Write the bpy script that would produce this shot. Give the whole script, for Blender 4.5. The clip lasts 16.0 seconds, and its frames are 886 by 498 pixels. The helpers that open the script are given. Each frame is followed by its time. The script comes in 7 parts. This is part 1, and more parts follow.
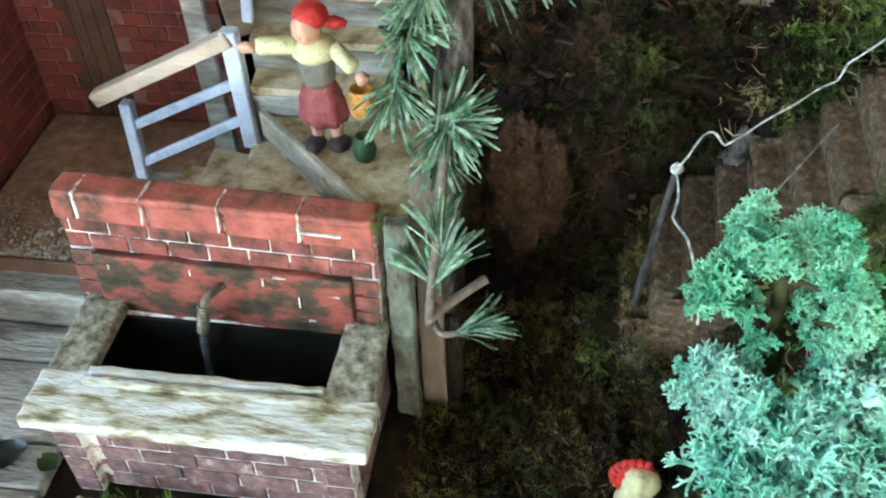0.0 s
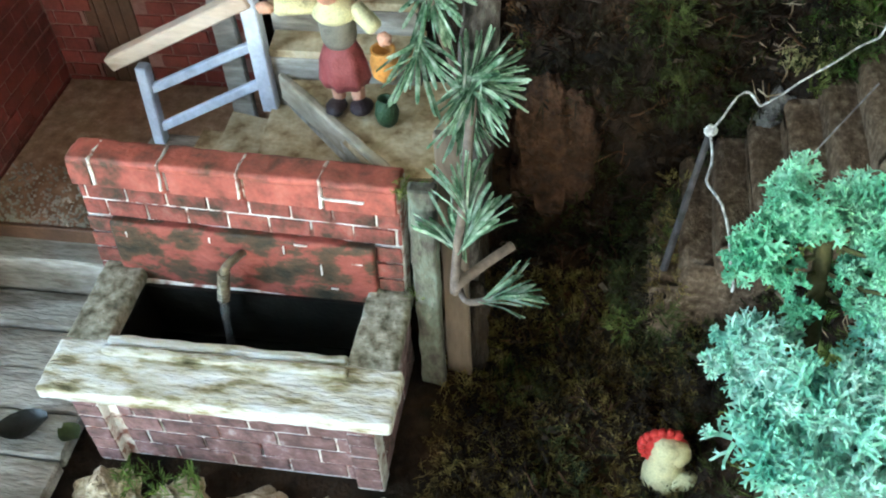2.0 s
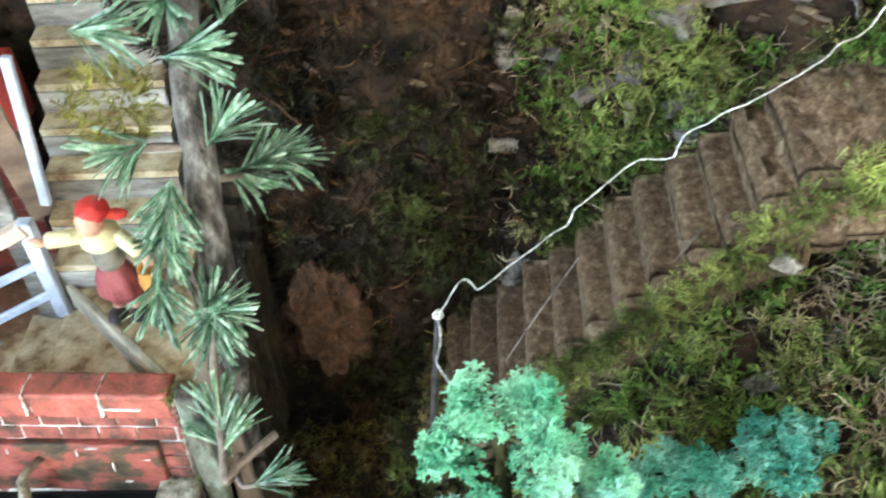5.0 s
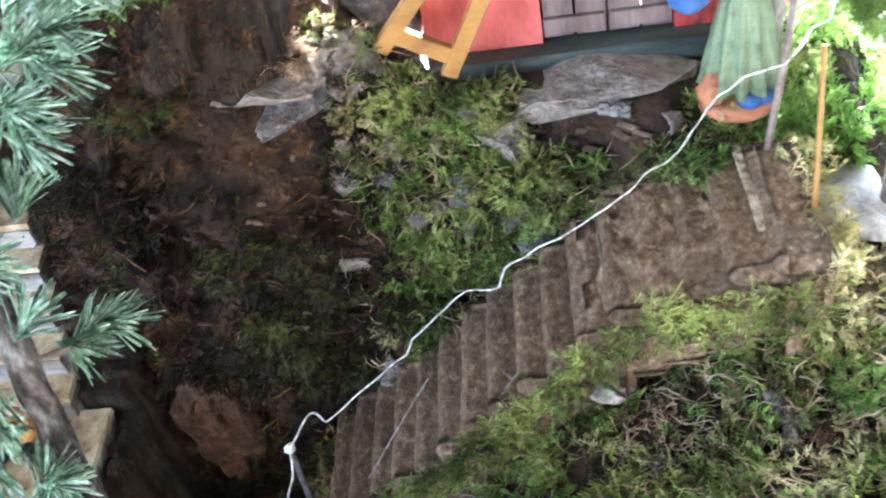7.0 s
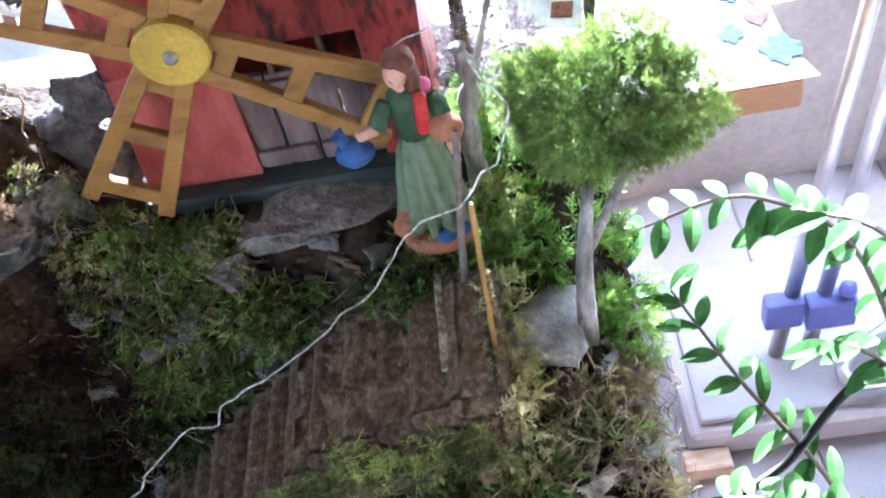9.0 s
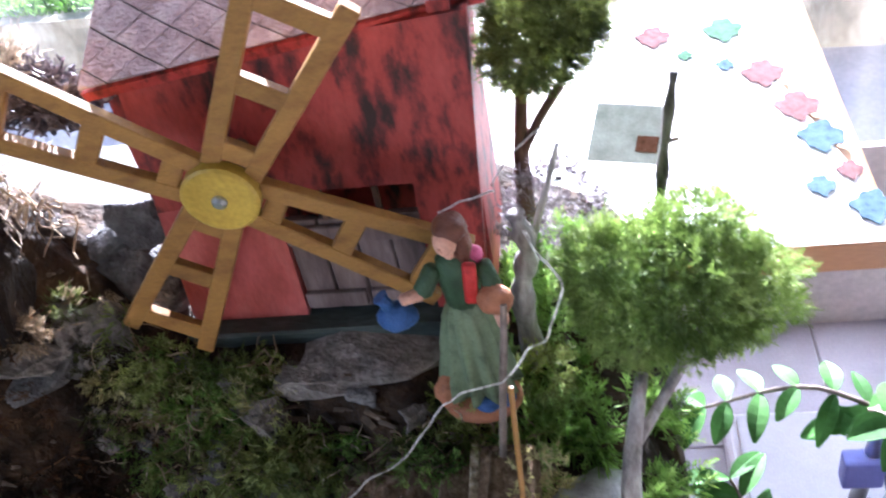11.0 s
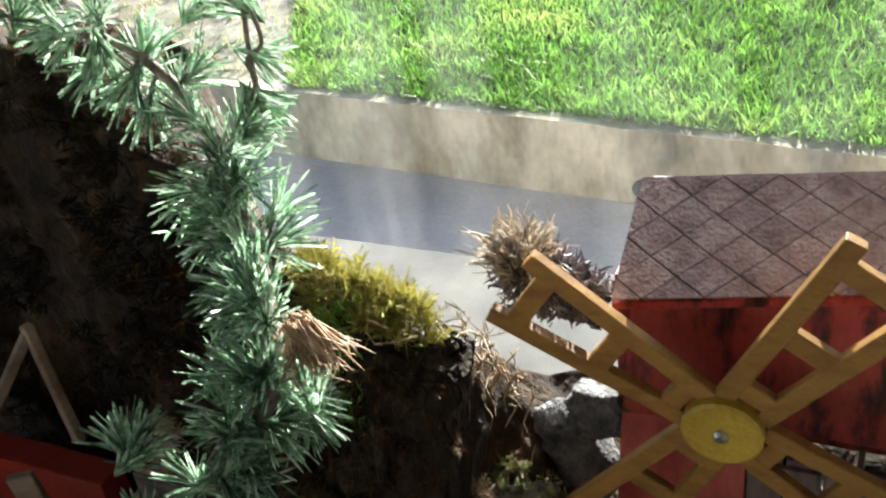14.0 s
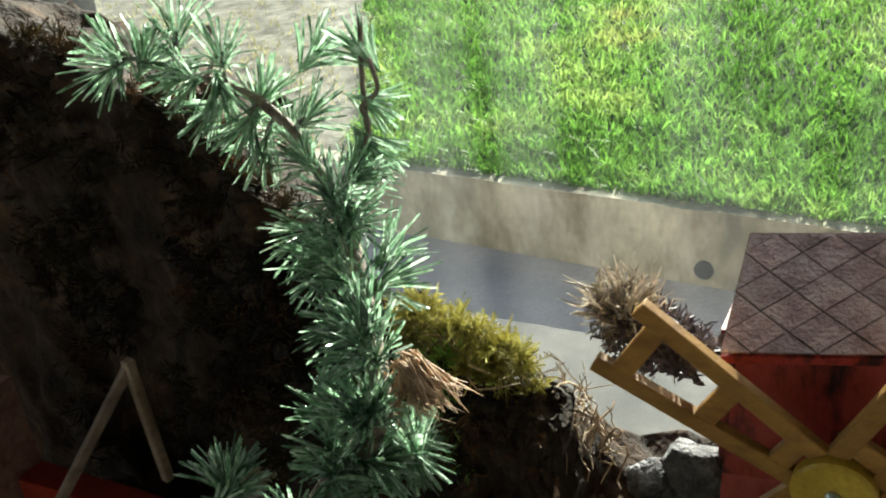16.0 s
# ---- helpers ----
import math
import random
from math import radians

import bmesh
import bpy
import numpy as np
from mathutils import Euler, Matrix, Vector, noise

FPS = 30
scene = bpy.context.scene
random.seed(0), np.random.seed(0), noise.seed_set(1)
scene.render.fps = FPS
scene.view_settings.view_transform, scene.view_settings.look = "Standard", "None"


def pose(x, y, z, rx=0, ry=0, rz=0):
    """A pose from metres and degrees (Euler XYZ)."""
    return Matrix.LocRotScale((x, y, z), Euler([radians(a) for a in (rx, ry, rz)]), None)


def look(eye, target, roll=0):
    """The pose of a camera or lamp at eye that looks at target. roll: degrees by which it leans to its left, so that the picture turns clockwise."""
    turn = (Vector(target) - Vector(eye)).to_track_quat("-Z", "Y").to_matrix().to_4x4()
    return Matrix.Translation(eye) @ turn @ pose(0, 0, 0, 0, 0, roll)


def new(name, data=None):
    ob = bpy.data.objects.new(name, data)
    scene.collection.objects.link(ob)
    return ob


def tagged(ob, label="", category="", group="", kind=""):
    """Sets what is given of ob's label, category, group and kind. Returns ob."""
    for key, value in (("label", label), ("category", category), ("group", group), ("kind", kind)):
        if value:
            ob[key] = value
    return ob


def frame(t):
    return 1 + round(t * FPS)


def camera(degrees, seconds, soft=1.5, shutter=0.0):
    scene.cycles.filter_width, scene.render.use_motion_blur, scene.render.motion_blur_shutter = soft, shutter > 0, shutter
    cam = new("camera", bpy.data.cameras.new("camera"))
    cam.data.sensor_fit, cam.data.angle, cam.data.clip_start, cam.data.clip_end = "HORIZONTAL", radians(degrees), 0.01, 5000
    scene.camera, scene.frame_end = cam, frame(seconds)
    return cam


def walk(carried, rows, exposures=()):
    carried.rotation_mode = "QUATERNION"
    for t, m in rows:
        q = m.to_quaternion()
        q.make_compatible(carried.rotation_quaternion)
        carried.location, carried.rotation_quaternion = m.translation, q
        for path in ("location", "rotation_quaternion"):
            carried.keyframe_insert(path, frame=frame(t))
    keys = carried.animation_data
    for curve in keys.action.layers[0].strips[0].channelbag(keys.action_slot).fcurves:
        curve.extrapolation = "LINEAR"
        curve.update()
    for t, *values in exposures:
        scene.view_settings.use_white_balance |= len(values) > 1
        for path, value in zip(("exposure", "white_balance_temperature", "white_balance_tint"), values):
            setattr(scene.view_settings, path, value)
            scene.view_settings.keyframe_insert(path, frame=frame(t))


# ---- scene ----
cam = camera(48.26, 16.0, soft=2.0, shutter=0.4)
PATH = [
    (0, pose(0.2614, -0.2532, 0.4807, 46.15, 2.33, 8.88)),
    (0.5, pose(0.2523, -0.2543, 0.4811, 45.98, 1.86, 9.24)),
    (1, pose(0.2524, -0.2534, 0.4775, 45.82, 2.16, 9.74)),
    (1.5, pose(0.2539, -0.2474, 0.4721, 45.03, 2.72, 9.70)),
    (2, pose(0.2557, -0.2451, 0.4721, 44.22, 3.15, 9.44)),
    (2.5, pose(0.2610, -0.2459, 0.4832, 43.53, 3.43, 9.20)),
    (3, pose(0.2708, -0.2456, 0.5022, 42.98, 3.43, 8.71)),
    (3.5, pose(0.2825, -0.2422, 0.5199, 43.19, 3.73, 7.73)),
    (4, pose(0.3012, -0.2345, 0.5376, 44.17, 4.32, 6.04)),
    (4.5, pose(0.3241, -0.2349, 0.5445, 45.85, 4.73, 3.99)),
    (5, pose(0.3388, -0.2392, 0.5601, 47.32, 3.57, 1.50)),
    (5.2, pose(0.3436, -0.2357, 0.5678, 47.38, 3.08, 0.75)),
    (7.3, pose(0.4908, -0.1622, 0.6326, 42.97, 9.92, 0.37)),
    (7.5, pose(0.5090, -0.1572, 0.6358, 42.43, 10.30, -0.17)),
    (8, pose(0.5523, -0.1473, 0.6430, 41.87, 10.51, -1.49)),
    (8.5, pose(0.5936, -0.1345, 0.6578, 41.44, 10.79, -2.59)),
    (8.7, pose(0.5993, -0.1294, 0.6606, 41.78, 9.84, -2.97)),
    (10.8, pose(0.6259, -0.0907, 0.6716, 47.95, 9.21, 3.17)),
    (11, pose(0.6223, -0.0813, 0.6693, 48.96, 9.14, 4.47)),
    (11.5, pose(0.6081, -0.0814, 0.6753, 52.45, 7.74, 8.85)),
    (12, pose(0.5779, -0.0860, 0.6828, 54.31, 6.11, 12.88)),
    (12.5, pose(0.5432, -0.0780, 0.6860, 54.24, 6.33, 16.33)),
    (13, pose(0.5260, -0.0664, 0.6892, 54.74, 8.80, 20.73)),
    (13.5, pose(0.5103, -0.0677, 0.7097, 55.15, 7.75, 21.40)),
    (14, pose(0.5020, -0.0774, 0.7317, 57.32, 6.84, 22.92)),
    (14.5, pose(0.4990, -0.0744, 0.7343, 59.87, 6.57, 25.48)),
    (15, pose(0.4950, -0.0761, 0.7339, 61.21, 6.28, 27.55)),
    (15.5, pose(0.4939, -0.0835, 0.7337, 61.60, 6.82, 28.11)),
    (16, pose(0.4815, -0.0980, 0.7238, 62.21, 6.44, 26.56)),
]
EXPOSURE = [(0.0, 4.92, 5500, -3), (3.0, 5.0, 5550, -3), (4.5, 5.35, 5650, -1), (5.2, 5.5, 5650, 3), (7.5, 5.55, 5100, 15), (8.5, 4.5, 5050, 15), (11.0, 3.5, 5250, 20), (12.0, 3.35, 5450, 26), (12.5, 3.4, 5700, 29), (13.0, 3.3, 5800, 24), (13.5, 2.8, 5900, 16), (14.5, 2.0, 6400, -4), (16.0, 1.78, 6350, -3)]
walk(cam, PATH, EXPOSURE)

# ---- light: low sun beyond the garden side, sky through the open sides of the veranda ----
SUN_ELEV, SUN_ROT = 21.0, -5.0
world = bpy.data.worlds.new("sky")
scene.world = world
world.use_nodes = True
wn = world.node_tree.nodes
sky = wn.new("ShaderNodeTexSky")
sky.sky_type = "NISHITA"
sky.sun_disc = False
sky.sun_elevation, sky.sun_rotation = radians(SUN_ELEV), radians(SUN_ROT)
world.node_tree.links.new(sky.outputs[0], wn["Background"].inputs[0])
wn["Background"].inputs[1].default_value = 0.05
sun = new("sun", bpy.data.lights.new("sun", "SUN"))
sun.data.energy, sun.data.angle, sun.data.color = 5.0, radians(0.5), (1.0, 0.95, 0.86)
_az, _el = radians(SUN_ROT), radians(SUN_ELEV)
sun.matrix_world = look((0, 0, 3), Vector((0, 0, 3)) - Vector((math.sin(_az) * math.cos(_el), math.cos(_az) * math.cos(_el), math.sin(_el))))
win = bpy.data.lights.new("window_light", "AREA")
win.shape, win.size, win.size_y, win.energy, win.color = "RECTANGLE", 1.2, 1.1, 1.15, (0.80, 0.90, 1.0)
window_light = new("window_light", win)
window_light.matrix_world = look((-1.22, -1.25, 0.75), (0.1, 0.1, 0.1))


# ---- materials ----
def ramp(nt, src, stops):
    r = nt.nodes.new("ShaderNodeValToRGB")
    e = r.color_ramp.elements
    while len(e) < len(stops):
        e.new(0.5)
    for el, (p, c) in zip(e, stops):
        el.position, el.color = p, (*c, 1)
    nt.links.new(src, r.inputs[0])
    return r.outputs[0]


def mat(name, stops, scale=60, rough=0.8, bump=0.3, fine=400, metal=0.0, detail=6, vary=0.15, spec=0.4, stretch=(1, 1, 1), bump_dist=0.001, trans=0.0, island=False):
    """A material whose colour runs over noise at real size, with finer noise for grain and relief."""
    m = bpy.data.materials.new(name)
    m.use_nodes = True
    nt = m.node_tree
    n, l = nt.nodes, nt.links
    b = n["Principled BSDF"]
    g = n.new("ShaderNodeNewGeometry")
    mp = n.new("ShaderNodeMapping")
    mp.inputs["Scale"].default_value = stretch
    l.new(g.outputs["Position"], mp.inputs[0])
    a = n.new("ShaderNodeTexNoise")
    a.inputs["Scale"].default_value, a.inputs["Detail"].default_value, a.inputs["Roughness"].default_value = scale, detail, 0.62
    f = n.new("ShaderNodeTexNoise")
    f.inputs["Scale"].default_value, f.inputs["Detail"].default_value = fine, 3
    l.new(mp.outputs[0], a.inputs[0])
    l.new(mp.outputs[0], f.inputs[0])
    col = ramp(nt, a.outputs[0], stops)
    hv = n.new("ShaderNodeHueSaturation")
    l.new(col, hv.inputs["Color"])
    ma = n.new("ShaderNodeMath")
    ma.operation = "MULTIPLY_ADD"
    oi = n.new("ShaderNodeObjectInfo")
    src = g.outputs["Random Per Island"] if island else oi.outputs["Random"]
    l.new(src, ma.inputs[0])
    ma.inputs[1].default_value, ma.inputs[2].default_value = vary * 2, 1 - vary
    mb = n.new("ShaderNodeMath")
    mb.operation = "MULTIPLY_ADD"
    l.new(f.outputs[0], mb.inputs[0])
    mb.inputs[1].default_value, mb.inputs[2].default_value = 0.5, 0.75
    mc = n.new("ShaderNodeMath")
    mc.operation = "MULTIPLY"
    l.new(ma.outputs[0], mc.inputs[0])
    l.new(mb.outputs[0], mc.inputs[1])
    l.new(mc.outputs[0], hv.inputs["Value"])
    l.new(hv.outputs[0], b.inputs["Base Color"])
    b.inputs["Roughness"].default_value, b.inputs["Metallic"].default_value = rough, metal
    b.inputs["Specular IOR Level"].default_value = spec
    b.inputs["Transmission Weight"].default_value = trans
    if bump:
        ad = n.new("ShaderNodeMath")
        ad.operation = "ADD"
        l.new(a.outputs[0], ad.inputs[0])
        l.new(f.outputs[0], ad.inputs[1])
        bp = n.new("ShaderNodeBump")
        bp.inputs["Strength"].default_value, bp.inputs["Distance"].default_value = bump, bump_dist
        l.new(ad.outputs[0], bp.inputs["Height"])
        l.new(bp.outputs[0], b.inputs["Normal"])
    return m


def leafy(name, stops, scale=80, rough=0.55, vary=0.3, glow=0.35, spec=0.4):
    """Leaves and moss: reflects and lets some light through."""
    m = mat(name, stops, scale=scale, rough=rough, bump=0, vary=vary, island=True, spec=spec)
    nt = m.node_tree
    b = nt.nodes["Principled BSDF"]
    tr = nt.nodes.new("ShaderNodeBsdfTranslucent")
    mx = nt.nodes.new("ShaderNodeMixShader")
    mx.inputs[0].default_value = glow
    nt.links.new(b.inputs["Base Color"].links[0].from_socket, tr.inputs[0])
    nt.links.new(b.outputs[0], mx.inputs[1])
    nt.links.new(tr.outputs[0], mx.inputs[2])
    nt.links.new(mx.outputs[0], nt.nodes["Material Output"].inputs[0])
    return m


M = dict(
    brick=mat("painted_brick", [(0.33, (0.06, 0.04, 0.026)), (0.44, (0.17, 0.062, 0.046)), (0.56, (0.31, 0.085, 0.066)), (0.70, (0.34, 0.16, 0.13))], 75, 0.5, 0.9, vary=0.2),
    brick_top=mat("worn_red_brick", [(0.33, (0.09, 0.055, 0.035)), (0.44, (0.27, 0.085, 0.062)), (0.56, (0.44, 0.115, 0.085)), (0.75, (0.52, 0.18, 0.145))], 55, 0.55, 0.6, vary=0.12),
    mortar=mat("white_mortar", [(0.40, (0.30, 0.13, 0.105)), (0.47, (0.70, 0.62, 0.58)), (0.55, (0.90, 0.88, 0.86))], 110, 0.6, 0.3),
    stone=mat("mossy_plaster_rim", [(0.30, (0.13, 0.11, 0.05)), (0.40, (0.38, 0.33, 0.19)), (0.48, (0.68, 0.65, 0.54)), (0.60, (0.86, 0.86, 0.85))], 130, 0.7, 1.0, stretch=(0.3, 1, 1), bump_dist=0.002),
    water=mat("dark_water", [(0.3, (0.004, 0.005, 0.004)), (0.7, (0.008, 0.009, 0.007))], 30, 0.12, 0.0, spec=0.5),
    house_brick=mat("dark_red_brick", [(0.3, (0.09, 0.022, 0.018)), (0.55, (0.21, 0.042, 0.032)), (0.75, (0.15, 0.035, 0.025))], 40, 0.6, 0.4, vary=0.15),
    house_mortar=mat("pink_mortar", [(0.3, (0.17, 0.065, 0.05)), (0.7, (0.34, 0.20, 0.17))], 80, 0.8, 0.3),
    red_paint=mat("red_paint", [(0.3, (0.22, 0.022, 0.016)), (0.6, (0.38, 0.042, 0.026)), (0.8, (0.30, 0.042, 0.03))], 25, 0.5, 0.3),
    mill_salmon=mat("rubbed_salmon_paint", [(0.3, (0.30, 0.045, 0.038)), (0.5, (0.44, 0.085, 0.072)), (0.72, (0.52, 0.15, 0.13))], 40, 0.6, 0.4, stretch=(1.3, 1, 0.55)),
    door_wood=mat("dark_mauve_brown_board", [(0.32, (0.075, 0.05, 0.045)), (0.5, (0.15, 0.105, 0.097)), (0.72, (0.24, 0.185, 0.175))], 45, 0.75, 0.5, stretch=(1.4, 1, 0.3)),
    base_green=mat("blackish_green_board", [(0.32, (0.018, 0.026, 0.022)), (0.5, (0.045, 0.06, 0.052)), (0.72, (0.10, 0.12, 0.11))], 50, 0.7, 0.5, stretch=(0.3, 1, 1)),
    mill_red=mat("weathered_red_paint", [(0.36, (0.03, 0.010, 0.008)), (0.44, (0.15, 0.020, 0.018)), (0.52, (0.33, 0.04, 0.033)), (0.8, (0.43, 0.075, 0.06))], 60, 0.55, 0.4, stretch=(1.3, 1, 0.55)),
    yellow_wood=mat("ochre_wood", [(0.3, (0.19, 0.085, 0.02)), (0.55, (0.32, 0.165, 0.035)), (0.8, (0.25, 0.115, 0.04))], 40, 0.5, 0.3, stretch=(1, 1, 2)),
    brown_wood=mat("brown_plank", [(0.3, (0.12, 0.06, 0.05)), (0.6, (0.26, 0.15, 0.13)), (0.8, (0.34, 0.22, 0.2))], 40, 0.7, 0.4, vary=0.25),
    dark_wood=mat("dark_brown_wood", [(0.3, (0.06, 0.03, 0.017)), (0.7, (0.14, 0.072, 0.042))], 40, 0.6, 0.4),
    pale_wood=mat("pale_stained_wood", [(0.35, (0.30, 0.20, 0.13)), (0.55, (0.60, 0.48, 0.38)), (0.75, (0.72, 0.62, 0.54))], 40, 0.6, 0.3, stretch=(0.3, 1, 1)),
    blue_white=mat("bluish_white_paint", [(0.35, (0.42, 0.45, 0.56)), (0.6, (0.62, 0.66, 0.78))], 60, 0.5, 0.3),
    step_wood=mat("stained_step_board", [(0.34, (0.20, 0.125, 0.055)), (0.46, (0.42, 0.32, 0.19)), (0.60, (0.60, 0.51, 0.35)), (0.72, (0.70, 0.64, 0.50))], 70, 0.6, 0.4, vary=0.06),
    plank=mat("grey_weathered_plank", [(0.33, (0.10, 0.08, 0.055)), (0.45, (0.22, 0.195, 0.165)), (0.56, (0.36, 0.335, 0.30)), (0.68, (0.58, 0.56, 0.52))], 60, 0.8, 0.9, stretch=(0.28, 1.1, 1), bump_dist=0.002),
    sand=mat("sandy_floor", [(0.3, (0.17, 0.095, 0.055)), (0.55, (0.30, 0.185, 0.12)), (0.75, (0.42, 0.30, 0.22))], 110, 0.9, 0.5, fine=900),
    pebble=mat("pale_pebble", [(0.3, (0.35, 0.30, 0.24)), (0.7, (0.68, 0.63, 0.55))], 60, 0.7, 0.4, vary=0.35),
    tuff=mat("porous_stone", [(0.32, (0.13, 0.095, 0.05)), (0.46, (0.40, 0.32, 0.21)), (0.62, (0.62, 0.54, 0.42))], 150, 0.95, 1.0, vary=0.15, bump_dist=0.003),
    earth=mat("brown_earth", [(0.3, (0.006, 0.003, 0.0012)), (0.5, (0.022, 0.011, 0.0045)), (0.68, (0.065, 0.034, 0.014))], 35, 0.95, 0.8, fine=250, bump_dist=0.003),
    rock=mat("grey_rock", [(0.3, (0.06, 0.053, 0.047)), (0.5, (0.16, 0.145, 0.135)), (0.72, (0.29, 0.275, 0.265))], 45, 0.85, 1.0, vary=0.25, bump_dist=0.004),
    # taupe rock darkened and cooled, its shade mixed into the colour
    dark_rock=mat("blue_grey_shade_rock", [(0.3, (0.04, 0.038, 0.040)), (0.5, (0.12, 0.115, 0.12)), (0.72, (0.25, 0.245, 0.255))], 70, 0.85, 1.0, vary=0.25, bump_dist=0.004),
    rust_rock=mat("rusty_bark_rock", [(0.3, (0.028, 0.013, 0.006)), (0.5, (0.085, 0.040, 0.018)), (0.72, (0.15, 0.075, 0.038))], 110, 0.95, 1.0, bump_dist=0.003),
    stair=mat("earthy_stone_step", [(0.30, (0.075, 0.047, 0.028)), (0.47, (0.135, 0.09, 0.056)), (0.58, (0.19, 0.132, 0.086)), (0.72, (0.30, 0.225, 0.155))], 260, 0.95, 0.6, fine=800, vary=0.22, bump_dist=0.002, stretch=(1.0, 0.75, 1.0), spec=0.2),
    bark=mat("grey_bark", [(0.36, (0.025, 0.02, 0.017)), (0.5, (0.13, 0.11, 0.10)), (0.7, (0.36, 0.33, 0.32))], 90, 0.85, 0.8, stretch=(1, 1, 0.3), bump_dist=0.002),
    twig=mat("twig_bark", [(0.3, (0.10, 0.075, 0.06)), (0.7, (0.30, 0.24, 0.20))], 90, 0.8, 0.6),
    mossy_board=mat("mossy_grey_board", [(0.32, (0.055, 0.05, 0.04)), (0.44, (0.13, 0.115, 0.09)), (0.52, (0.20, 0.20, 0.15)), (0.6, (0.24, 0.28, 0.22)), (0.74, (0.36, 0.34, 0.29))], 70, 0.8, 0.8, stretch=(1, 1, 0.5), bump_dist=0.002),
    old_trunk=mat("lichen_spotted_grey_bark", [(0.32, (0.03, 0.024, 0.02)), (0.46, (0.085, 0.07, 0.06)), (0.56, (0.16, 0.14, 0.125)), (0.7, (0.30, 0.29, 0.27))], 130, 0.9, 1.0, stretch=(1, 1, 0.45), bump_dist=0.003),
    riser=mat("worn_cream_grey_board", [(0.32, (0.24, 0.20, 0.14)), (0.5, (0.43, 0.375, 0.29)), (0.7, (0.62, 0.56, 0.46))], 70, 0.8, 0.5, stretch=(0.4, 0.4, 1), bump_dist=0.002),
    greenpost=mat("greenish_grey_board", [(0.3, (0.10, 0.09, 0.06)), (0.55, (0.27, 0.28, 0.22)), (0.75, (0.42, 0.44, 0.38))], 30, 0.7, 0.4, stretch=(1, 1, 0.3)),
    needle=leafy("blue_green_needle", [(0.34, (0.09, 0.18, 0.095)), (0.5, (0.26, 0.40, 0.26)), (0.66, (0.60, 0.70, 0.60))], 150, 0.25, 0.55, 0.45, 0.7),
    dry_needle=leafy("dry_brown_needle", [(0.35, (0.30, 0.19, 0.11)), (0.65, (0.68, 0.50, 0.34))], 100, 0.6, 0.25, 0.3),
    moss=leafy("green_moss", [(0.35, (0.05, 0.066, 0.015)), (0.5, (0.175, 0.215, 0.048)), (0.65, (0.42, 0.47, 0.14))], 30, 0.7, 0.35, 0.3),
    # brown moss taken down to near black, so its colour carries the ravine's shade
    moss_shade=leafy("brown_moss_with_shade", [(0.35, (0.008, 0.005, 0.002)), (0.5, (0.026, 0.015, 0.005)), (0.65, (0.036, 0.032, 0.008))], 25, 0.8, 0.35, 0.2),
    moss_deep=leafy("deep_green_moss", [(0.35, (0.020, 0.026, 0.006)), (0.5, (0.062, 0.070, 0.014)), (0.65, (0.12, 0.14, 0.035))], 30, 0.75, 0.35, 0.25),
    moss_litter=leafy("golden_brown_moss", [(0.35, (0.08, 0.054, 0.015)), (0.5, (0.22, 0.155, 0.045)), (0.65, (0.42, 0.35, 0.115))], 40, 0.8, 0.4, 0.25),
    taupe=mat("dusty_taupe_stone", [(0.32, (0.10, 0.082, 0.068)), (0.5, (0.21, 0.18, 0.155)), (0.7, (0.36, 0.325, 0.295))], 90, 0.9, 0.8, vary=0.2, bump_dist=0.003),
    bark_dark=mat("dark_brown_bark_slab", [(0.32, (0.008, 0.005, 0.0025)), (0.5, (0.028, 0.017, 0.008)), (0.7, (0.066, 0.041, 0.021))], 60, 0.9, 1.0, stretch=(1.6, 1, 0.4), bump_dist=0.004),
    slate=mat("pale_slate", [(0.32, (0.22, 0.21, 0.21)), (0.5, (0.38, 0.37, 0.37)), (0.7, (0.55, 0.55, 0.56))], 70, 0.8, 0.7, vary=0.1, bump_dist=0.002),
    pale_flake=mat("peeling_and_sunlit_bark", [(0.34, (0.15, 0.11, 0.08)), (0.46, (0.38, 0.31, 0.25)), (0.6, (0.62, 0.55, 0.47))], 120, 0.85, 1.0, bump_dist=0.003),
    edge_bark=mat("grey_flaking_bark", [(0.34, (0.07, 0.052, 0.04)), (0.46, (0.20, 0.165, 0.14)), (0.6, (0.40, 0.36, 0.32))], 120, 0.85, 1.0, stretch=(1, 0.35, 1), bump_dist=0.003),
    bare_soil=mat("dry_bare_soil", [(0.32, (0.06, 0.055, 0.035)), (0.5, (0.16, 0.145, 0.105)), (0.7, (0.29, 0.27, 0.21))], 9, 0.95, 0.6, fine=60, bump_dist=0.01),
    ash_bark=mat("ash_grey_bark", [(0.34, (0.12, 0.105, 0.10)), (0.5, (0.30, 0.27, 0.26)), (0.68, (0.52, 0.49, 0.48))], 90, 0.85, 0.8, stretch=(1, 1, 0.35), bump_dist=0.002),
    moss_bright=leafy("bright_green_moss", [(0.35, (0.10, 0.19, 0.03)), (0.5, (0.20, 0.34, 0.06)), (0.65, (0.34, 0.48, 0.13))], 40, 0.7, 0.3, 0.35),
    straw=leafy("straw_moss", [(0.35, (0.24, 0.20, 0.07)), (0.5, (0.46, 0.42, 0.18)), (0.7, (0.62, 0.58, 0.34))], 40, 0.7, 0.3, 0.3),
    olive_bark=mat("olive_brown_bark", [(0.3, (0.03, 0.028, 0.008)), (0.7, (0.11, 0.10, 0.03))], 80, 0.8, 0.5),
    lichen=leafy("turquoise_lichen", [(0.34, (0.20, 0.55, 0.41)), (0.48, (0.42, 0.76, 0.61)), (0.62, (0.70, 0.93, 0.83))], 40, 0.6, 0.22, 0.2),
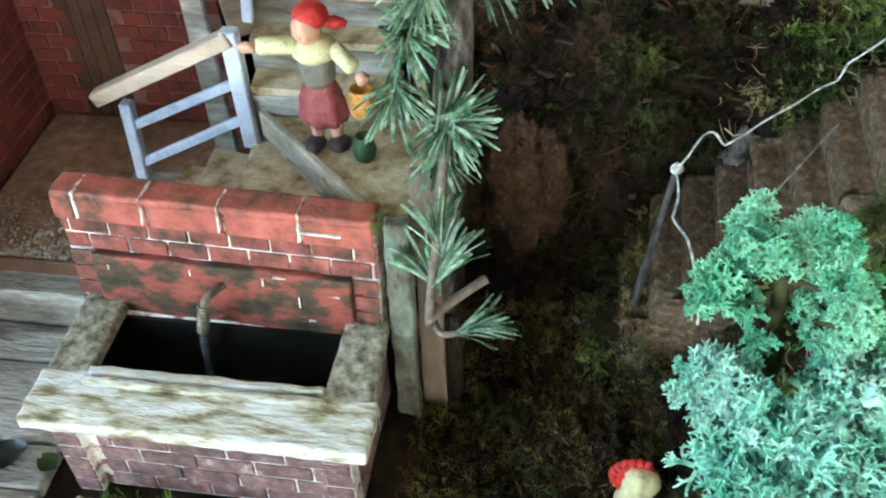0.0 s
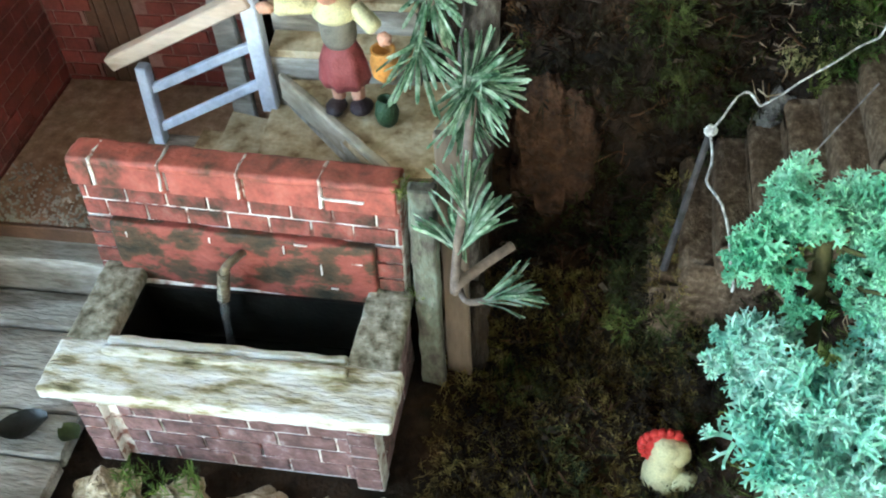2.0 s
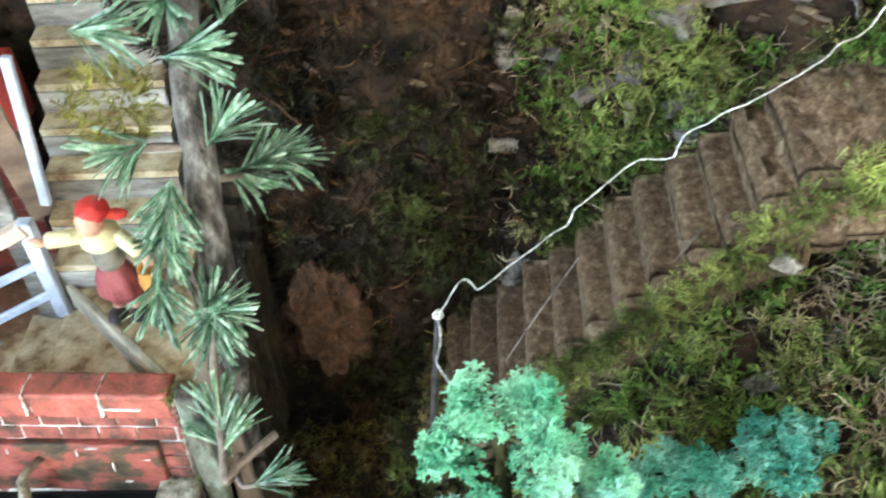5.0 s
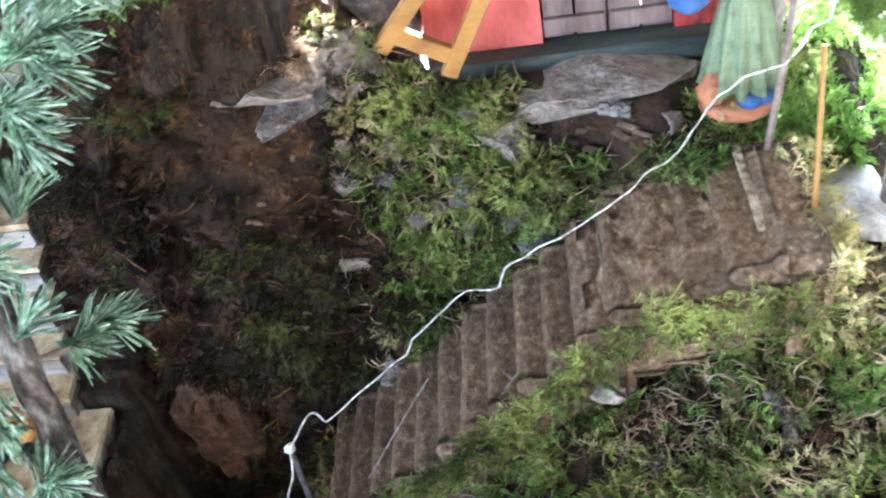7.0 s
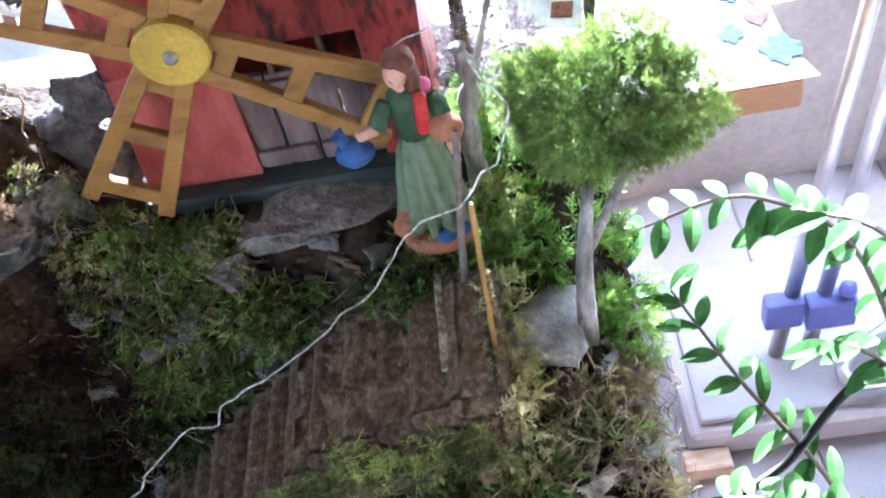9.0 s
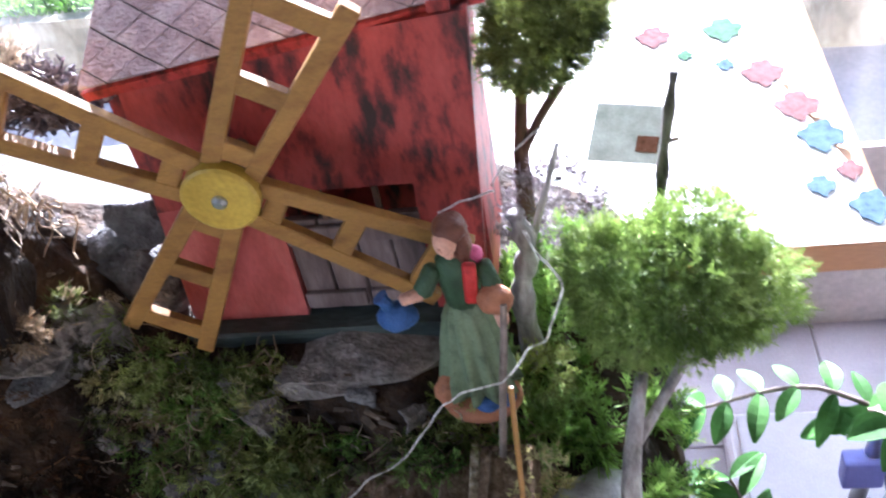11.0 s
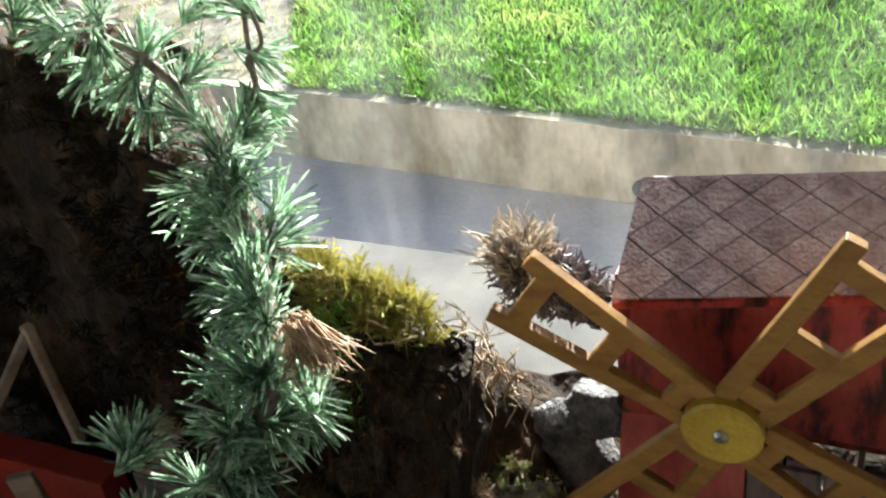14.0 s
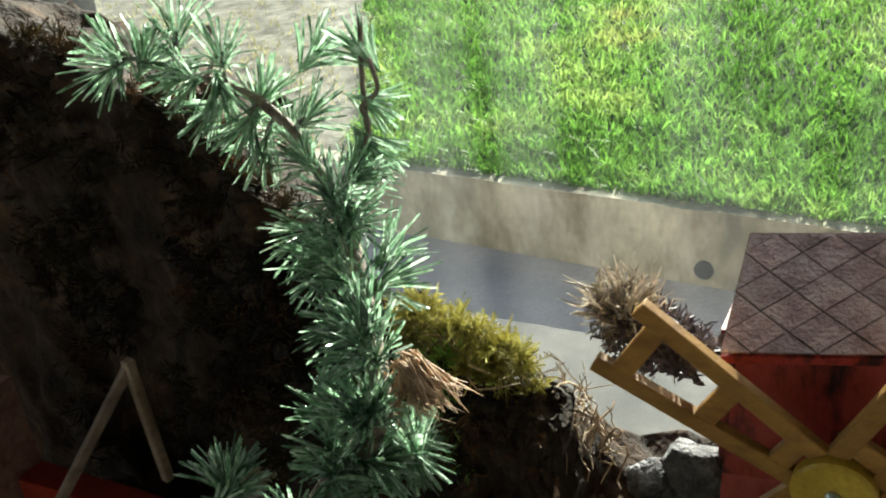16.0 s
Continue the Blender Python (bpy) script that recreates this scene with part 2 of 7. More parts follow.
    lichen_green=leafy("green_lichen", [(0.34, (0.14, 0.46, 0.26)), (0.48, (0.28, 0.64, 0.40)), (0.62, (0.52, 0.84, 0.62))], 40, 0.6, 0.18, 0.2),
    olive=leafy("olive_moss_crown", [(0.35, (0.06, 0.08, 0.018)), (0.5, (0.16, 0.19, 0.04)), (0.65, (0.28, 0.34, 0.08))], 40, 0.7, 0.3, 0.3),
    moss_yellow=leafy("yellow_moss", [(0.35, (0.13, 0.11, 0.02)), (0.5, (0.28, 0.25, 0.05)), (0.68, (0.50, 0.47, 0.13))], 60, 0.7, 0.25, 0.3),
    # near black for the trough's painted inner shade; the dead leaf shares it
    lining=mat("trough_shade_and_dead_leaf", [(0.3, (0.004, 0.004, 0.003)), (0.7, (0.016, 0.015, 0.012))], 60, 0.4, 0.3),
    trough_brick=mat("mauve_brick", [(0.3, (0.09, 0.06, 0.055)), (0.45, (0.20, 0.115, 0.11)), (0.58, (0.29, 0.17, 0.165)), (0.70, (0.48, 0.40, 0.40))], 120, 0.55, 0.7, vary=0.18),
    chip=mat("bark_chip", [(0.3, (0.03, 0.02, 0.012)), (0.5, (0.09, 0.06, 0.038)), (0.7, (0.20, 0.15, 0.11))], 70, 0.85, 0.4, island=True, vary=0.5),
    lichen_deep=leafy("deep_teal_lichen", [(0.38, (0.06, 0.30, 0.21)), (0.5, (0.15, 0.46, 0.35)), (0.64, (0.46, 0.76, 0.66))], 25, 0.6, 0.2, 0.2),
    crown_green=leafy("fine_green_moss_crown", [(0.35, (0.08, 0.13, 0.025)), (0.5, (0.17, 0.25, 0.05)), (0.65, (0.28, 0.36, 0.10))], 30, 0.7, 0.3, 0.3),
    leaf=leafy("green_leaf", [(0.35, (0.03, 0.09, 0.018)), (0.65, (0.075, 0.18, 0.045))], 40, 0.6, 0.3, 0.1, 0.1),
    dry_root=leafy("dry_tan_root", [(0.35, (0.15, 0.095, 0.05)), (0.5, (0.32, 0.23, 0.14)), (0.66, (0.56, 0.46, 0.33))], 60, 0.7, 0.35, 0.2),
    moss_rust=leafy("rusty_dry_moss", [(0.35, (0.03, 0.013, 0.005)), (0.5, (0.085, 0.038, 0.014)), (0.65, (0.15, 0.08, 0.03))], 30, 0.8, 0.35, 0.2),
    bark_piece=mat("grey_bark_piece", [(0.34, (0.05, 0.038, 0.03)), (0.5, (0.17, 0.14, 0.115)), (0.68, (0.36, 0.32, 0.29))], 80, 0.85, 0.8, vary=0.3, bump_dist=0.002),
    sill_stone=mat("dusty_sill_stone", [(0.3, (0.10, 0.10, 0.10)), (0.7, (0.17, 0.165, 0.16))], 9, 0.9, 0.2, spec=0.1),
    box_white=mat("white_plastic", [(0.3, (0.31, 0.31, 0.35)), (0.7, (0.38, 0.38, 0.42))], 8, 0.35, 0.1),
    rail_tan=mat("tan_stained_wood", [(0.35, (0.10, 0.065, 0.045)), (0.55, (0.22, 0.155, 0.11)), (0.75, (0.32, 0.24, 0.19))], 40, 0.6, 0.3, stretch=(0.5, 0.5, 1)),
    # paler bark tone that paints sunlight onto the upper pine stem
    sunlit_bark=mat("peeling_and_sunlit_bark", [(0.34, (0.08, 0.06, 0.05)), (0.5, (0.24, 0.19, 0.155)), (0.68, (0.46, 0.40, 0.35))], 90, 0.8, 0.7, bump_dist=0.002),
    rope=mat("white_thread", [(0.34, (0.22, 0.20, 0.19)), (0.48, (0.50, 0.48, 0.46)), (0.62, (0.80, 0.79, 0.78))], 320, 0.5, 0.4),
    stick_grey=mat("dark_grey_stick", [(0.3, (0.025, 0.022, 0.022)), (0.7, (0.095, 0.085, 0.09))], 90, 0.7, 0.5),
    steel=mat("aluminium_tube", [(0.3, (0.55, 0.56, 0.58)), (0.7, (0.7, 0.71, 0.73))], 40, 0.3, 0.0, metal=1.0),
    blue_plastic=mat("blue_plastic", [(0.3, (0.10, 0.12, 0.38)), (0.7, (0.14, 0.17, 0.48))], 30, 0.4, 0.1),
    grey_rubber=mat("grey_rubber", [(0.3, (0.12, 0.13, 0.15)), (0.7, (0.18, 0.19, 0.22))], 60, 0.7, 0.2),
    black=mat("black_plastic", [(0.3, (0.008, 0.008, 0.009)), (0.7, (0.015, 0.015, 0.017))], 60, 0.4, 0.1),
    cloth=mat("white_tablecloth", [(0.3, (0.76, 0.76, 0.74)), (0.7, (0.84, 0.84, 0.83))], 20, 0.6, 0.2),
    wood_edge=mat("orange_brown_table_wood", [(0.3, (0.30, 0.15, 0.06)), (0.7, (0.48, 0.27, 0.12))], 10, 0.4, 0.2, stretch=(0.2, 1, 1)),
    tile=mat("pale_floor_tile", [(0.3, (0.24, 0.23, 0.27)), (0.7, (0.31, 0.295, 0.34))], 6, 0.3, 0.1, vary=0.05),
    grout=mat("grey_grout", [(0.3, (0.12, 0.11, 0.12)), (0.7, (0.18, 0.17, 0.18))], 30, 0.9, 0.2),
    white_paint=mat("white_paint", [(0.3, (0.74, 0.74, 0.75)), (0.7, (0.82, 0.82, 0.82))], 8, 0.45, 0.1),
    plaster=mat("dull_plaster", [(0.3, (0.15, 0.14, 0.125)), (0.7, (0.20, 0.19, 0.17))], 4, 0.9, 0.2),
    concrete=mat("stained_concrete", [(0.32, (0.13, 0.11, 0.07)), (0.48, (0.32, 0.28, 0.195)), (0.66, (0.56, 0.51, 0.38))], 4.0, 0.9, 0.5, fine=60, bump_dist=0.004, stretch=(1.0, 1, 0.5)),
    paving=mat("grey_paving", [(0.3, (0.34, 0.32, 0.32)), (0.7, (0.50, 0.47, 0.46))], 3.0, 0.85, 0.3, fine=80, bump_dist=0.002),
    soil=mat("lawn_soil", [(0.3, (0.02, 0.03, 0.008)), (0.6, (0.045, 0.07, 0.016)), (0.8, (0.08, 0.09, 0.03))], 4, 0.95, 0.5, fine=40, bump_dist=0.01),
    grass=leafy("grass_blade", [(0.33, (0.085, 0.20, 0.02)), (0.5, (0.195, 0.37, 0.065)), (0.62, (0.36, 0.49, 0.13)), (0.78, (0.52, 0.43, 0.15))], 1.6, 0.55, 0.6, 0.4, 0.2),
)


# ---- building helpers ----
class Geo:
    """Collects vertices and faces for one mesh."""

    def __init__(self):
        self.v, self.f = [], []

    def add(self, verts, faces):
        o = len(self.v)
        self.v.extend(verts)
        self.f.extend([tuple(i + o for i in q) for q in faces])

    def box(self, x0, x1, y0, y1, z0, z1, m=None, b=0.0):
        """A box with chamfered long edges along z when b is given."""
        if b:
            ring = [(x0 + b, y0), (x1 - b, y0), (x1, y0 + b), (x1, y1 - b), (x1 - b, y1), (x0 + b, y1), (x0, y1 - b), (x0, y0 + b)]
            inner = [(x0 + 1.6 * b, y0 + b), (x1 - 1.6 * b, y0 + b), (x1 - b, y0 + 1.6 * b), (x1 - b, y1 - 1.6 * b), (x1 - 1.6 * b, y1 - b), (x0 + 1.6 * b, y1 - b), (x0 + b, y1 - 1.6 * b), (x0 + b, y0 + 1.6 * b)]
            vs = [(*p, z0) for p in inner] + [(*p, z0 + b) for p in ring] + [(*p, z1 - b) for p in ring] + [(*p, z1) for p in inner]
            fs = [tuple(range(7, -1, -1)), tuple(range(24, 32))]
            for k in range(3):
                for i in range(8):
                    j = (i + 1) % 8
                    fs.append((8 * k + i, 8 * k + j, 8 * k + 8 + j, 8 * k + 8 + i))
        else:
            vs = [(x, y, z) for z in (z0, z1) for x, y in ((x0, y0), (x1, y0), (x1, y1), (x0, y1))]
            fs = [(3, 2, 1, 0), (4, 5, 6, 7), (0, 1, 5, 4), (1, 2, 6, 5), (2, 3, 7, 6), (3, 0, 4, 7)]
        if m is not None:
            vs = [tuple(m @ Vector(p)) for p in vs]
        self.add(vs, fs)
        return self

    def tube(self, pts, radii, sides=8, cap=True):
        """A tube along points with a radius at each."""
        pts = [Vector(p) for p in pts]
        if not hasattr(radii, "__len__"):
            radii = [radii] * len(pts)
        vs, fs = [], []
        ref = Vector((0.3, 0.9, 0.2))
        for i, p in enumerate(pts):
            d = (pts[min(i + 1, len(pts) - 1)] - pts[max(i - 1, 0)]).normalized()
            if abs(d.dot(ref)) > 0.95:
                ref = Vector((0.9, 0.1, 0.3))
            a = d.cross(ref).normalized()
            c = d.cross(a)
            ref = -c if ref.dot(-c) > 0 else c
            for k in range(sides):
                w = 2 * math.pi * k / sides
                vs.append(tuple(p + (a * math.cos(w) + c * math.sin(w)) * radii[i]))
        for i in range(len(pts) - 1):
            for k in range(sides):
                j = (k + 1) % sides
                fs.append((i * sides + k, i * sides + j, (i + 1) * sides + j, (i + 1) * sides + k))
        if cap:
            fs.append(tuple(range(sides - 1, -1, -1)))
            fs.append(tuple(range((len(pts) - 1) * sides, len(pts) * sides)))
        self.add(vs, fs)
        return self

    def lathe(self, profile, sides=20, m=None):
        """Turns (r, z) pairs round the z axis."""
        vs = [(r * math.cos(2 * math.pi * k / sides), r * math.sin(2 * math.pi * k / sides), z) for r, z in profile for k in range(sides)]
        fs = [(i * sides + k, i * sides + (k + 1) % sides, (i + 1) * sides + (k + 1) % sides, (i + 1) * sides + k) for i in range(len(profile) - 1) for k in range(sides)]
        fs += [tuple(range(sides - 1, -1, -1)), tuple(range((len(profile) - 1) * sides, len(profile) * sides))]
        if m is not None:
            vs = [tuple(m @ Vector(p)) for p in vs]
        self.add(vs, fs)
        return self

    def blob(self, c, r, seed=0, rough=0.25, n=10, squash=(1, 1, 1), freq=1.6):
        """A lumpy stone."""
        vs, fs = [], []
        off = Vector((seed * 3.7, seed * 1.3, seed * 7.1))
        for i in range(n + 1):
            th = math.pi * i / n
            for k in range(2 * n):
                ph = math.pi * k / n
                d = Vector((math.sin(th) * math.cos(ph), math.sin(th) * math.sin(ph), math.cos(th)))
                q = 1 + rough * (noise.noise(d * freq + off) + 0.5 * noise.noise(d * freq * 2.7 + off))
                vs.append((c[0] + d.x * r * q * squash[0], c[1] + d.y * r * q * squash[1], c[2] + d.z * r * q * squash[2]))
        w = 2 * n
        for i in range(n):
            for k in range(w):
                fs.append((i * w + k, (i + 1) * w + k, (i + 1) * w + (k + 1) % w, i * w + (k + 1) % w))
        self.add(vs, fs)
        return self

    def mesh(self, name, material, smooth=False):
        me = bpy.data.meshes.new(name)
        me.from_pydata(self.v, [], self.f)
        me.materials.append(material)
        if smooth:
            me.polygons.foreach_set("use_smooth", [True] * len(me.polygons))
        me.update()
        return me


def part(name, geo, material, parent=None, label="", smooth=False):
    """Links one mesh under a thing or part."""
    ob = new(name, geo if isinstance(geo, bpy.types.Mesh) else geo.mesh(name, material, smooth))
    if parent is not None:
        ob.parent = parent
        ob.matrix_parent_inverse = Matrix.Translation(-parent.location)
    return tagged(ob, label) if label else ob


def thing(name, label, category, group="", at=(0, 0, 0), kind=""):
    e = new(name)
    e.empty_display_size = 0.02
    e.location = at
    return tagged(e, label, category, group, kind)


def solid(name, geo, material, label, category="", kind="", group="", smooth=False):
    return tagged(part(name, geo, material, smooth=smooth), label, category, group, kind)


def rnd(a, b):
    return random.uniform(a, b)


# ---- outdoors: lawn, retaining kerb, paving ----
def fbm(x, y, z=0.0, f=1.0):
    p = Vector((x * f, y * f, z * f))
    return noise.noise(p) + 0.5 * noise.noise(p * 2.1) + 0.25 * noise.noise(p * 4.3)


def grid_mesh(nu, nv, fn):
    g = Geo()
    g.v = [tuple(fn(i / nu, j / nv)) for j in range(nv + 1) for i in range(nu + 1)]
    w = nu + 1
    g.f = [(j * w + i, j * w + i + 1, (j + 1) * w + i + 1, (j + 1) * w + i) for j in range(nv) for i in range(nu)]
    return g


PAVE_Z, LAWN_Z, KERB_Y = -0.86, -0.60, 2.56
lawn = solid("ground", grid_mesh(60, 60, lambda u, v: (-60 + 120 * u, KERB_Y + 0.055 + 90 * v * v, LAWN_Z - 0.02 + 0.012 * fbm(u * 300, v * 300))), M["soil"], "short green lawn behind a low concrete kerb", kind="structure")
solid("pavement", Geo().box(-8, 8, 1.55, KERB_Y + 0.02, PAVE_Z - 0.1, PAVE_Z), M["paving"], "grey concrete paving strip along the garden", kind="structure")
kerb = grid_mesh(160, 12, lambda u, v: (-8 + 16 * u, KERB_Y + 0.006 * fbm(u * 80, v * 3) + (0.075 * (v - 0.75) / 0.25 if v > 0.75 else 0.0), PAVE_Z - 0.01 + 0.265 * min(1, v / 0.75) - (0.006 * fbm(u * 120, 7) if v > 0.7 else 0)))
solid("kerb", kerb, M["concrete"], "stained low concrete retaining kerb of the lawn", kind="structure")
# a drain outlet in the kerb
dp = thing("drain_pipe", "dark round drain outlet in the kerb", "drain", at=(-0.13, KERB_Y, -0.80))
part("pipe_ring", Geo().tube([(-0.13, KERB_Y + 0.03, -0.80), (-0.13, KERB_Y - 0.012, -0.80)], 0.030, 16), M["black"], dp)


def bare_edge(y):
    return -1.69 - 0.66 * (y - 2.98) + 0.07 * fbm(y * 3, 2.0)


def grass_field():
    g = Geo()
    for k in range(88000):
        v = random.random()
        y = KERB_Y + 0.05 + 3.4 * v ** 1.4
        x = rnd(-2.6 - 0.6 * (y - 2.6), 2.2 + 0.5 * (y - 2.6))
        if x < bare_edge(y):
            continue
        tall = 1.0 + 0.55 * noise.noise(Vector((x * 9, y * 9, 0))) + 0.5 * noise.noise(Vector((x * 28, y * 28, 4)))
        h, w = rnd(0.02, 0.062) * max(0.35, tall), rnd(0.0025, 0.006)
        a, ln = rnd(0, 6.28), rnd(0.3, 1.6) * h
        dx, dy = math.cos(a), math.sin(a)
        lx, ly = rnd(-1, 1) * ln, rnd(-1, 1) * ln
        z = LAWN_Z - 0.015
        g.add([(x - dx * w, y - dy * w, z), (x + dx * w, y + dy * w, z), (x + lx * 0.4 + dx * w * 0.7, y + ly * 0.4 + dy * w * 0.7, z + h * 0.6), (x + lx * 0.4 - dx * w * 0.7, y + ly * 0.4 - dy * w * 0.7, z + h * 0.6), (x + lx, y + ly, z + h)], [(0, 1, 2, 3), (3, 2, 4)])
    solid("grass", g, M["grass"], "sunlit green grass blades with yellowed patches", "grass", "stuff")


grass_field()


solid("bare_ground", grid_mesh(40, 40, lambda u, v: (-7 + (bare_edge(2.62 + 3.4 * v) + 7) * u, 2.62 + 3.4 * v, LAWN_Z - 0.004 + 0.014 * fbm(u * 40, v * 40))), M["bare_soil"], "dry bare corner beside the lawn", kind="structure")
g = Geo()
for k in range(2600):
    y = 2.65 + 2.6 * random.random() ** 1.3
    x = bare_edge(y) - 2.2 * random.random()
    if noise.noise(Vector((x * 4, y * 4, 8))) < -0.1:
        continue
    h, w, a = rnd(0.015, 0.06), rnd(0.003, 0.006), rnd(0, 6.28)
    dx, dy = math.cos(a) * w, math.sin(a) * w
    lx, ly = rnd(-1, 1) * h, rnd(-1, 1) * h
    g.add([(x - dx, y - dy, LAWN_Z - 0.01), (x + dx, y + dy, LAWN_Z - 0.01), (x + lx, y + ly, LAWN_Z + h)], [(0, 1, 2)])
solid("weeds", g, M["straw"], "sparse dry grass on the bare corner", "grass", "stuff")
# the garden edge runs at a slight angle to the house
OUT = Matrix.Translation((0, 2.505, 0)) @ Matrix.Rotation(radians(-4.4), 4, "Z") @ Matrix.Translation((0, -KERB_Y, 0))
for ob in [o for o in scene.objects if o.parent is None and o.type in ("MESH", "EMPTY")]:
    ob.matrix_basis = OUT @ ob.matrix_basis

# ---- the veranda: floor, walls, ceiling ----
floor = solid("floor", Geo().box(-1.4, 3.0, -2.5, 1.55, -0.90, -0.80), M["grout"], "pale tiled veranda floor with grey joints", kind="structure")
solid("wall_west", Geo().box(-1.4, -1.3, -0.65, 1.55, -0.9, 1.75).box(-1.4, -1.3, -2.5, -1.85, -0.9, 1.75).box(-1.4, -1.3, -1.85, -0.65, -0.9, 0.2).box(-1.4, -1.3, -1.85, -0.65, 1.3, 1.75), M["plaster"], "dull plastered wall with a window opening", kind="structure")
solid("wall_east", Geo().box(3.0, 3.1, -2.5, 1.55, -0.9, 1.75), M["plaster"], "white plastered wall", kind="structure")
solid("wall_south", Geo().box(-1.4, 3.1, -2.6, -2.5, -0.9, 1.75), M["plaster"], "dull plastered wall", kind="structure")
solid("ceiling", Geo().box(-1.4, 3.1, -2.6, 1.3, 1.75, 1.85), M["plaster"], "dull plastered veranda ceiling", kind="structure")

# invented low wall, kept out of view, that shades the veranda floor
solid("wall_north", Geo().box(-1.3, 3.0, 1.306, 1.3195, -0.9, -0.38), M["paving"], "added low wall that keeps the sun off the floor", kind="structure")

# ---- tables under and behind the model ----
bench = thing("table", "wooden table that carries the model landscape", "table", at=(0.2, 0.1, -0.8))
part("tabletop", Geo().box(-0.55, 0.66, -0.45, 0.55, -0.045, -0.012, b=0.004), M["wood_edge"], bench)
for x in (-0.5, 0.60):
    for y in (-0.40, 0.48):
        part("leg", Geo().box(x - 0.02, x + 0.02, y - 0.02, y + 0.02, -0.80, -0.045, b=0.003), M["wood_edge"], bench)
sill = thing("window_sill", "pale stone sill board behind the model", "sill", at=(-0.3, 0.8, -0.03), kind="structure")
part("sill_board", Geo().box(-1.29, 0.43, 0.58, 0.942, -0.035, 0.0, b=0.004), M["sill_stone"], sill)
cloth_table = thing("side_table", "wooden table covered with a white printed cloth", "table", at=(0.6, 0.9, -0.8))
part("tabletop", Geo().box(0.435, 0.90, 0.665, 1.17, -0.05, -0.008, b=0.004), M["wood_edge"], cloth_table)
for x in (0.50, 0.62):
    for y in (0.85, 1.12):
        part("leg", Geo().box(x - 0.022, x + 0.022, y - 0.022, y + 0.022, -0.80, -0.05, b=0.003), M["wood_edge"], cloth_table)
tc = grid_mesh(60, 50, lambda u, v: (0.432 + 0.478 * u - 0.135 * v * u, 0.655 + 0.52 * v, 0.0005 * fbm(u * 5, v * 5)))
tcloth = solid("tablecloth", tc, M["cloth"], "white tablecloth printed with small coloured gift shapes", "tablecloth")

# ---- ground of the model: valley, cliff, stairs bank, ledge ----
STATIONS = [
    (-0.42, [(-0.40, 0.02), (-0.1, 0.03), (0.1, 0.03), (0.32, 0.03), (0.335, 0.30), (0.33, 0.60), (0.42, 0.58), (0.50, -0.01)]),
    (-0.10, [(-0.40, 0.02), (-0.1, 0.03), (0.1, 0.03), (0.32, 0.03), (0.335, 0.30), (0.32, 0.60), (0.42, 0.58), (0.50, -0.01)]),
    (0.10, [(-0.40, 0.02), (-0.1, 0.03), (0.1, 0.03), (0.26, 0.05), (0.30, 0.28), (0.30, 0.545), (0.40, 0.52), (0.50, -0.01)]),
    (0.17, [(-0.40, 0.01), (-0.1, 0.03), (0.09, 0.03), (0.19, 0.04), (0.235, 0.26), (0.275, 0.50), (0.315, 0.44), (0.50, -0.01)]),
    (0.22, [(-0.40, 0.0), (-0.1, 0.01), (0.08, 0.02), (0.19, 0.035), (0.215, 0.25), (0.26, 0.468), (0.295, 0.41), (0.50, -0.01)]),
    (0.29, [(-0.40, -0.01), (-0.1, 0.0), (0.08, 0.02), (0.195, 0.04), (0.215, 0.25), (0.255, 0.445), (0.29, 0.40), (0.50, -0.01)]),
    (0.326, [(-0.40, -0.01), (-0.1, 0.005), (0.06, 0.04), (0.20, 0.07), (0.222, 0.25), (0.262, 0.430), (0.300, 0.40), (0.50, -0.01)]),
    (0.340, [(-0.40, -0.01), (-0.1, 0.01), (0.05, 0.05), (0.205, 0.085), (0.230, 0.25), (0.278, 0.368), (0.335, 0.36), (0.50, -0.01)]),
    (0.40, [(-0.40, 0.0), (-0.1, 0.03), (0.05, 0.11), (0.21, 0.155), (0.235, 0.24), (0.27, 0.30), (0.43, 0.30), (0.50, -0.01)]),
    (0.46, [(-0.40, 0.02), (-0.1, 0.07), (0.05, 0.155), (0.20, 0.20), (0.235, 0.26), (0.265, 0.298), (0.43, 0.30), (0.50, -0.01)]),
    (0.55, [(-0.40, 0.05), (-0.1, 0.13), (0.05, 0.19), (0.17, 0.235), (0.205, 0.265), (0.235, 0.29), (0.43, 0.30), (0.50, -0.01)]),
    (0.63, [(-0.40, 0.05), (-0.1, 0.14), (0.05, 0.195), (0.15, 0.235), (0.20, 0.255), (0.25, 0.27), (0.40, 0.28), (0.50, -0.01)]),
    (0.655, [(-0.38, 0.03), (-0.1, 0.11), (0.05, 0.17), (0.15, 0.205), (0.20, 0.22), (0.25, 0.235), (0.38, 0.24), (0.48, -0.01)]),
    (0.665, [(-0.38, -0.012), (-0.1, -0.012), (0.05, -0.012), (0.15, -0.012), (0.20, -0.012), (0.25, -0.012), (0.38, -0.012), (0.48, -0.012)]),
]
SX = [s[0] for s in STATIONS]


def land(x, v):
    """The point of the land at x and at v (0 front, 1 back) along its profile, before roughening."""
    k = max(0, min(len(SX) - 2, int(np.searchsorted(SX, x)) - 1))
    w = min(1, max(0, (x - SX[k]) / (SX[k + 1] - SX[k])))
    s = v * 7
    i = min(6, int(s))
    f = s - i
    y0 = [a[0] * (1 - w) + b[0] * w for a, b in zip(STATIONS[k][1], STATIONS[k + 1][1])]
    z0 = [a[1] * (1 - w) + b[1] * w for a, b in zip(STATIONS[k][1], STATIONS[k + 1][1])]
    return Vector((x, y0[i] * (1 - f) + y0[i + 1] * f, z0[i] * (1 - f) + z0[i + 1] * f))


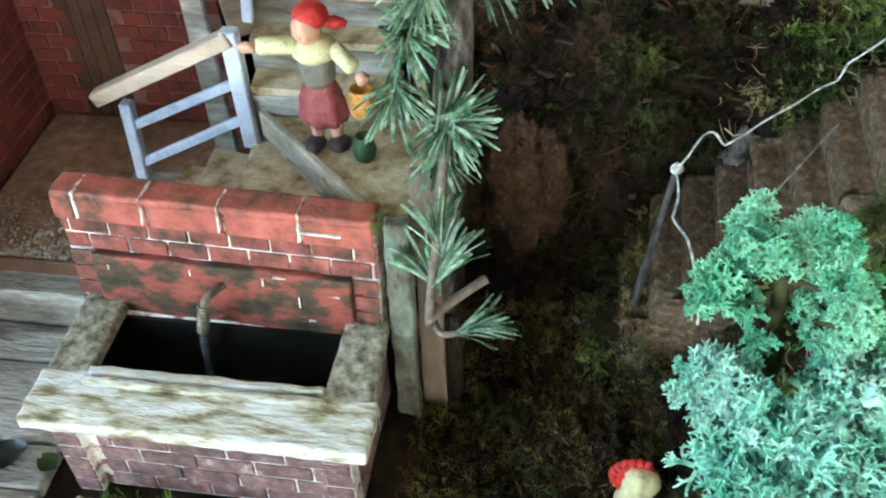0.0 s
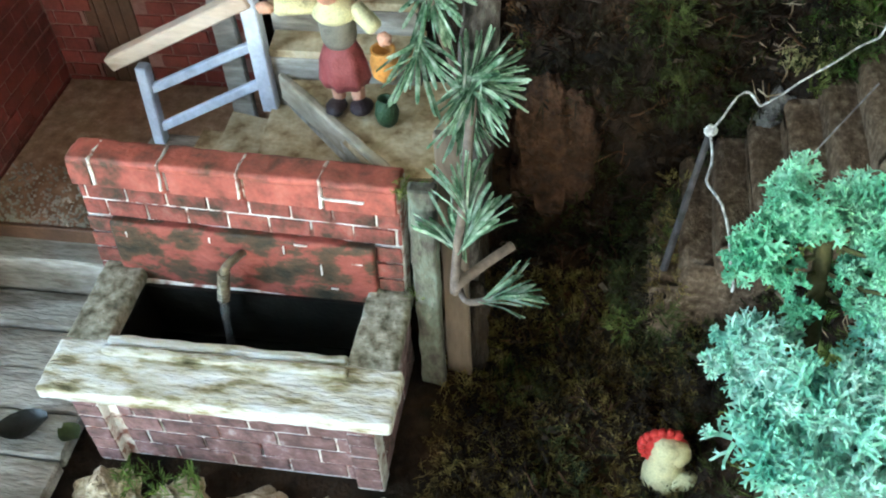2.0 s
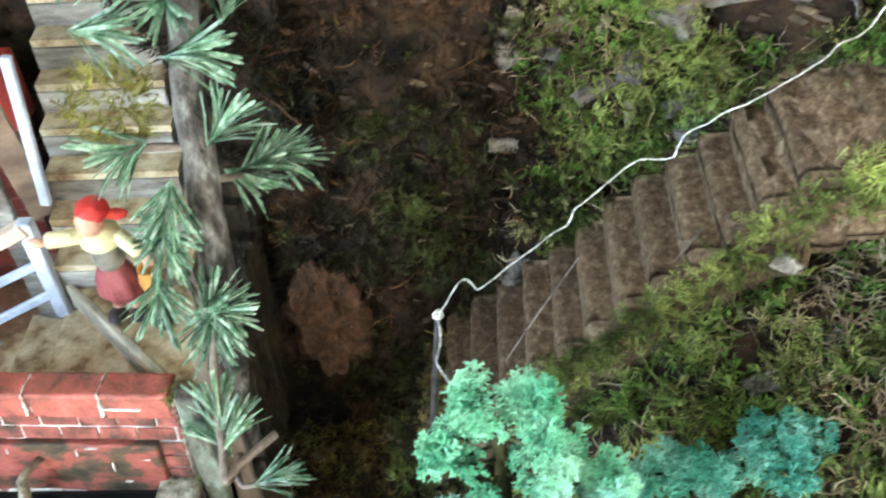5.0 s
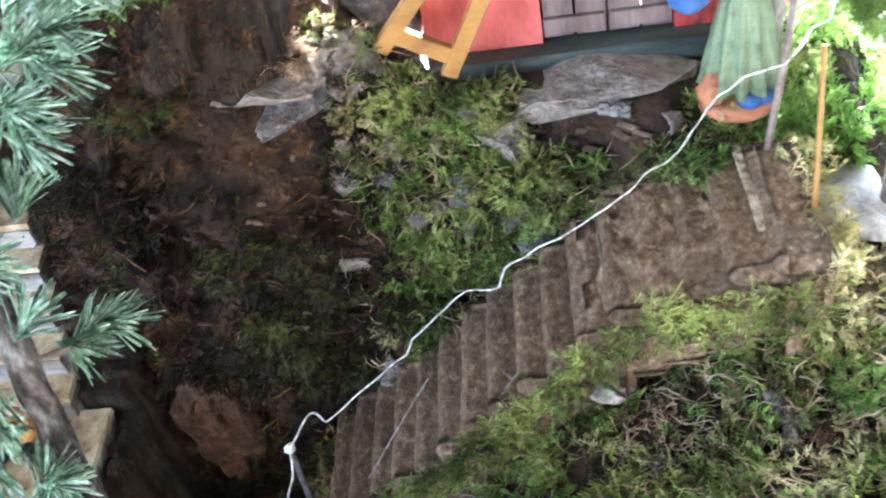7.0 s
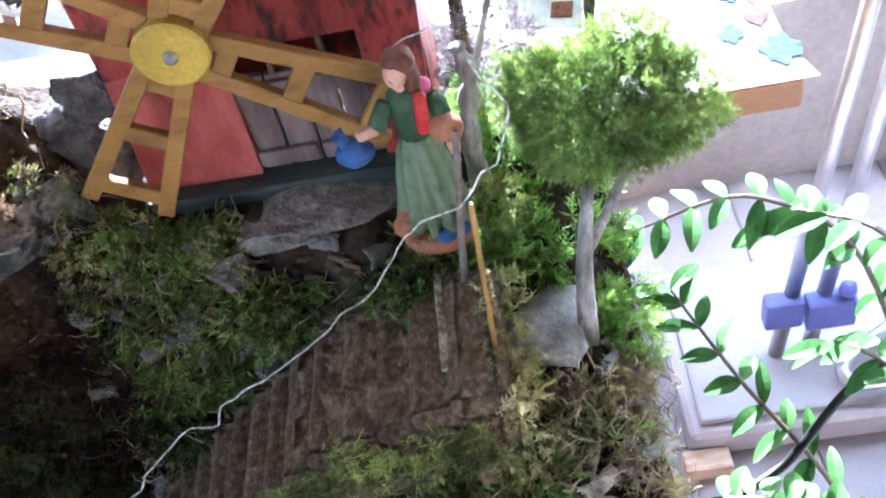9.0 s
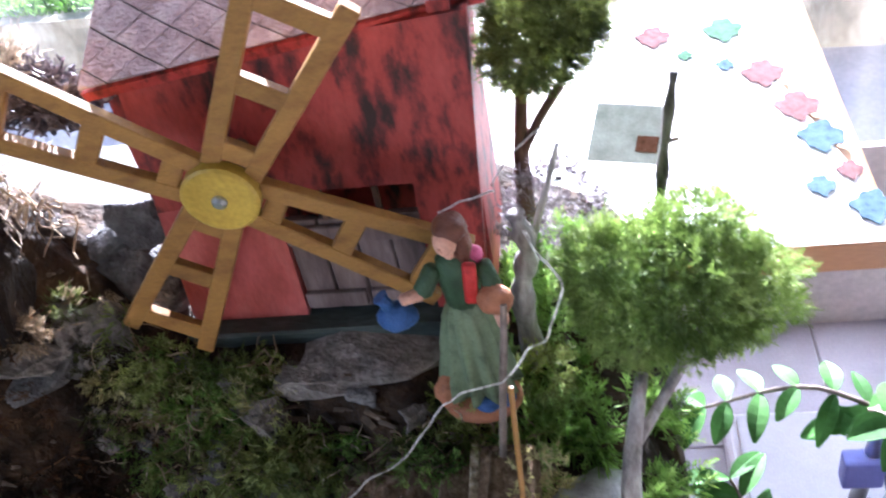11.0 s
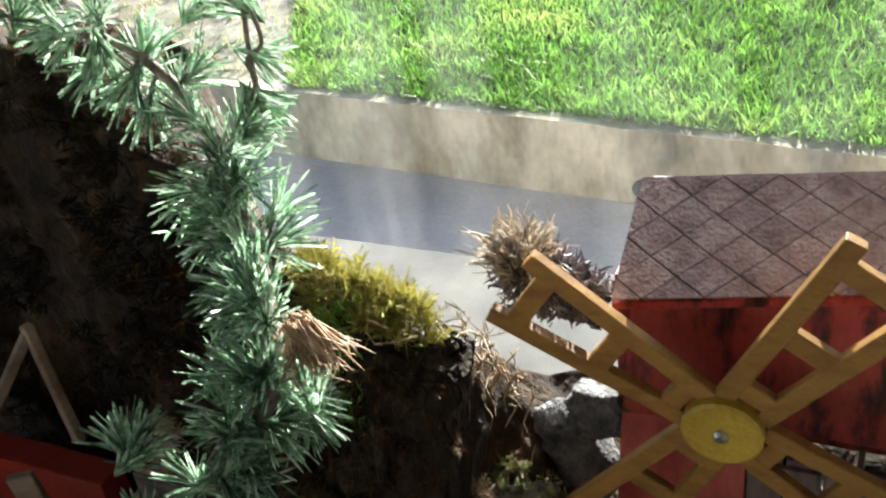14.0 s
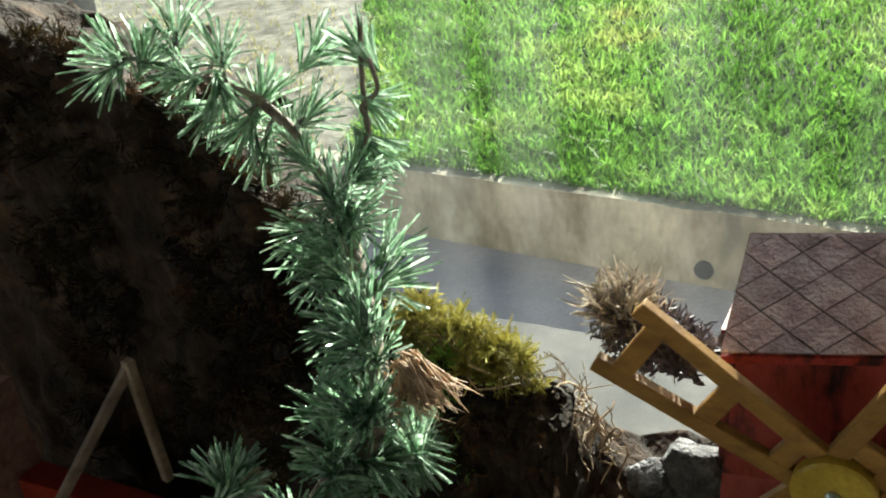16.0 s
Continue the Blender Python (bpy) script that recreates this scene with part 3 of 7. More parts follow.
def land_rough(x, v):
    p = land(x, v)
    a = 0.016 * fbm(p.x, p.y, p.z, 14) + 0.006 * fbm(p.x, p.y, p.z, 55)
    cliff = 1.0 if 3 / 7 < v < 5.2 / 7 else 0.35
    fl = 0.25 if x < 0.19 and v < 3.2 / 7 else 1.0
    d = Vector((0.2 * a, -a * cliff, a * (0.35 if cliff == 1 else 0.8))) * fl
    if x > 0.66:
        d *= 0
    return p + d


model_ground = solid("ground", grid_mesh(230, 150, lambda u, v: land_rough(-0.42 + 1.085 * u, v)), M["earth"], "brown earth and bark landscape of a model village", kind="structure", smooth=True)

# dusty window pane towards the garden
M["pane"] = bpy.data.materials.new("dusty_glass")
M["pane"].use_nodes = True
pn = M["pane"].node_tree
pb = pn.nodes["Principled BSDF"]
pb.inputs["Base Color"].default_value, pb.inputs["Roughness"].default_value, pb.inputs["Transmission Weight"].default_value, pb.inputs["IOR"].default_value = (1, 1, 1, 1), 0.0, 1.0, 1.02
pd = pn.nodes.new("ShaderNodeBsdfTranslucent")
pd.inputs[0].default_value = (0.8, 0.8, 0.82, 1)
px = pn.nodes.new("ShaderNodeMixShader")
pg = pn.nodes.new("ShaderNodeNewGeometry")
pm = pn.nodes.new("ShaderNodeMapping")
pm.inputs["Scale"].default_value = (5, 1, 0.7)
pz = pn.nodes.new("ShaderNodeTexNoise")
pz.inputs["Scale"].default_value, pz.inputs["Detail"].default_value = 1.6, 4
pr = pn.nodes.new("ShaderNodeMapRange")
pr.inputs[1].default_value, pr.inputs[2].default_value, pr.inputs[3].default_value, pr.inputs[4].default_value = 0.4, 0.75, 0.002, 0.022
pn.links.new(pg.outputs["Position"], pm.inputs[0])
pn.links.new(pm.outputs[0], pz.inputs[0])
pn.links.new(pz.outputs[0], pr.inputs[0])
pn.links.new(pr.outputs[0], px.inputs[0])
pn.links.new(pb.outputs[0], px.inputs[1])
pn.links.new(pd.outputs[0], px.inputs[2])
pn.links.new(px.outputs[0], pn.nodes["Material Output"].inputs[0])
window_1 = thing("window_1", "large dusty window pane towards the garden", "window", at=(0.2, 1.32, -0.8), kind="structure")
pane = part("pane", Geo().box(-1.25, 2.95, 1.32, 1.324, -0.80, 1.74), M["pane"], window_1)
pane.visible_shadow = False
for q in ((-1.299, -1.2515, 1.3205, 1.36, -0.80, 1.75), (2.951, 3.0, 1.3205, 1.36, -0.80, 1.75)):
    part("window_frame", Geo().box(*q), M["white_paint"], window_1)


def rbox(x0, x1, y0, y1, z0, z1, bev=0.002, seg=2, cuts=0, wob=0.0, freq=60, m=None):
    """A box with rounded edges, cut finer and roughened when asked."""
    bm = bmesh.new()
    bmesh.ops.create_cube(bm, size=1, matrix=Matrix.Translation(((x0 + x1) / 2, (y0 + y1) / 2, (z0 + z1) / 2)) @ Matrix.Diagonal((x1 - x0, y1 - y0, z1 - z0, 1)))
    if cuts:
        L = max(x1 - x0, y1 - y0, z1 - z0) / (cuts + 1)
        for ax, ext in ((0, x1 - x0), (1, y1 - y0), (2, z1 - z0)):
            n = int(ext / L)
            lo = (x0, y0, z0)[ax]
            for k in range(1, n):
                no = Vector([1 if a == ax else 0 for a in range(3)])
                co = Vector((0, 0, 0))
                co[ax] = lo + ext * k / n
                bmesh.ops.bisect_plane(bm, geom=bm.verts[:] + bm.edges[:] + bm.faces[:], plane_co=co, plane_no=no)
    sharp = [e for e in bm.edges if len(e.link_faces) == 2 and e.calc_face_angle(0) > 0.8]
    if bev:
        bmesh.ops.bevel(bm, geom=sharp, offset=bev, segments=seg, profile=0.6, affect="EDGES")
    if wob:
        for v in bm.verts:
            c = v.co.copy()
            v.co += Vector((noise.noise(c * freq), noise.noise(c * freq + Vector((9, 0, 0))), noise.noise(c * freq + Vector((0, 9, 0))))) * wob
    if m is not None:
        bm.transform(m)
    g = Geo()
    bm.verts.index_update()
    g.v = [tuple(v.co) for v in bm.verts]
    g.f = [tuple(v.index for v in f.verts) for f in bm.faces]
    bm.free()
    return g


def join(*gs):
    o = Geo()
    for g in gs:
        o.add(g.v, g.f)
    return o


def moved(g, m):
    o = Geo()
    o.add([tuple(m @ Vector(p)) for p in g.v], g.f)
    return o


def stone(c, half, seed, rough=0.10, turn=0.0):
    """An angular broken stone: the hull of scattered points, cut finer and roughened."""
    rg = random.Random(seed)
    bm = bmesh.new()
    for _ in range(15):
        d = Vector((rg.gauss(0, 1), rg.gauss(0, 1), rg.gauss(0, 1))).normalized()
        bm.verts.new(Vector((d.x * half[0], d.y * half[1], d.z * half[2])) * rg.uniform(0.92, 1.15))
    hull = bmesh.ops.convex_hull(bm, input=bm.verts[:])
    bmesh.ops.delete(bm, geom=[v for v in hull["geom_interior"] if isinstance(v, bmesh.types.BMVert)], context="VERTS")
    bmesh.ops.subdivide_edges(bm, edges=bm.edges[:], cuts=4, use_grid_fill=True)
    m = min(half)
    for v in bm.verts:
        n = v.co.copy() * (1.3 / m)
        v.co += v.co.normalized() * m * rough * (noise.noise(n + Vector((seed, 0, 0))) * 1.6 + noise.noise(n * 2.7 + Vector((0, seed, 0))))
    bm.transform(Matrix.Translation(c) @ Matrix.Rotation(turn, 4, "Y"))
    g = Geo()
    bm.verts.index_update()
    g.v = [tuple(v.co) for v in bm.verts]
    g.f = [tuple(v.index for v in f.verts) for f in bm.faces]
    bm.free()
    return g


def curve_pts(pts, n=8):
    """A smooth line through points."""
    P = [Vector(p) for p in pts]
    out = []
    for i in range(len(P) - 1):
        a, b, c, d = P[max(i - 1, 0)], P[i], P[i + 1], P[min(i + 2, len(P) - 1)]
        for k in range(n):
            t = k / n
            out.append(0.5 * ((2 * b) + (c - a) * t + (2 * a - 5 * b + 4 * c - d) * t * t + (3 * b - a - 3 * c + d) * t ** 3))
    out.append(P[-1])
    return out


def brick_mesh(lx, lz, d, seed, material):
    return rbox(-lx / 2, lx / 2, -d, 0, -lz / 2, lz / 2, 0.0006, 1).mesh("brick", material)


def lay_bricks(parent, frame_m, width, courses, material, joint=0.0011, depth=0.0008, skip=None):
    """Lays courses of bricks over a face: frame_m takes (along, out of the face, up) to the world. courses: (height, brick length, shift)."""
    cache = {}
    z = 0.0
    for h, ln, shift in courses:
        u = -shift
        while u < width - 0.001:
            a, b = max(0.0, u), min(width, u + ln)
            if b - a > 0.003 and not (skip and skip((a + b) / 2, z + h / 2)):
                key = (round(b - a, 4), round(h, 4))
                if key not in cache:
                    cache[key] = brick_mesh(b - a - joint, h - joint, depth, 0, material)
                ob = new("brick", cache[key])
                ob.parent = parent
                ob.matrix_parent_inverse = Matrix.Translation(-parent.location)
                ob.matrix_basis = frame_m @ Matrix.Translation(((a + b) / 2 + rnd(-0.0002, 0.0002), rnd(-0.0002, 0.0003), z + h / 2)) @ Matrix.Rotation(rnd(-0.012, 0.012), 4, "Y")
            u += ln
        z += h


BRICK_JOBS = []


# ---- fountain ----
BOARD = Matrix.Translation((-0.0050, 0.0795, 0.0895)) @ Matrix.Rotation(radians(-1.3), 4, "Z") @ Matrix.Rotation(radians(0.8), 4, "Y") @ Matrix.Rotation(radians(-5), 4, "X") @ Matrix.Diagonal((1.025, 1, 1, 1))


def fountain():
    f = thing("fountain", "painted brick trough fountain with a worn white rim", "fountain", at=(0.085, 0.035, 0.036))
    for q in ((0.010, 0.160, 0.006, 0.016), (0.010, 0.160, 0.074, 0.086), (0.010, 0.02, 0.0165, 0.0735), (0.150, 0.160, 0.0165, 0.0735)):
        part("trough_wall", rbox(*q, 0.034, 0.094, 0.001, 1), M["mortar"], f)
    # added sheets that blacken the inner walls in place of real shade
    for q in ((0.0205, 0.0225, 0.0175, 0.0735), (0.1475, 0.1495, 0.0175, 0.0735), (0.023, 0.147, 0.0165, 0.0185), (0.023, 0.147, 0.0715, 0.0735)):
        part("lining", Geo().box(*q, 0.0455, 0.0935), M["lining"], f, "dark sheet that paints the shade inside the trough")
    part("trough_floor", Geo().box(0.0205, 0.1495, 0.0165, 0.0735, 0.034, 0.045), M["dark_wood"], f)
    BRICK_JOBS.append((f, Matrix.Translation((0.028, 0.006, 0.036)), 0.118, [(0.0116, 0.030, 0.006), (0.0116, 0.030, 0.019), (0.0116, 0.030, 0.009), (0.0116, 0.030, 0.022), (0.0112, 0.030, 0.012)], M["trough_brick"]))
    BRICK_JOBS.append((f, Matrix.Translation((0.160, 0.006, 0.036)) @ Matrix.Rotation(radians(90), 4, "Z"), 0.078, [(0.0116, 0.028, 0.006), (0.0116, 0.028, 0.019), (0.0116, 0.028, 0.009), (0.0116, 0.028, 0.022), (0.0112, 0.028, 0.012)], M["trough_brick"]))
    for x in (0.009, 0.147):
        pil = part("pilaster", rbox(x, x + 0.014, 0.001, 0.012, 0.034, 0.094, 0.001), M["mortar"], f)
        BRICK_JOBS.append((pil, Matrix.Translation((x, 0.001, 0.036)), 0.014, [(0.0096, 0.016, 0.0)] * 6, M["trough_brick"]))
    # rim: three worn slabs and the raised inner strip
    part("rim", rbox(-0.003, 0.171, -0.004, 0.0285, 0.092, 0.101, 0.0028, 3, 30, 0.0011, 120), M["stone"], f, "worn white front rim stained with moss", smooth=True)
    for q in ((-0.001, 0.022, 0.0275, 0.082), (0.143, 0.1665, 0.0275, 0.078)):
        part("rim_side", rbox(*q, 0.0925, 0.1008, 0.002, 2, 12, 0.0009, 110), M["rim_side"], f, "mottled grey-green side rim", smooth=True)
    part("ledge", rbox(0.022, 0.146, 0.0195, 0.0242, 0.099, 0.1040, 0.0014, 2, 34, 0.0011, 95), M["stone"], f, smooth=True)
    part("ledge", rbox(0.022, 0.144, 0.0262, 0.0312, 0.0985, 0.1032, 0.0014, 2, 34, 0.0011, 95), M["stone"], f, smooth=True)
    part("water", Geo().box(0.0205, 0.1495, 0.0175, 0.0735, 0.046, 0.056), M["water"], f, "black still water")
    # leaning backboard: core, pilasters, recessed panel
    board = part("backboard", join(rbox(0, 0.163, 0.002, 0.014, 0, 0.079, 0.0015, 2, m=BOARD), rbox(0.002, 0.161, -0.0015, 0.0125, 0.0645, 0.0755, 0.001, 1, m=BOARD)), M["mortar"], f, "leaning red brick backboard")
    part("coping", rbox(0.0005, 0.1625, -0.003, 0.0145, 0.0765, 0.0812, 0.0018, 2, 40, 0.0009, 120, m=BOARD), M["brick_top"], board, "worn red coping", smooth=True)
    part("panel", rbox(0.0138, 0.1496, -0.0032, 0.003, -0.002, 0.0422, 0.0015, 2, 40, 0.0009, 90, m=BOARD), M["brick_stain"], board, "brown-stained recessed brick panel", smooth=True)
    for u, z, w, h in ((0.022, 0.0335, 0.001, 0.006), (0.066, 0.0355, 0.001, 0.006), (0.104, 0.0335, 0.001, 0.009), (0.122, 0.022, 0.001, 0.012), (0.126, 0.013, 0.007, 0.001), (0.138, 0.0315, 0.010, 0.001), (0.110, 0.040, 0.012, 0.001)):
        part("mortar_line", Geo().box(u, u + max(0.0006, w * 0.55), -0.0041, -0.003, z, z + max(0.0005, h * 0.55), m=BOARD), M["mortar"], board)
    for u in (0.0135, 0.0478, 0.0868, 0.1265):
        part("mortar_line", rbox(u - 0.0007, u + 0.0007, -0.0041, 0.0125, 0.0655, 0.0818, 0.0004, 1, 14, 0.0008, 160, m=BOARD), M["mortar"], board, "painted white mortar line")
    part("mortar_line", rbox(0.1265, 0.147, -0.0042, -0.001, 0.0705, 0.0718, 0.0003, 1, 14, 0.0005, 160, m=BOARD), M["mortar"], board)
    BRICK_JOBS.append((board, BOARD @ Matrix.Translation((0.0, 0.002, 0.042)), 0.163, [(0.0105, 0.021, 0.008), (0.0105, 0.021, 0.017)], M["brick"]))
    BRICK_JOBS.append((board, BOARD @ Matrix.Translation((0.0, -0.0022, 0.0635)), 0.163, [(0.0150, 0.0385, 0.0265)], M["brick_top"]))
    for u in (0.0, 0.149):
        BRICK_JOBS.append((board, BOARD @ Matrix.Translation((u, 0.001, 0.0)), 0.014, [(0.0105, 0.016, 0.0)] * 4, M["brick"]))
    coil = [(0.0738 - 0.00046 * a / 6.283 + 0.0026 * math.cos(a), 0.0640 + 0.0026 * math.sin(a), 0.1185 - 0.0021 * a / 6.283) for a in np.linspace(0, 6.283 * 10, 130)]
    spout = part("spout", join(Geo().tube(curve_pts([(0.0815, 0.0850, 0.1160), (0.0785, 0.0740, 0.1200), (0.0752, 0.0660, 0.1205), (0.0736, 0.0640, 0.1165), (0.0690, 0.0640, 0.0970)], 4), 0.0022, 10), Geo().tube(coil, 0.0009, 6)), M["brass"], f, "ribbed metal spout")
    part("water_jet", Geo().tube([(0.0691, 0.0640, 0.0975), (0.0686, 0.0630, 0.090), (0.0680, 0.0615, 0.078), (0.0672, 0.0600, 0.0565)], [0.0020, 0.0025, 0.0019, 0.0030], 8), M["clear"], f, "thin clear jet of water")
    return f


M["rim_side"] = mat("mottled_rim", [(0.33, (0.10, 0.09, 0.055)), (0.45, (0.27, 0.25, 0.18)), (0.58, (0.47, 0.45, 0.36)), (0.75, (0.70, 0.69, 0.62))], 150, 0.8, 0.8)
M["brick_stain"] = mat("stained_brick_panel", [(0.36, (0.035, 0.03, 0.018)), (0.48, (0.10, 0.06, 0.034)), (0.55, (0.30, 0.075, 0.055)), (0.75, (0.42, 0.12, 0.09))], 62, 0.6, 0.8, stretch=(0.7, 1, 1.2))
M["brass"] = mat("aged_brass", [(0.3, (0.10, 0.085, 0.06)), (0.7, (0.30, 0.26, 0.19))], 200, 0.4, 0.2, metal=0.5)
M["clear"] = mat("clear_water", [(0.3, (0.75, 0.79, 0.82)), (0.7, (0.95, 0.97, 1))], 160, 0.05, 0.8, trans=0.92, vary=0.0, bump_dist=0.002)
fountain()

# stones and pebbles before the fountain
for k, (x, w) in enumerate(((0.020, 0.036), (0.058, 0.034), (0.095, 0.036), (0.131, 0.032), (0.163, 0.03))):
    st = solid("paving_stone", join(stone((x, -0.018, 0.030 + 0.001 * math.sin(3 * k)), (w * 0.52, 0.0145, 0.0135), 40 + k, 0.16), stone((x + 0.003, -0.017, 0.031), (w * 0.46, 0.0150, 0.0125), 50 + k, 0.2)), M["tuff"], "rough porous tan stone in a row before the fountain", "stone", group="stones before the fountain")
for k in range(46):
    x, y = rnd(-0.075, 0.03), rnd(-0.075, -0.034)
    solid("pebble", Geo().blob((x, y, 0.036), rnd(0.0028, 0.0055), k, 0.2, 6, (1, 1, 0.75)), M["pebble"], "small pale pebble beside the fountain", "pebble", group="pebbles", smooth=True)

# grey planks beside the fountain
for k in range(6):
    y = -0.035 + 0.0275 * k
    solid("plank", rbox(-0.23 + rnd(0, 0.01), 0.004 - (0.012 if k < 2 else 0), y, y + 0.0252 if k == 5 else y + 0.0265, 0.034, (0.070 if k == 5 else 0.0435) + rnd(-0.0012, 0.0015), 0.0012, 1, 20, 0.0008, 50), M["plank"], "grey weathered plank laid on the ground", "plank", group="planks beside the fountain")
def flat_leaf(c, L, W, turn, curl):
    rows = []
    for i in range(9):
        t = i / 8
        w = W * math.sin(math.pi * (0.06 + 0.90 * t)) ** 0.7
        for q in (-1, -0.5, 0, 0.5, 1):
            rows.append(Vector((L * (t - 0.5), w * q, 0.001 + curl * (q * q + 0.8 * (2 * t - 1) ** 2))))
    mm = Matrix.Translation(c) @ Matrix.Rotation(turn, 4, "Z")
    g = Geo()
    g.add([tuple(mm @ p) for p in rows], [(5 * i + k, 5 * i + k + 1, 5 * i + k + 6, 5 * i + k + 5) for i in range(8) for k in range(4)])
    return g


solid("dead_leaf", flat_leaf((-0.034, 0.007, 0.0448), 0.026, 0.0095, 0.5, 0.003), M["lining"], "curled dark dead leaf on the planks", "leaf", smooth=True)
solid("fallen_leaf", flat_leaf((-0.007, 0.006, 0.0448), 0.013, 0.006, -0.4, 0.002), M["moss_deep"], "small green leaf lying on the planks", "leaf", smooth=True)


# ---- brick house with sandy porch ----
HX, HY = -0.112, 0.264


def house():
    h = thing("house", "dark red brick model house with a brown door", "house", at=(-0.11, 0.26, 0.07))
    side = part("side_wall", Geo().box(HX - 0.012, HX, 0.06, HY + 0.012, 0.03, 0.34), M["house_mortar"], h)
    back = part("front_wall", join(Geo().box(HX, -0.0855, HY, HY + 0.012, 0.03, 0.215), Geo().box(-0.0495, 0.026, HY, HY + 0.012, 0.03, 0.215), Geo().box(-0.0855, -0.0495, HY, HY + 0.012, 0.172, 0.215)), M["house_mortar"], h)
    BRICK_JOBS.append((side, Matrix.Translation((HX, 0.10, 0.072)) @ Matrix.Rotation(radians(90), 4, "Z"), 0.163, [(0.0102, 0.021, 0.006 + 0.0105 * (k % 2)) for k in range(13)], M["house_brick"]))
    BRICK_JOBS.append((back, Matrix.Translation((HX, HY, 0.072)), 0.155, [(0.0102, 0.019, 0.004 + 0.0095 * (k % 2)) for k in range(13)], M["house_brick"], lambda u, z: (-0.086 < HX + u < -0.049 and z < 0.1) or HX + u > 0.02))
    d = part("door", rbox(-0.085, -0.05, HY + 0.003, HY + 0.008, 0.07, 0.1715, 0.0008, 1), M["dark_wood"], h, "dark brown plank door")
    for k in range(4):
        part("plank", rbox(-0.0848 + 0.0087 * k, -0.0763 + 0.0087 * k, HY + 0.0, HY + 0.0029, 0.071, 0.171, 0.0006, 1), M["dark_wood"], d)
    part("upper_wall", rbox(HX - 0.01, 0.045, HY - 0.012, HY + 0.012, 0.2155, 0.262, 0.002, 2, 14, 0.0008, 40), M["red_paint"], h, "bright red painted upper storey")
    return h


house()
solid("porch_floor", rbox(-0.1115, 0.060, 0.122, 0.2635, 0.034, 0.080, 0.0015, 1, 24, 0.0006, 70), M["sand"], "sandy porch floor of the model house", "floor slab")
solid("porch_edge", rbox(-0.1115, 0.000, 0.1185, 0.1216, 0.034, 0.0808, 0.0006, 1), M["dark_wood"], "thin dark edge strip of the porch", "edging")
gr = Geo()
for k in range(900):
    gr.blob((rnd(-0.109, 0.0), 0.1225 + 0.05 * random.random() ** 1.7, 0.0803), rnd(0.0005, 0.0012), k, 0.2, 3)
solid("gravel", gr, M["pebble"], "pale gravel strewn on the porch edge", "gravel", "stuff")


# ---- winding stairs behind the fountain ----
def prism(poly, z0, z1):
    g = Geo()
    n = len(poly)
    g.add([(*p, z0) for p in poly] + [(*p, z1) for p in poly], [tuple(range(n - 1, -1, -1)), tuple(range(n, 2 * n))] + [(i, (i + 1) % n, n + (i + 1) % n, n + i) for i in range(n)])
    return g


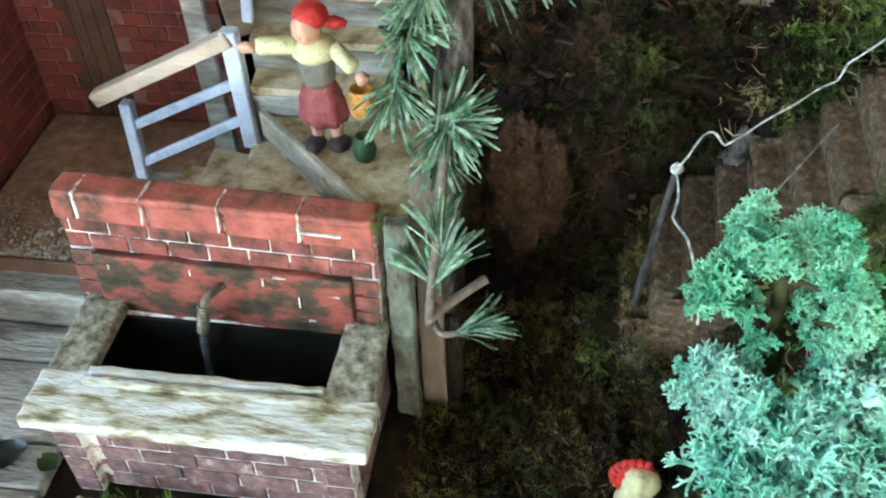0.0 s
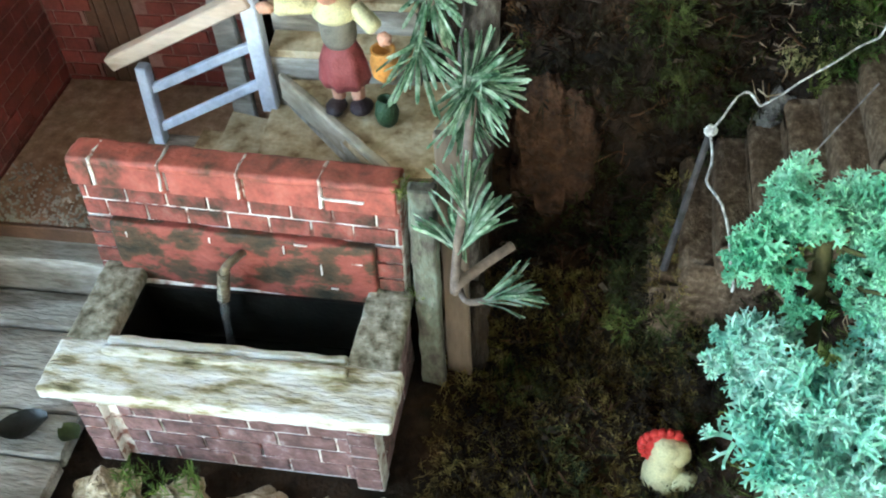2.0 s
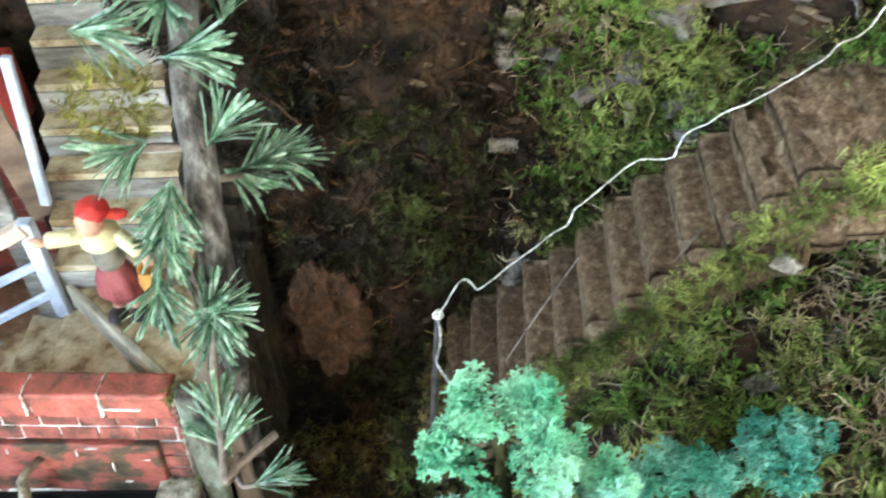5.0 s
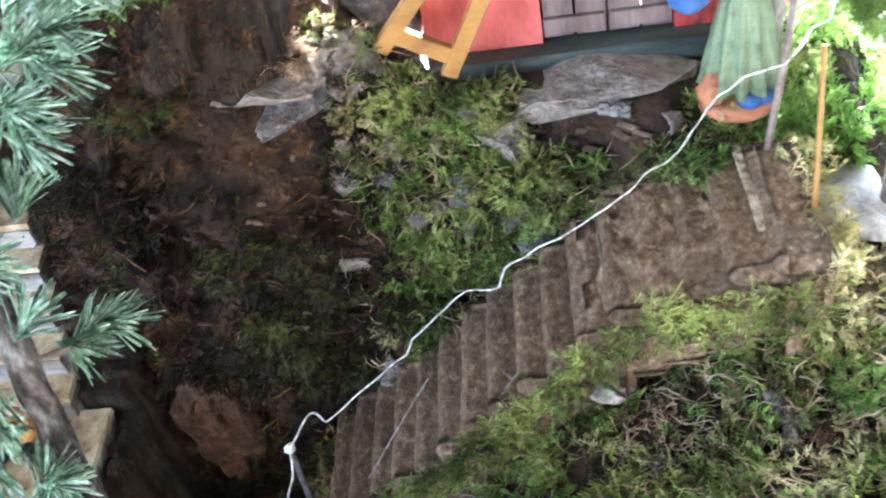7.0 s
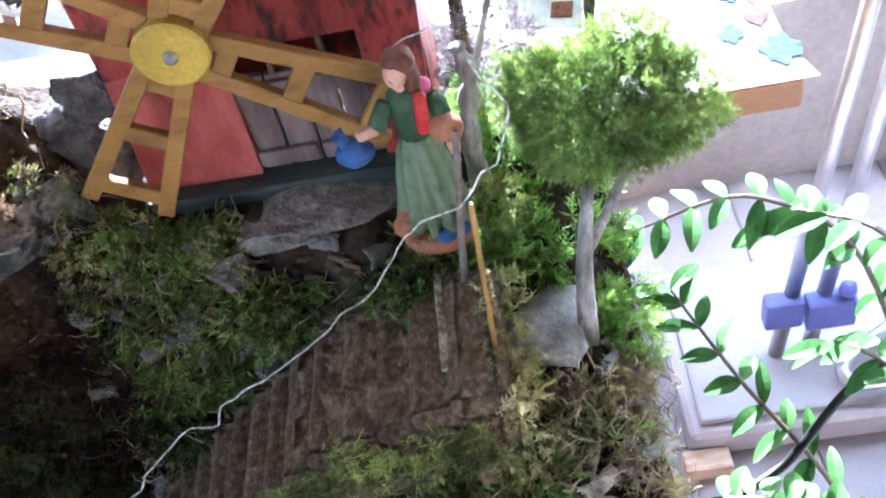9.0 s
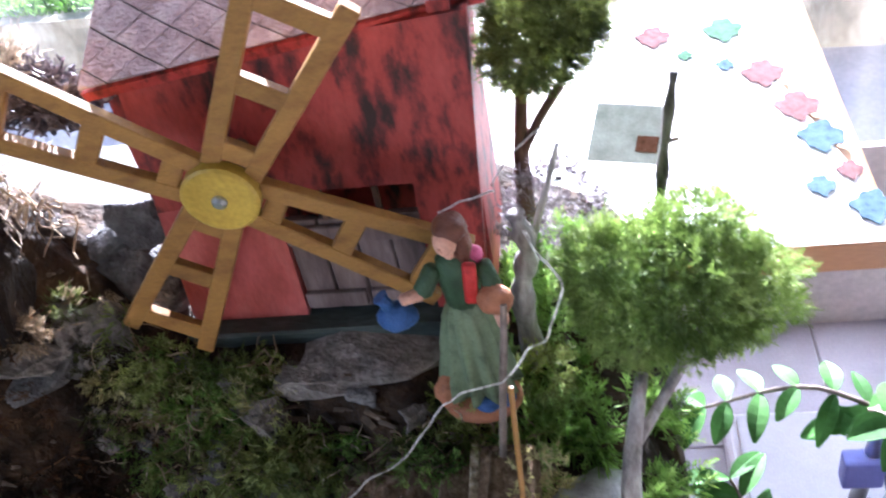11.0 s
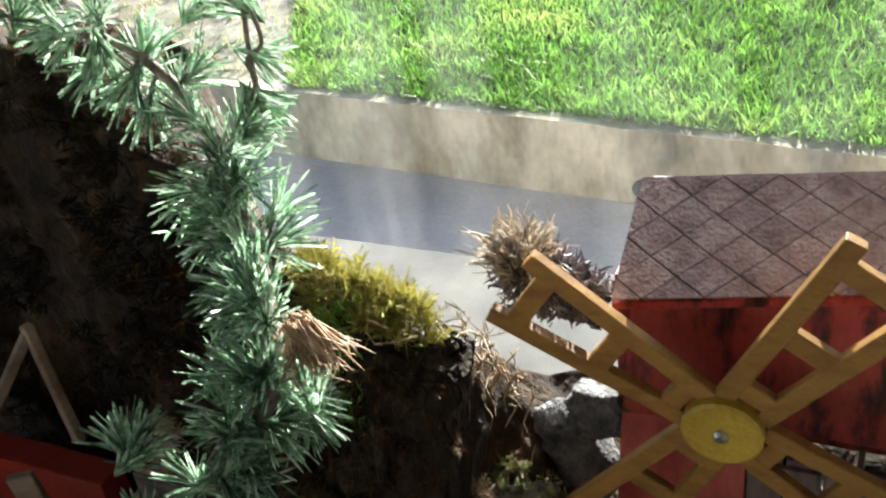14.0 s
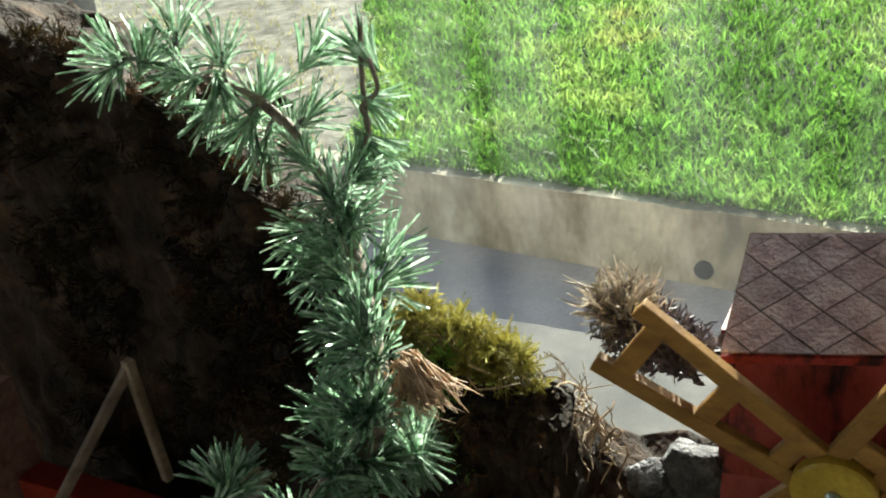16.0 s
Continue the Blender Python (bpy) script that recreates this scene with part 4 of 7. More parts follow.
def stairs():
    s = thing("staircase", "pale stained winding wooden stairs with a painted rail", "staircase", at=(0.08, 0.15, 0.04))
    A = (0.078, 0.174)
    polys = [([(0.018, 0.100), (0.046, 0.100), (0.044, 0.182), (0.020, 0.182)], 0.109), ([(0.043, 0.100), (0.080, 0.100), (0.075, 0.178), (0.040, 0.186)], 0.1215), ([(0.078, 0.100), (0.150, 0.100), (0.158, 0.106), A, (0.0715, 0.178)], 0.140), ([(0.152, 0.098), (0.175, 0.100), (0.177, 0.176), A], 0.158)]
    for k in range(9):
        y = 0.172 + 0.0195 * k
        polys.append(([(0.076 - 0.003 * k, y), (0.158 - 0.004 * k, y), (0.157 - 0.004 * k, y + 0.024), (0.074 - 0.003 * k, y + 0.024)], 0.176 + 0.0185 * k))
    for poly, z in polys:
        low = max(0.035, z - 0.06)
        part("riser", prism([((a - 0.11) * 0.985 + 0.11, (b - 0.13) * 0.985 + 0.13) for a, b in poly], low, z - 0.0045), M["plank"], s)
        tread = prism(poly, z - 0.0045, z)
        part("tread", tread, M["step_wood"], s)
    part("landing_block", rbox(-0.010, 0.036, 0.140, 0.178, 0.034, 0.1085, 0.001, 1), M["plank"], s, "grey first step")
    part("support_board", rbox(0.030, 0.044, 0.206, 0.211, 0.080, 0.300, 0.001, 1, 14, 0.0006, 50), M["plank"], s, "grey board under the upper flight")
    part("winder_edge", rbox(0, 0.105, -0.0024, 0.0024, -0.013, 0.0032, 0.0009, 1, 30, 0.0006, 80, m=Matrix.Translation((0.080, 0.172, 0.1585)) @ Matrix.Rotation(math.atan2(-0.072, 0.075), 4, "Z")), M["riser"], s, "worn cream-grey edge board between two treads")
    # lower rail
    def bar(name, p, q, w, t, m, label=""):
        p, q = Vector(p), Vector(q)
        L = (q - p).length
        mm = Matrix.Translation(p) @ (q - p).to_track_quat("X", "Z").to_matrix().to_4x4()
        return part(name, rbox(0, L, -w / 2, w / 2, -t / 2, t / 2, 0.0008, 1, m=mm), m, s, label)
    bar("rail_post", (-0.002, 0.171, 0.108), (0.001, 0.171, 0.162), 0.0075, 0.007, M["blue_white"], "bluish white rail post")
    bar("rail_post", (0.0715, 0.171, 0.1375), (0.0715, 0.170, 0.213), 0.009, 0.008, M["blue_white"], "bluish white rail post")
    bar("handrail", (-0.0165, 0.171, 0.1635), (0.0725, 0.169, 0.2095), 0.010, 0.0085, M["pale_wood"], "pale wooden handrail")
    bar("rail", (0.001, 0.171, 0.1455), (0.0715, 0.170, 0.181), 0.004, 0.0055, M["blue_white"])
    bar("rail", (0.0, 0.171, 0.1185), (0.0715, 0.171, 0.1565), 0.004, 0.0055, M["blue_white"])
    # upper rail
    bar("rail_post", (0.071, 0.200, 0.200), (0.083, 0.200, 0.300), 0.005, 0.006, M["blue_white"], "white painted rail post")
    bar("rail_post", (0.099, 0.213, 0.355), (0.094, 0.214, 0.438), 0.006, 0.006, M["rail_tan"])
    bar("handrail", (0.046, 0.160, 0.342), (0.095, 0.216, 0.436), 0.006, 0.006, M["rail_tan"], "pale wooden handrail")
    bar("stringer", (0.066, 0.203, 0.190), (0.055, 0.197, 0.330), 0.006, 0.016, M["rail_tan"], "pinkish wooden stringer board")
    return s


stairs()
side = Geo()
for k in range(24):
    y0 = 0.100 + 0.0112 * k
    top = 0.150 if y0 < 0.168 else 0.158 + 0.95 * (y0 - 0.168)
    side = join(side, rbox((0.1795 if y0 < 0.168 else 0.160 - 0.2 * (y0 - 0.168)) + rnd(0, 0.002), 0.190 + rnd(-0.002, 0.004), y0, y0 + 0.0118, 0.02, top + rnd(-0.006, 0.004), 0.002, 1, 12, 0.002, 60))
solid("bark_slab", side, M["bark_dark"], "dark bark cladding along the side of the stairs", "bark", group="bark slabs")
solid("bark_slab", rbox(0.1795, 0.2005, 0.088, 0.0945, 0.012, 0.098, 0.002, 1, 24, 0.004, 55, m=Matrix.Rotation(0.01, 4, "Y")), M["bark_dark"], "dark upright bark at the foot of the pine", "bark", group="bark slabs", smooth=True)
pl = thing("board", "greenish grey weathered board beside the fountain", "board", at=(0.178, 0.078, 0.03))
part("plank", rbox(0.166, 0.1785, 0.072, 0.080, 0.02, 0.178, 0.001, 1, 30, 0.0014, 70, m=Matrix.Rotation(0.02, 4, "Y")), M["mossy_board"], pl)


# ---- stone stairs up to the mill ----
def stone_stairs():
    s = thing("stone_stairs", "steep earthy stone steps with a thread handrail", "stairs", at=(0.40, 0.17, 0.05))
    for k in range(17):
        x = 0.284 + 0.0163 * k
        z = 0.072 + 0.0158 * k
        if k > 12:
            x, z = 0.4796 + 0.0185 * (k - 12), 0.2616 + 0.006 * (k - 12)
        yb, yf = 0.216 + 0.002 * math.sin(k), 0.116 + 0.0008 * k
        part("step", rbox(x + rnd(-0.0008, 0.0008), x + 0.030, yf, yb, z - 0.05, z + rnd(-0.0012, 0.0012), 0.0070, 4, 14, 0.0010, 60), M["stair"], s, smooth=True)
    return s


stone_stairs()


# thread handrail, with its sticks
def wavy(pts, n=14, amp=0.0012):
    out = []
    for a, b in zip(pts, pts[1:]):
        a, b = Vector(a), Vector(b)
        for k in range(n):
            p = a.lerp(b, k / n)
            out.append(p + Vector((noise.noise(p * 90), noise.noise(p * 90 + Vector((5, 0, 0))), noise.noise(p * 90 + Vector((0, 5, 0))))) * amp * 2)
    out.append(Vector(pts[-1]))
    return out


hr = thing("thread_handrail", "twisted white thread handrail tied to sticks", "handrail", at=(0.30, 0.13, 0.05))
ROPE = [(0.303, 0.1235, 0.178), (0.3065, 0.126, 0.183), (0.3135, 0.1345, 0.189), (0.3186, 0.1364, 0.1907), (0.3235, 0.1345, 0.1868), (0.3290, 0.1355, 0.1872), (0.350, 0.147, 0.199), (0.3717, 0.1558, 0.2105), (0.3773, 0.1607, 0.2182), (0.395, 0.1665, 0.231), (0.4098, 0.1710, 0.2411), (0.4185, 0.1685, 0.2420), (0.4265, 0.1680, 0.2450), (0.4322, 0.1705, 0.2560), (0.446, 0.169, 0.267), (0.4609, 0.1685, 0.2760), (0.4847, 0.176, 0.2850), (0.504, 0.187, 0.294), (0.523, 0.200, 0.2965), (0.537, 0.212, 0.310), (0.546, 0.210, 0.322), (0.553, 0.2075, 0.331), (0.573, 0.212, 0.333), (0.585, 0.218, 0.346), (0.593, 0.222, 0.347), (0.595, 0.225, 0.354), (0.601, 0.230, 0.364), (0.603, 0.233, 0.373), (0.594, 0.238, 0.381), (0.588, 0.242, 0.395)]
w1 = wavy(curve_pts(ROPE, 2), 4, 0.0006)
part("thread", Geo().tube(w1, 0.00050, 6), M["rope"], hr, smooth=True)
tw = [p + Vector((math.cos(i * 0.45), math.sin(i * 0.45), math.cos(i * 0.45 + 1))) * 0.0008 * (0.5 + 0.9 * abs(noise.noise(p * 55))) for i, p in enumerate(w1)]
part("thread", Geo().tube(tw, 0.00038, 5), M["rope"], hr, smooth=True)
part("thread", Geo().tube(wavy([(0.303, 0.1235, 0.178), (0.3035, 0.110, 0.172), (0.3025, 0.100, 0.168), (0.309, 0.088, 0.165), (0.312, 0.075, 0.160), (0.314, 0.05, 0.150)], 10, 0.0008), 0.0007, 5), M["rope"], hr, smooth=True)
part("knot", Geo().blob((0.303, 0.1235, 0.178), 0.0030, 3, 0.3, 7), M["rope"], hr)
part("stick", Geo().tube([(0.289, 0.138, 0.03), (0.293, 0.135, 0.075), (0.298, 0.129, 0.13), (0.303, 0.1235, 0.179)], [0.0024, 0.0022, 0.0019, 0.0016], 7), M["stick_grey"], hr, "thin dark stick")
part("stick", Geo().tube([(0.5785, 0.140, 0.215), (0.579, 0.158, 0.27), (0.580, 0.183, 0.362)], [0.0015, 0.0014, 0.0013], 7), M["yellow_wood"], hr, "thin yellow stick")
part("stick", Geo().tube([(0.565, 0.205, 0.268), (0.572, 0.212, 0.33), (0.575, 0.218, 0.352), (0.577, 0.221, 0.372)], [0.0019, 0.0019, 0.0018, 0.0016], 7), M["twig"], hr)


# ---- windmill ----
WX0, WX1, WY, WZ0 = 0.397, 0.560, 0.287, 0.308
WTL, WTR = (0.406, 0.288, 0.461), (0.571, 0.296, 0.482)


def windmill():
    w = thing("windmill", "red weathered wooden windmill with four ochre sails", "windmill", at=(0.48, 0.33, 0.305))
    depth = 0.085

    def wall(poly, name, label="", m=M["mill_red"]):
        n = len(poly)
        g = Geo()
        g.add([(x, WY + 0.05 * (z - WZ0), z) for x, z in poly] + [(x, WY + 0.010 + 0.05 * (z - WZ0), z) for x, z in poly], [tuple(range(n)), tuple(range(2 * n - 1, n - 1, -1))] + [((i + 1) % n, i, n + i, n + (i + 1) % n) for i in range(n)])
        return part(name, g, m, w, label)
    DX0, DX1, DZ = 0.462, 0.533, 0.388
    wall([(WX0, WZ0), (DX0, WZ0), (DX0, DZ), (0.4005, DZ - 0.006)], "front_wall", "rubbed salmon-red front wall", M["mill_salmon"])
    wall([(DX1, WZ0), (WX1, WZ0), (0.5655, DZ + 0.006), (DX1, DZ)], "front_wall")
    wall([(0.4005, DZ - 0.006), (DX0, DZ), (DX1, DZ), (0.5655, DZ + 0.006), (0.571, 0.4735), (0.406, 0.4605)], "front_wall")
    sl = Geo().box(WX0, WX0 + 0.009, WY + 0.0105, WY + depth, WZ0, 0.462)
    part("side_wall", sl, M["mill_red"], w)
    part("side_wall", Geo().box(WX1 - 0.006, WX1 + 0.004, WY + 0.0105, WY + depth, WZ0, 0.478), M["mill_red"], w)
    part("back_wall", Geo().box(WX0, WX1, WY + depth, WY + depth + 0.008, WZ0, 0.47), M["mill_red"], w)
    # doorway: planks below, a barred window gap above
    for k in range(4):
        x = DX0 + 0.001 + 0.0178 * k
        part("door_plank", rbox(x, x + 0.0165, WY + 0.004, WY + 0.009, WZ0, DZ - 0.018, 0.0006, 1), M["door_wood"], w)
    for k in range(2):
        part("door_batten", rbox(DX0 + 0.001 + 0.036 * k, DX0 + 0.034 + 0.036 * k, WY + 0.0005, WY + 0.004, WZ0 + 0.004, WZ0 + 0.014, 0.0006, 1), M["door_wood"], w)
        part("door_batten", rbox(DX0 + 0.001 + 0.036 * k, DX0 + 0.034 + 0.036 * k, WY + 0.0005, WY + 0.004, DZ - 0.032, DZ - 0.021, 0.0006, 1), M["door_wood"], w)
    for x in (DX0 + 0.022, DX0 + 0.05):
        part("window_bar", rbox(x, x + 0.003, WY + 0.004, WY + 0.007, DZ - 0.019, DZ, 0.0004, 1), M["dark_wood"], w)
    part("base_board", rbox(WX0 - 0.004, WX1 + 0.008, WY - 0.012, WY + 0.012, WZ0 - 0.014, WZ0 - 0.0005, 0.0015, 1, 20, 0.0008, 60), M["base_green"], w, "dark greenish base board")
    # roof slab tilted back, with crossing grooves
    ridge_y = WY + 0.062
    c00, c10 = Vector((0.403, WY - 0.019, 0.4690)), Vector((0.578, WY + 0.016, 0.4780))
    c01, c11 = Vector((0.4025, ridge_y - 0.018, 0.4962)), Vector((0.5685, ridge_y - 0.003, 0.5095))

    def rp(u, v, h):
        p = c00.lerp(c10, u).lerp(c01.lerp(c11, u), v)
        return p + Vector((0, -0.45, 0.9)) * h
    rb = grid_mesh(16, 10, lambda u, v: rp(u, v, 0.0))
    roof = part("roof", rb, M["groove"], w, "pinkish shingled roof with crossing grooves")

    def clip(poly, axis, lim, keep):
        out = []
        for i, p in enumerate(poly):
            q = poly[(i + 1) % len(poly)]
            pi, qi = (p[axis] - lim) * keep >= 0, (q[axis] - lim) * keep >= 0
            if pi:
                out.append(p)
            if pi != qi:
                t = (lim - p[axis]) / (q[axis] - p[axis])
                out.append(tuple(p[k] + (q[k] - p[k]) * t for k in (0, 1)))
        return out
    du, dv = 0.075, 0.165
    for i in range(-1, 15):
        for j in range(-1, 8):
            cu, cv = i * du, j * dv
            if (i + j) % 2:
                continue
            e = 0.955
            poly = [(cu - du * e, cv), (cu, cv - dv * e), (cu + du * e, cv), (cu, cv + dv * e)]
            for ax, lim, kp in ((0, 0.002, 1), (0, 0.998, -1), (1, 0.002, 1), (1, 0.998, -1)):
                poly = clip(poly, ax, lim, kp) if len(poly) > 2 else poly
            if len(poly) < 3:
                continue
            n = len(poly)
            h = 0.0007 + rnd(0, 0.0004)
            g = Geo()
            g.add([tuple(rp(u, v, h)) for u, v in poly] + [tuple(rp(u, v, -0.0002)) for u, v in poly], [tuple(range(n))] + [((i2 + 1) % n, i2, n + i2, n + (i2 + 1) % n) for i2 in range(n)])
            part("shingle", g, M["roof"], roof)
    g = Geo()
    o = [rp(0, 0, -0.0030), rp(1, 0, -0.0030), rp(1, 1, -0.009), rp(0, 1, -0.009)]
    g.add([tuple(p) for p in o] + [tuple(p - Vector((0, -0.002, 0.005))) for p in o], [(0, 1, 2, 3), (7, 6, 5, 4), (0, 4, 5, 1), (1, 5, 6, 2), (2, 6, 7, 3), (3, 7, 4, 0)])
    part("roof_board", g, M["mill_red"], w)
    b0, b1 = Vector((0.396, WY + depth + 0.02, 0.462)), Vector((0.578, WY + depth + 0.02, 0.474))
    g = Geo()
    g.add([tuple(p - Vector((0, 0, 0.004))) for p in (c01, c11, b1, b0)] + [tuple(p - Vector((0, 0, 0.009))) for p in (c01, c11, b1, b0)], [(0, 1, 2, 3), (7, 6, 5, 4), (0, 4, 5, 1), (1, 5, 6, 2), (2, 6, 7, 3), (3, 7, 4, 0)])
    part("roof", g, M["roof"], w)
    # sails: four ladder frames on a hub
    hub = Vector((0.4555, 0.254, 0.4175))
    H = Matrix.Translation(hub) @ Matrix.Rotation(radians(3), 4, "X")
    wheel = part("hub", Geo().lathe([(0.0165, -0.004), (0.018, -0.003), (0.018, 0.003), (0.0165, 0.004)], 32, H @ Matrix.Rotation(radians(90), 4, "X")), M["yellow_paint"], w, "round yellow hub")
    part("bolt", Geo().lathe([(0.0035, 0), (0.0035, 0.0015), (0.002, 0.003)], 12, H @ Matrix.Translation((0, -0.004, 0)) @ Matrix.Rotation(radians(90), 4, "X")), M["steel"], wheel)
    part("axle", Geo().tube([hub + Vector((0, 0.003, 0)), hub + Vector((0, 0.040, 0))], 0.004, 10), M["dark_wood"], w)
    for k in range(4):
        R = H @ Matrix.Rotation(radians(SAIL_ANGLE + 90 * k), 4, "Y") @ Matrix.Translation((0, 0.004, 0))
        for sx in (-1, 1):
            part("sail_arm", rbox(-0.0045, 0.0045, -0.003, 0.003, 0.014, 0.114, 0.0006, 1, m=R @ Matrix.Translation((sx * 0.008, 0, 0)) @ Matrix.Rotation(sx * 0.105, 4, "Y")), M["yellow_wood"], wheel, "ochre sail arm")
        for z in (0.024, 0.060, 0.101):
            hw = 0.0085 + 0.105 * (z - 0.014) - 0.001
            part("sail_rung", rbox(-hw, hw, -0.0026, 0.0026, z - 0.005, z + 0.005, 0.0006, 1, m=R), M["yellow_wood"], wheel)
    return w


SAIL_ANGLE = 33.0
M["groove"] = mat("dark_groove", [(0.3, (0.03, 0.035, 0.025)), (0.7, (0.09, 0.08, 0.07))], 60, 0.8, 0.2)
M["roof"] = mat("pinkish_roof_shingle", [(0.3, (0.24, 0.16, 0.17)), (0.5, (0.44, 0.31, 0.325)), (0.72, (0.60, 0.50, 0.52))], 60, 0.5, 1.0, fine=500, spec=0.3, bump_dist=0.002)
M["yellow_paint"] = mat("yellow_paint", [(0.3, (0.42, 0.27, 0.03)), (0.7, (0.62, 0.42, 0.06))], 50, 0.45, 0.2)
windmill()


# ---- plants of the model ----
def frame_of(d):
    d = d.normalized()
    a = d.cross(Vector((0.31, 0.22, 0.93)))
    if a.length < 0.05:
        a = d.cross(Vector((1, 0, 0)))
    a.normalize()
    return d, a, d.cross(a)


def sprig(g, p, d, L, leaves=8, w=0.10, curl=0.5):
    """A feathery moss shoot: a bent stem with fine, uneven leaflets both sides."""
    d, a, b = frame_of(d)
    ph = rnd(0, 6.28)
    a, b = a * math.cos(ph) + b * math.sin(ph), b * math.cos(ph) - a * math.sin(ph)
    pts = [p + d * (L * t) + b * (curl * L * t * t) for t in (0, 0.5, 1.0)]
    s = L * 0.022
    vs, fs = [], []
    for q in pts:
        vs += [q - a * s, q + a * s]
    for i in range(2):
        fs.append((2 * i, 2 * i + 1, 2 * i + 3, 2 * i + 2))
    for k in range(leaves):
        t = 0.12 + 0.88 * (k + 0.5 * random.random()) / leaves
        q = p + d * (L * t) + b * (curl * L * t * t)
        ll = L * 0.34 * (1.2 - t) * (0.6 + 0.8 * random.random())
        fw = d * ll * (0.4 + 0.7 * random.random()) + b * ll * (0.3 + curl * t)
        for sgn in (-1, 1):
            o = len(vs)
            e = a * (sgn * ll) + b * (ll * (random.random() - 0.5))
            m = q + e * 0.5 + fw * 0.5
            vs += [q, m + b * (ll * w) - d * (ll * 0.13), q + e + fw, m - b * (ll * w * 0.3) + d * (ll * 0.13)]
            fs.append((o, o + 1, o + 2, o + 3))
    g.add([tuple(v) for v in vs], fs)


def land_normal(x, v):
    p, q, r = land_rough(x, v), land_rough(x + 0.006, v), land_rough(x, v + 0.012)
    n = (q - p).cross(r - p)
    return p, n.normalized() if n.length > 1e-9 else Vector((0, -0.5, 0.8))


def bare_stone(p):
    """Where flat stones show through the moss."""
    return (0.448 < p.x < 0.535 and p.z > 0.268 and p.y > 0.225) or (0.585 < p.x < 0.632 and 0.170 < p.y < 0.222) or (0.275 < p.x < 0.335 and p.y > 0.22 and 0.27 < p.z < 0.325) or (0.609 < p.x < 0.626 and 0.066 < p.y < 0.138) or (p.x > 0.634 and p.y < 0.100)


def moss_patch(name, n, region, material, label, size=(0.010, 0.02), freq=22, cut=0.0, seed=0.0, leaves=8):
    """Scatters shoots over a stretch of land where noise is high."""
    g = Geo()
    x0, x1, v0, v1 = region
    made = tries = 0
    while made < n and tries < n * 12:
        tries += 1
        x, v = rnd(x0, x1), rnd(v0, v1)
        p, nrm = land_normal(x, v)
        if bare_stone(p) or noise.noise(p * freq + Vector((seed, 0, 0))) < cut:
            continue
        d = nrm * 0.8 + Vector((rnd(-1, 1), rnd(-1.0, 0.6), rnd(-0.4, 0.9))) * 0.8
        sprig(g, p - nrm * 0.001, d, rnd(*size), leaves, curl=rnd(-0.5, 0.6))
        made += 1
    return solid(name, g, material, label, "moss", "stuff")


V = 1 / 7
moss_patch("moss", 2300, (0.34, 0.60, 1.15 * V, 3.0 * V), M["moss"], "green feathery moss on the bank beside the steps", (0.010, 0.023), 24, -0.02)
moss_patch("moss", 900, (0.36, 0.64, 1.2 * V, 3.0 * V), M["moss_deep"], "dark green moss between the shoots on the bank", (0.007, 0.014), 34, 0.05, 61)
moss_patch("moss", 900, (0.36, 0.655, 1.2 * V, 3.0 * V), M["moss_bright"], "bright green moss shoots on the bank", (0.009, 0.018), 30, 0.10, 5)
moss_patch("moss", 420, (0.42, 0.66, 1.2 * V, 3.2 * V), M["straw"], "dry straw-coloured moss on the bank", (0.009, 0.018), 28, 0.05, 9)
moss_patch("moss", 1900, (0.36, 0.57, 3.1 * V, 5.0 * V), M["moss"], "green moss hanging on the ledge below the mill", (0.008, 0.016), 20, -0.12, 3)
moss_patch("moss", 600, (0.35, 0.57, 3.2 * V, 4.9 * V), M["moss_bright"], "bright moss shoots below the mill", (0.007, 0.014), 30, 0.12, 7)
moss_patch("moss", 300, (0.37, 0.57, 3.2 * V, 4.9 * V), M["straw"], "straw-coloured moss below the mill", (0.007, 0.014), 26, 0.1, 23)
# shade of ravine and rock wall is partly painted into this brown moss
moss_patch("moss", 3800, (0.185, 0.37, 1.2 * V, 4.8 * V), M["moss_shade"], "brown-green moss with the ravine's shade in its colour", (0.007, 0.015), 18, -0.35, 11)
moss_patch("moss", 480, (0.20, 0.40, 1.4 * V, 4.6 * V), M["moss_rust"], "rusty dry moss in the ravine", (0.006, 0.013), 26, 0.05, 29)
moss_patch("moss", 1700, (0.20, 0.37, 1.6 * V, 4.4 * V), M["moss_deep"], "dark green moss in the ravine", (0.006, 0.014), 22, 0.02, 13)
moss_patch("moss", 1900, (-0.12, 0.26, 3.4 * V, 5.3 * V), M["moss_shade"], "brown dry moss darkened for the shade of the rock wall", (0.01, 0.024), 16, -0.1, 15)
moss_patch("moss", 500, (0.05, 0.26, 3.6 * V, 5.3 * V), M["moss_rust"], "rusty moss on the dark rock wall", (0.008, 0.018), 22, 0.05, 31)
moss_patch("moss", 420, (0.25, 0.316, 5.02 * V, 5.6 * V), M["moss_yellow"], "sunlit yellow moss along the ridge", (0.008, 0.018), 20, -0.2, 17)
moss_patch("moss", 260, (0.20, 0.28, 4.7 * V, 5.3 * V), M["moss_bright"], "yellow-green moss along the ridge", (0.01, 0.018), 20, 0.0, 19)
moss_patch("moss", 900, (0.565, 0.655, 3.1 * V, 5.6 * V), M["moss_bright"], "bright green moss beside the mill", (0.010, 0.02), 20, -0.2, 21)


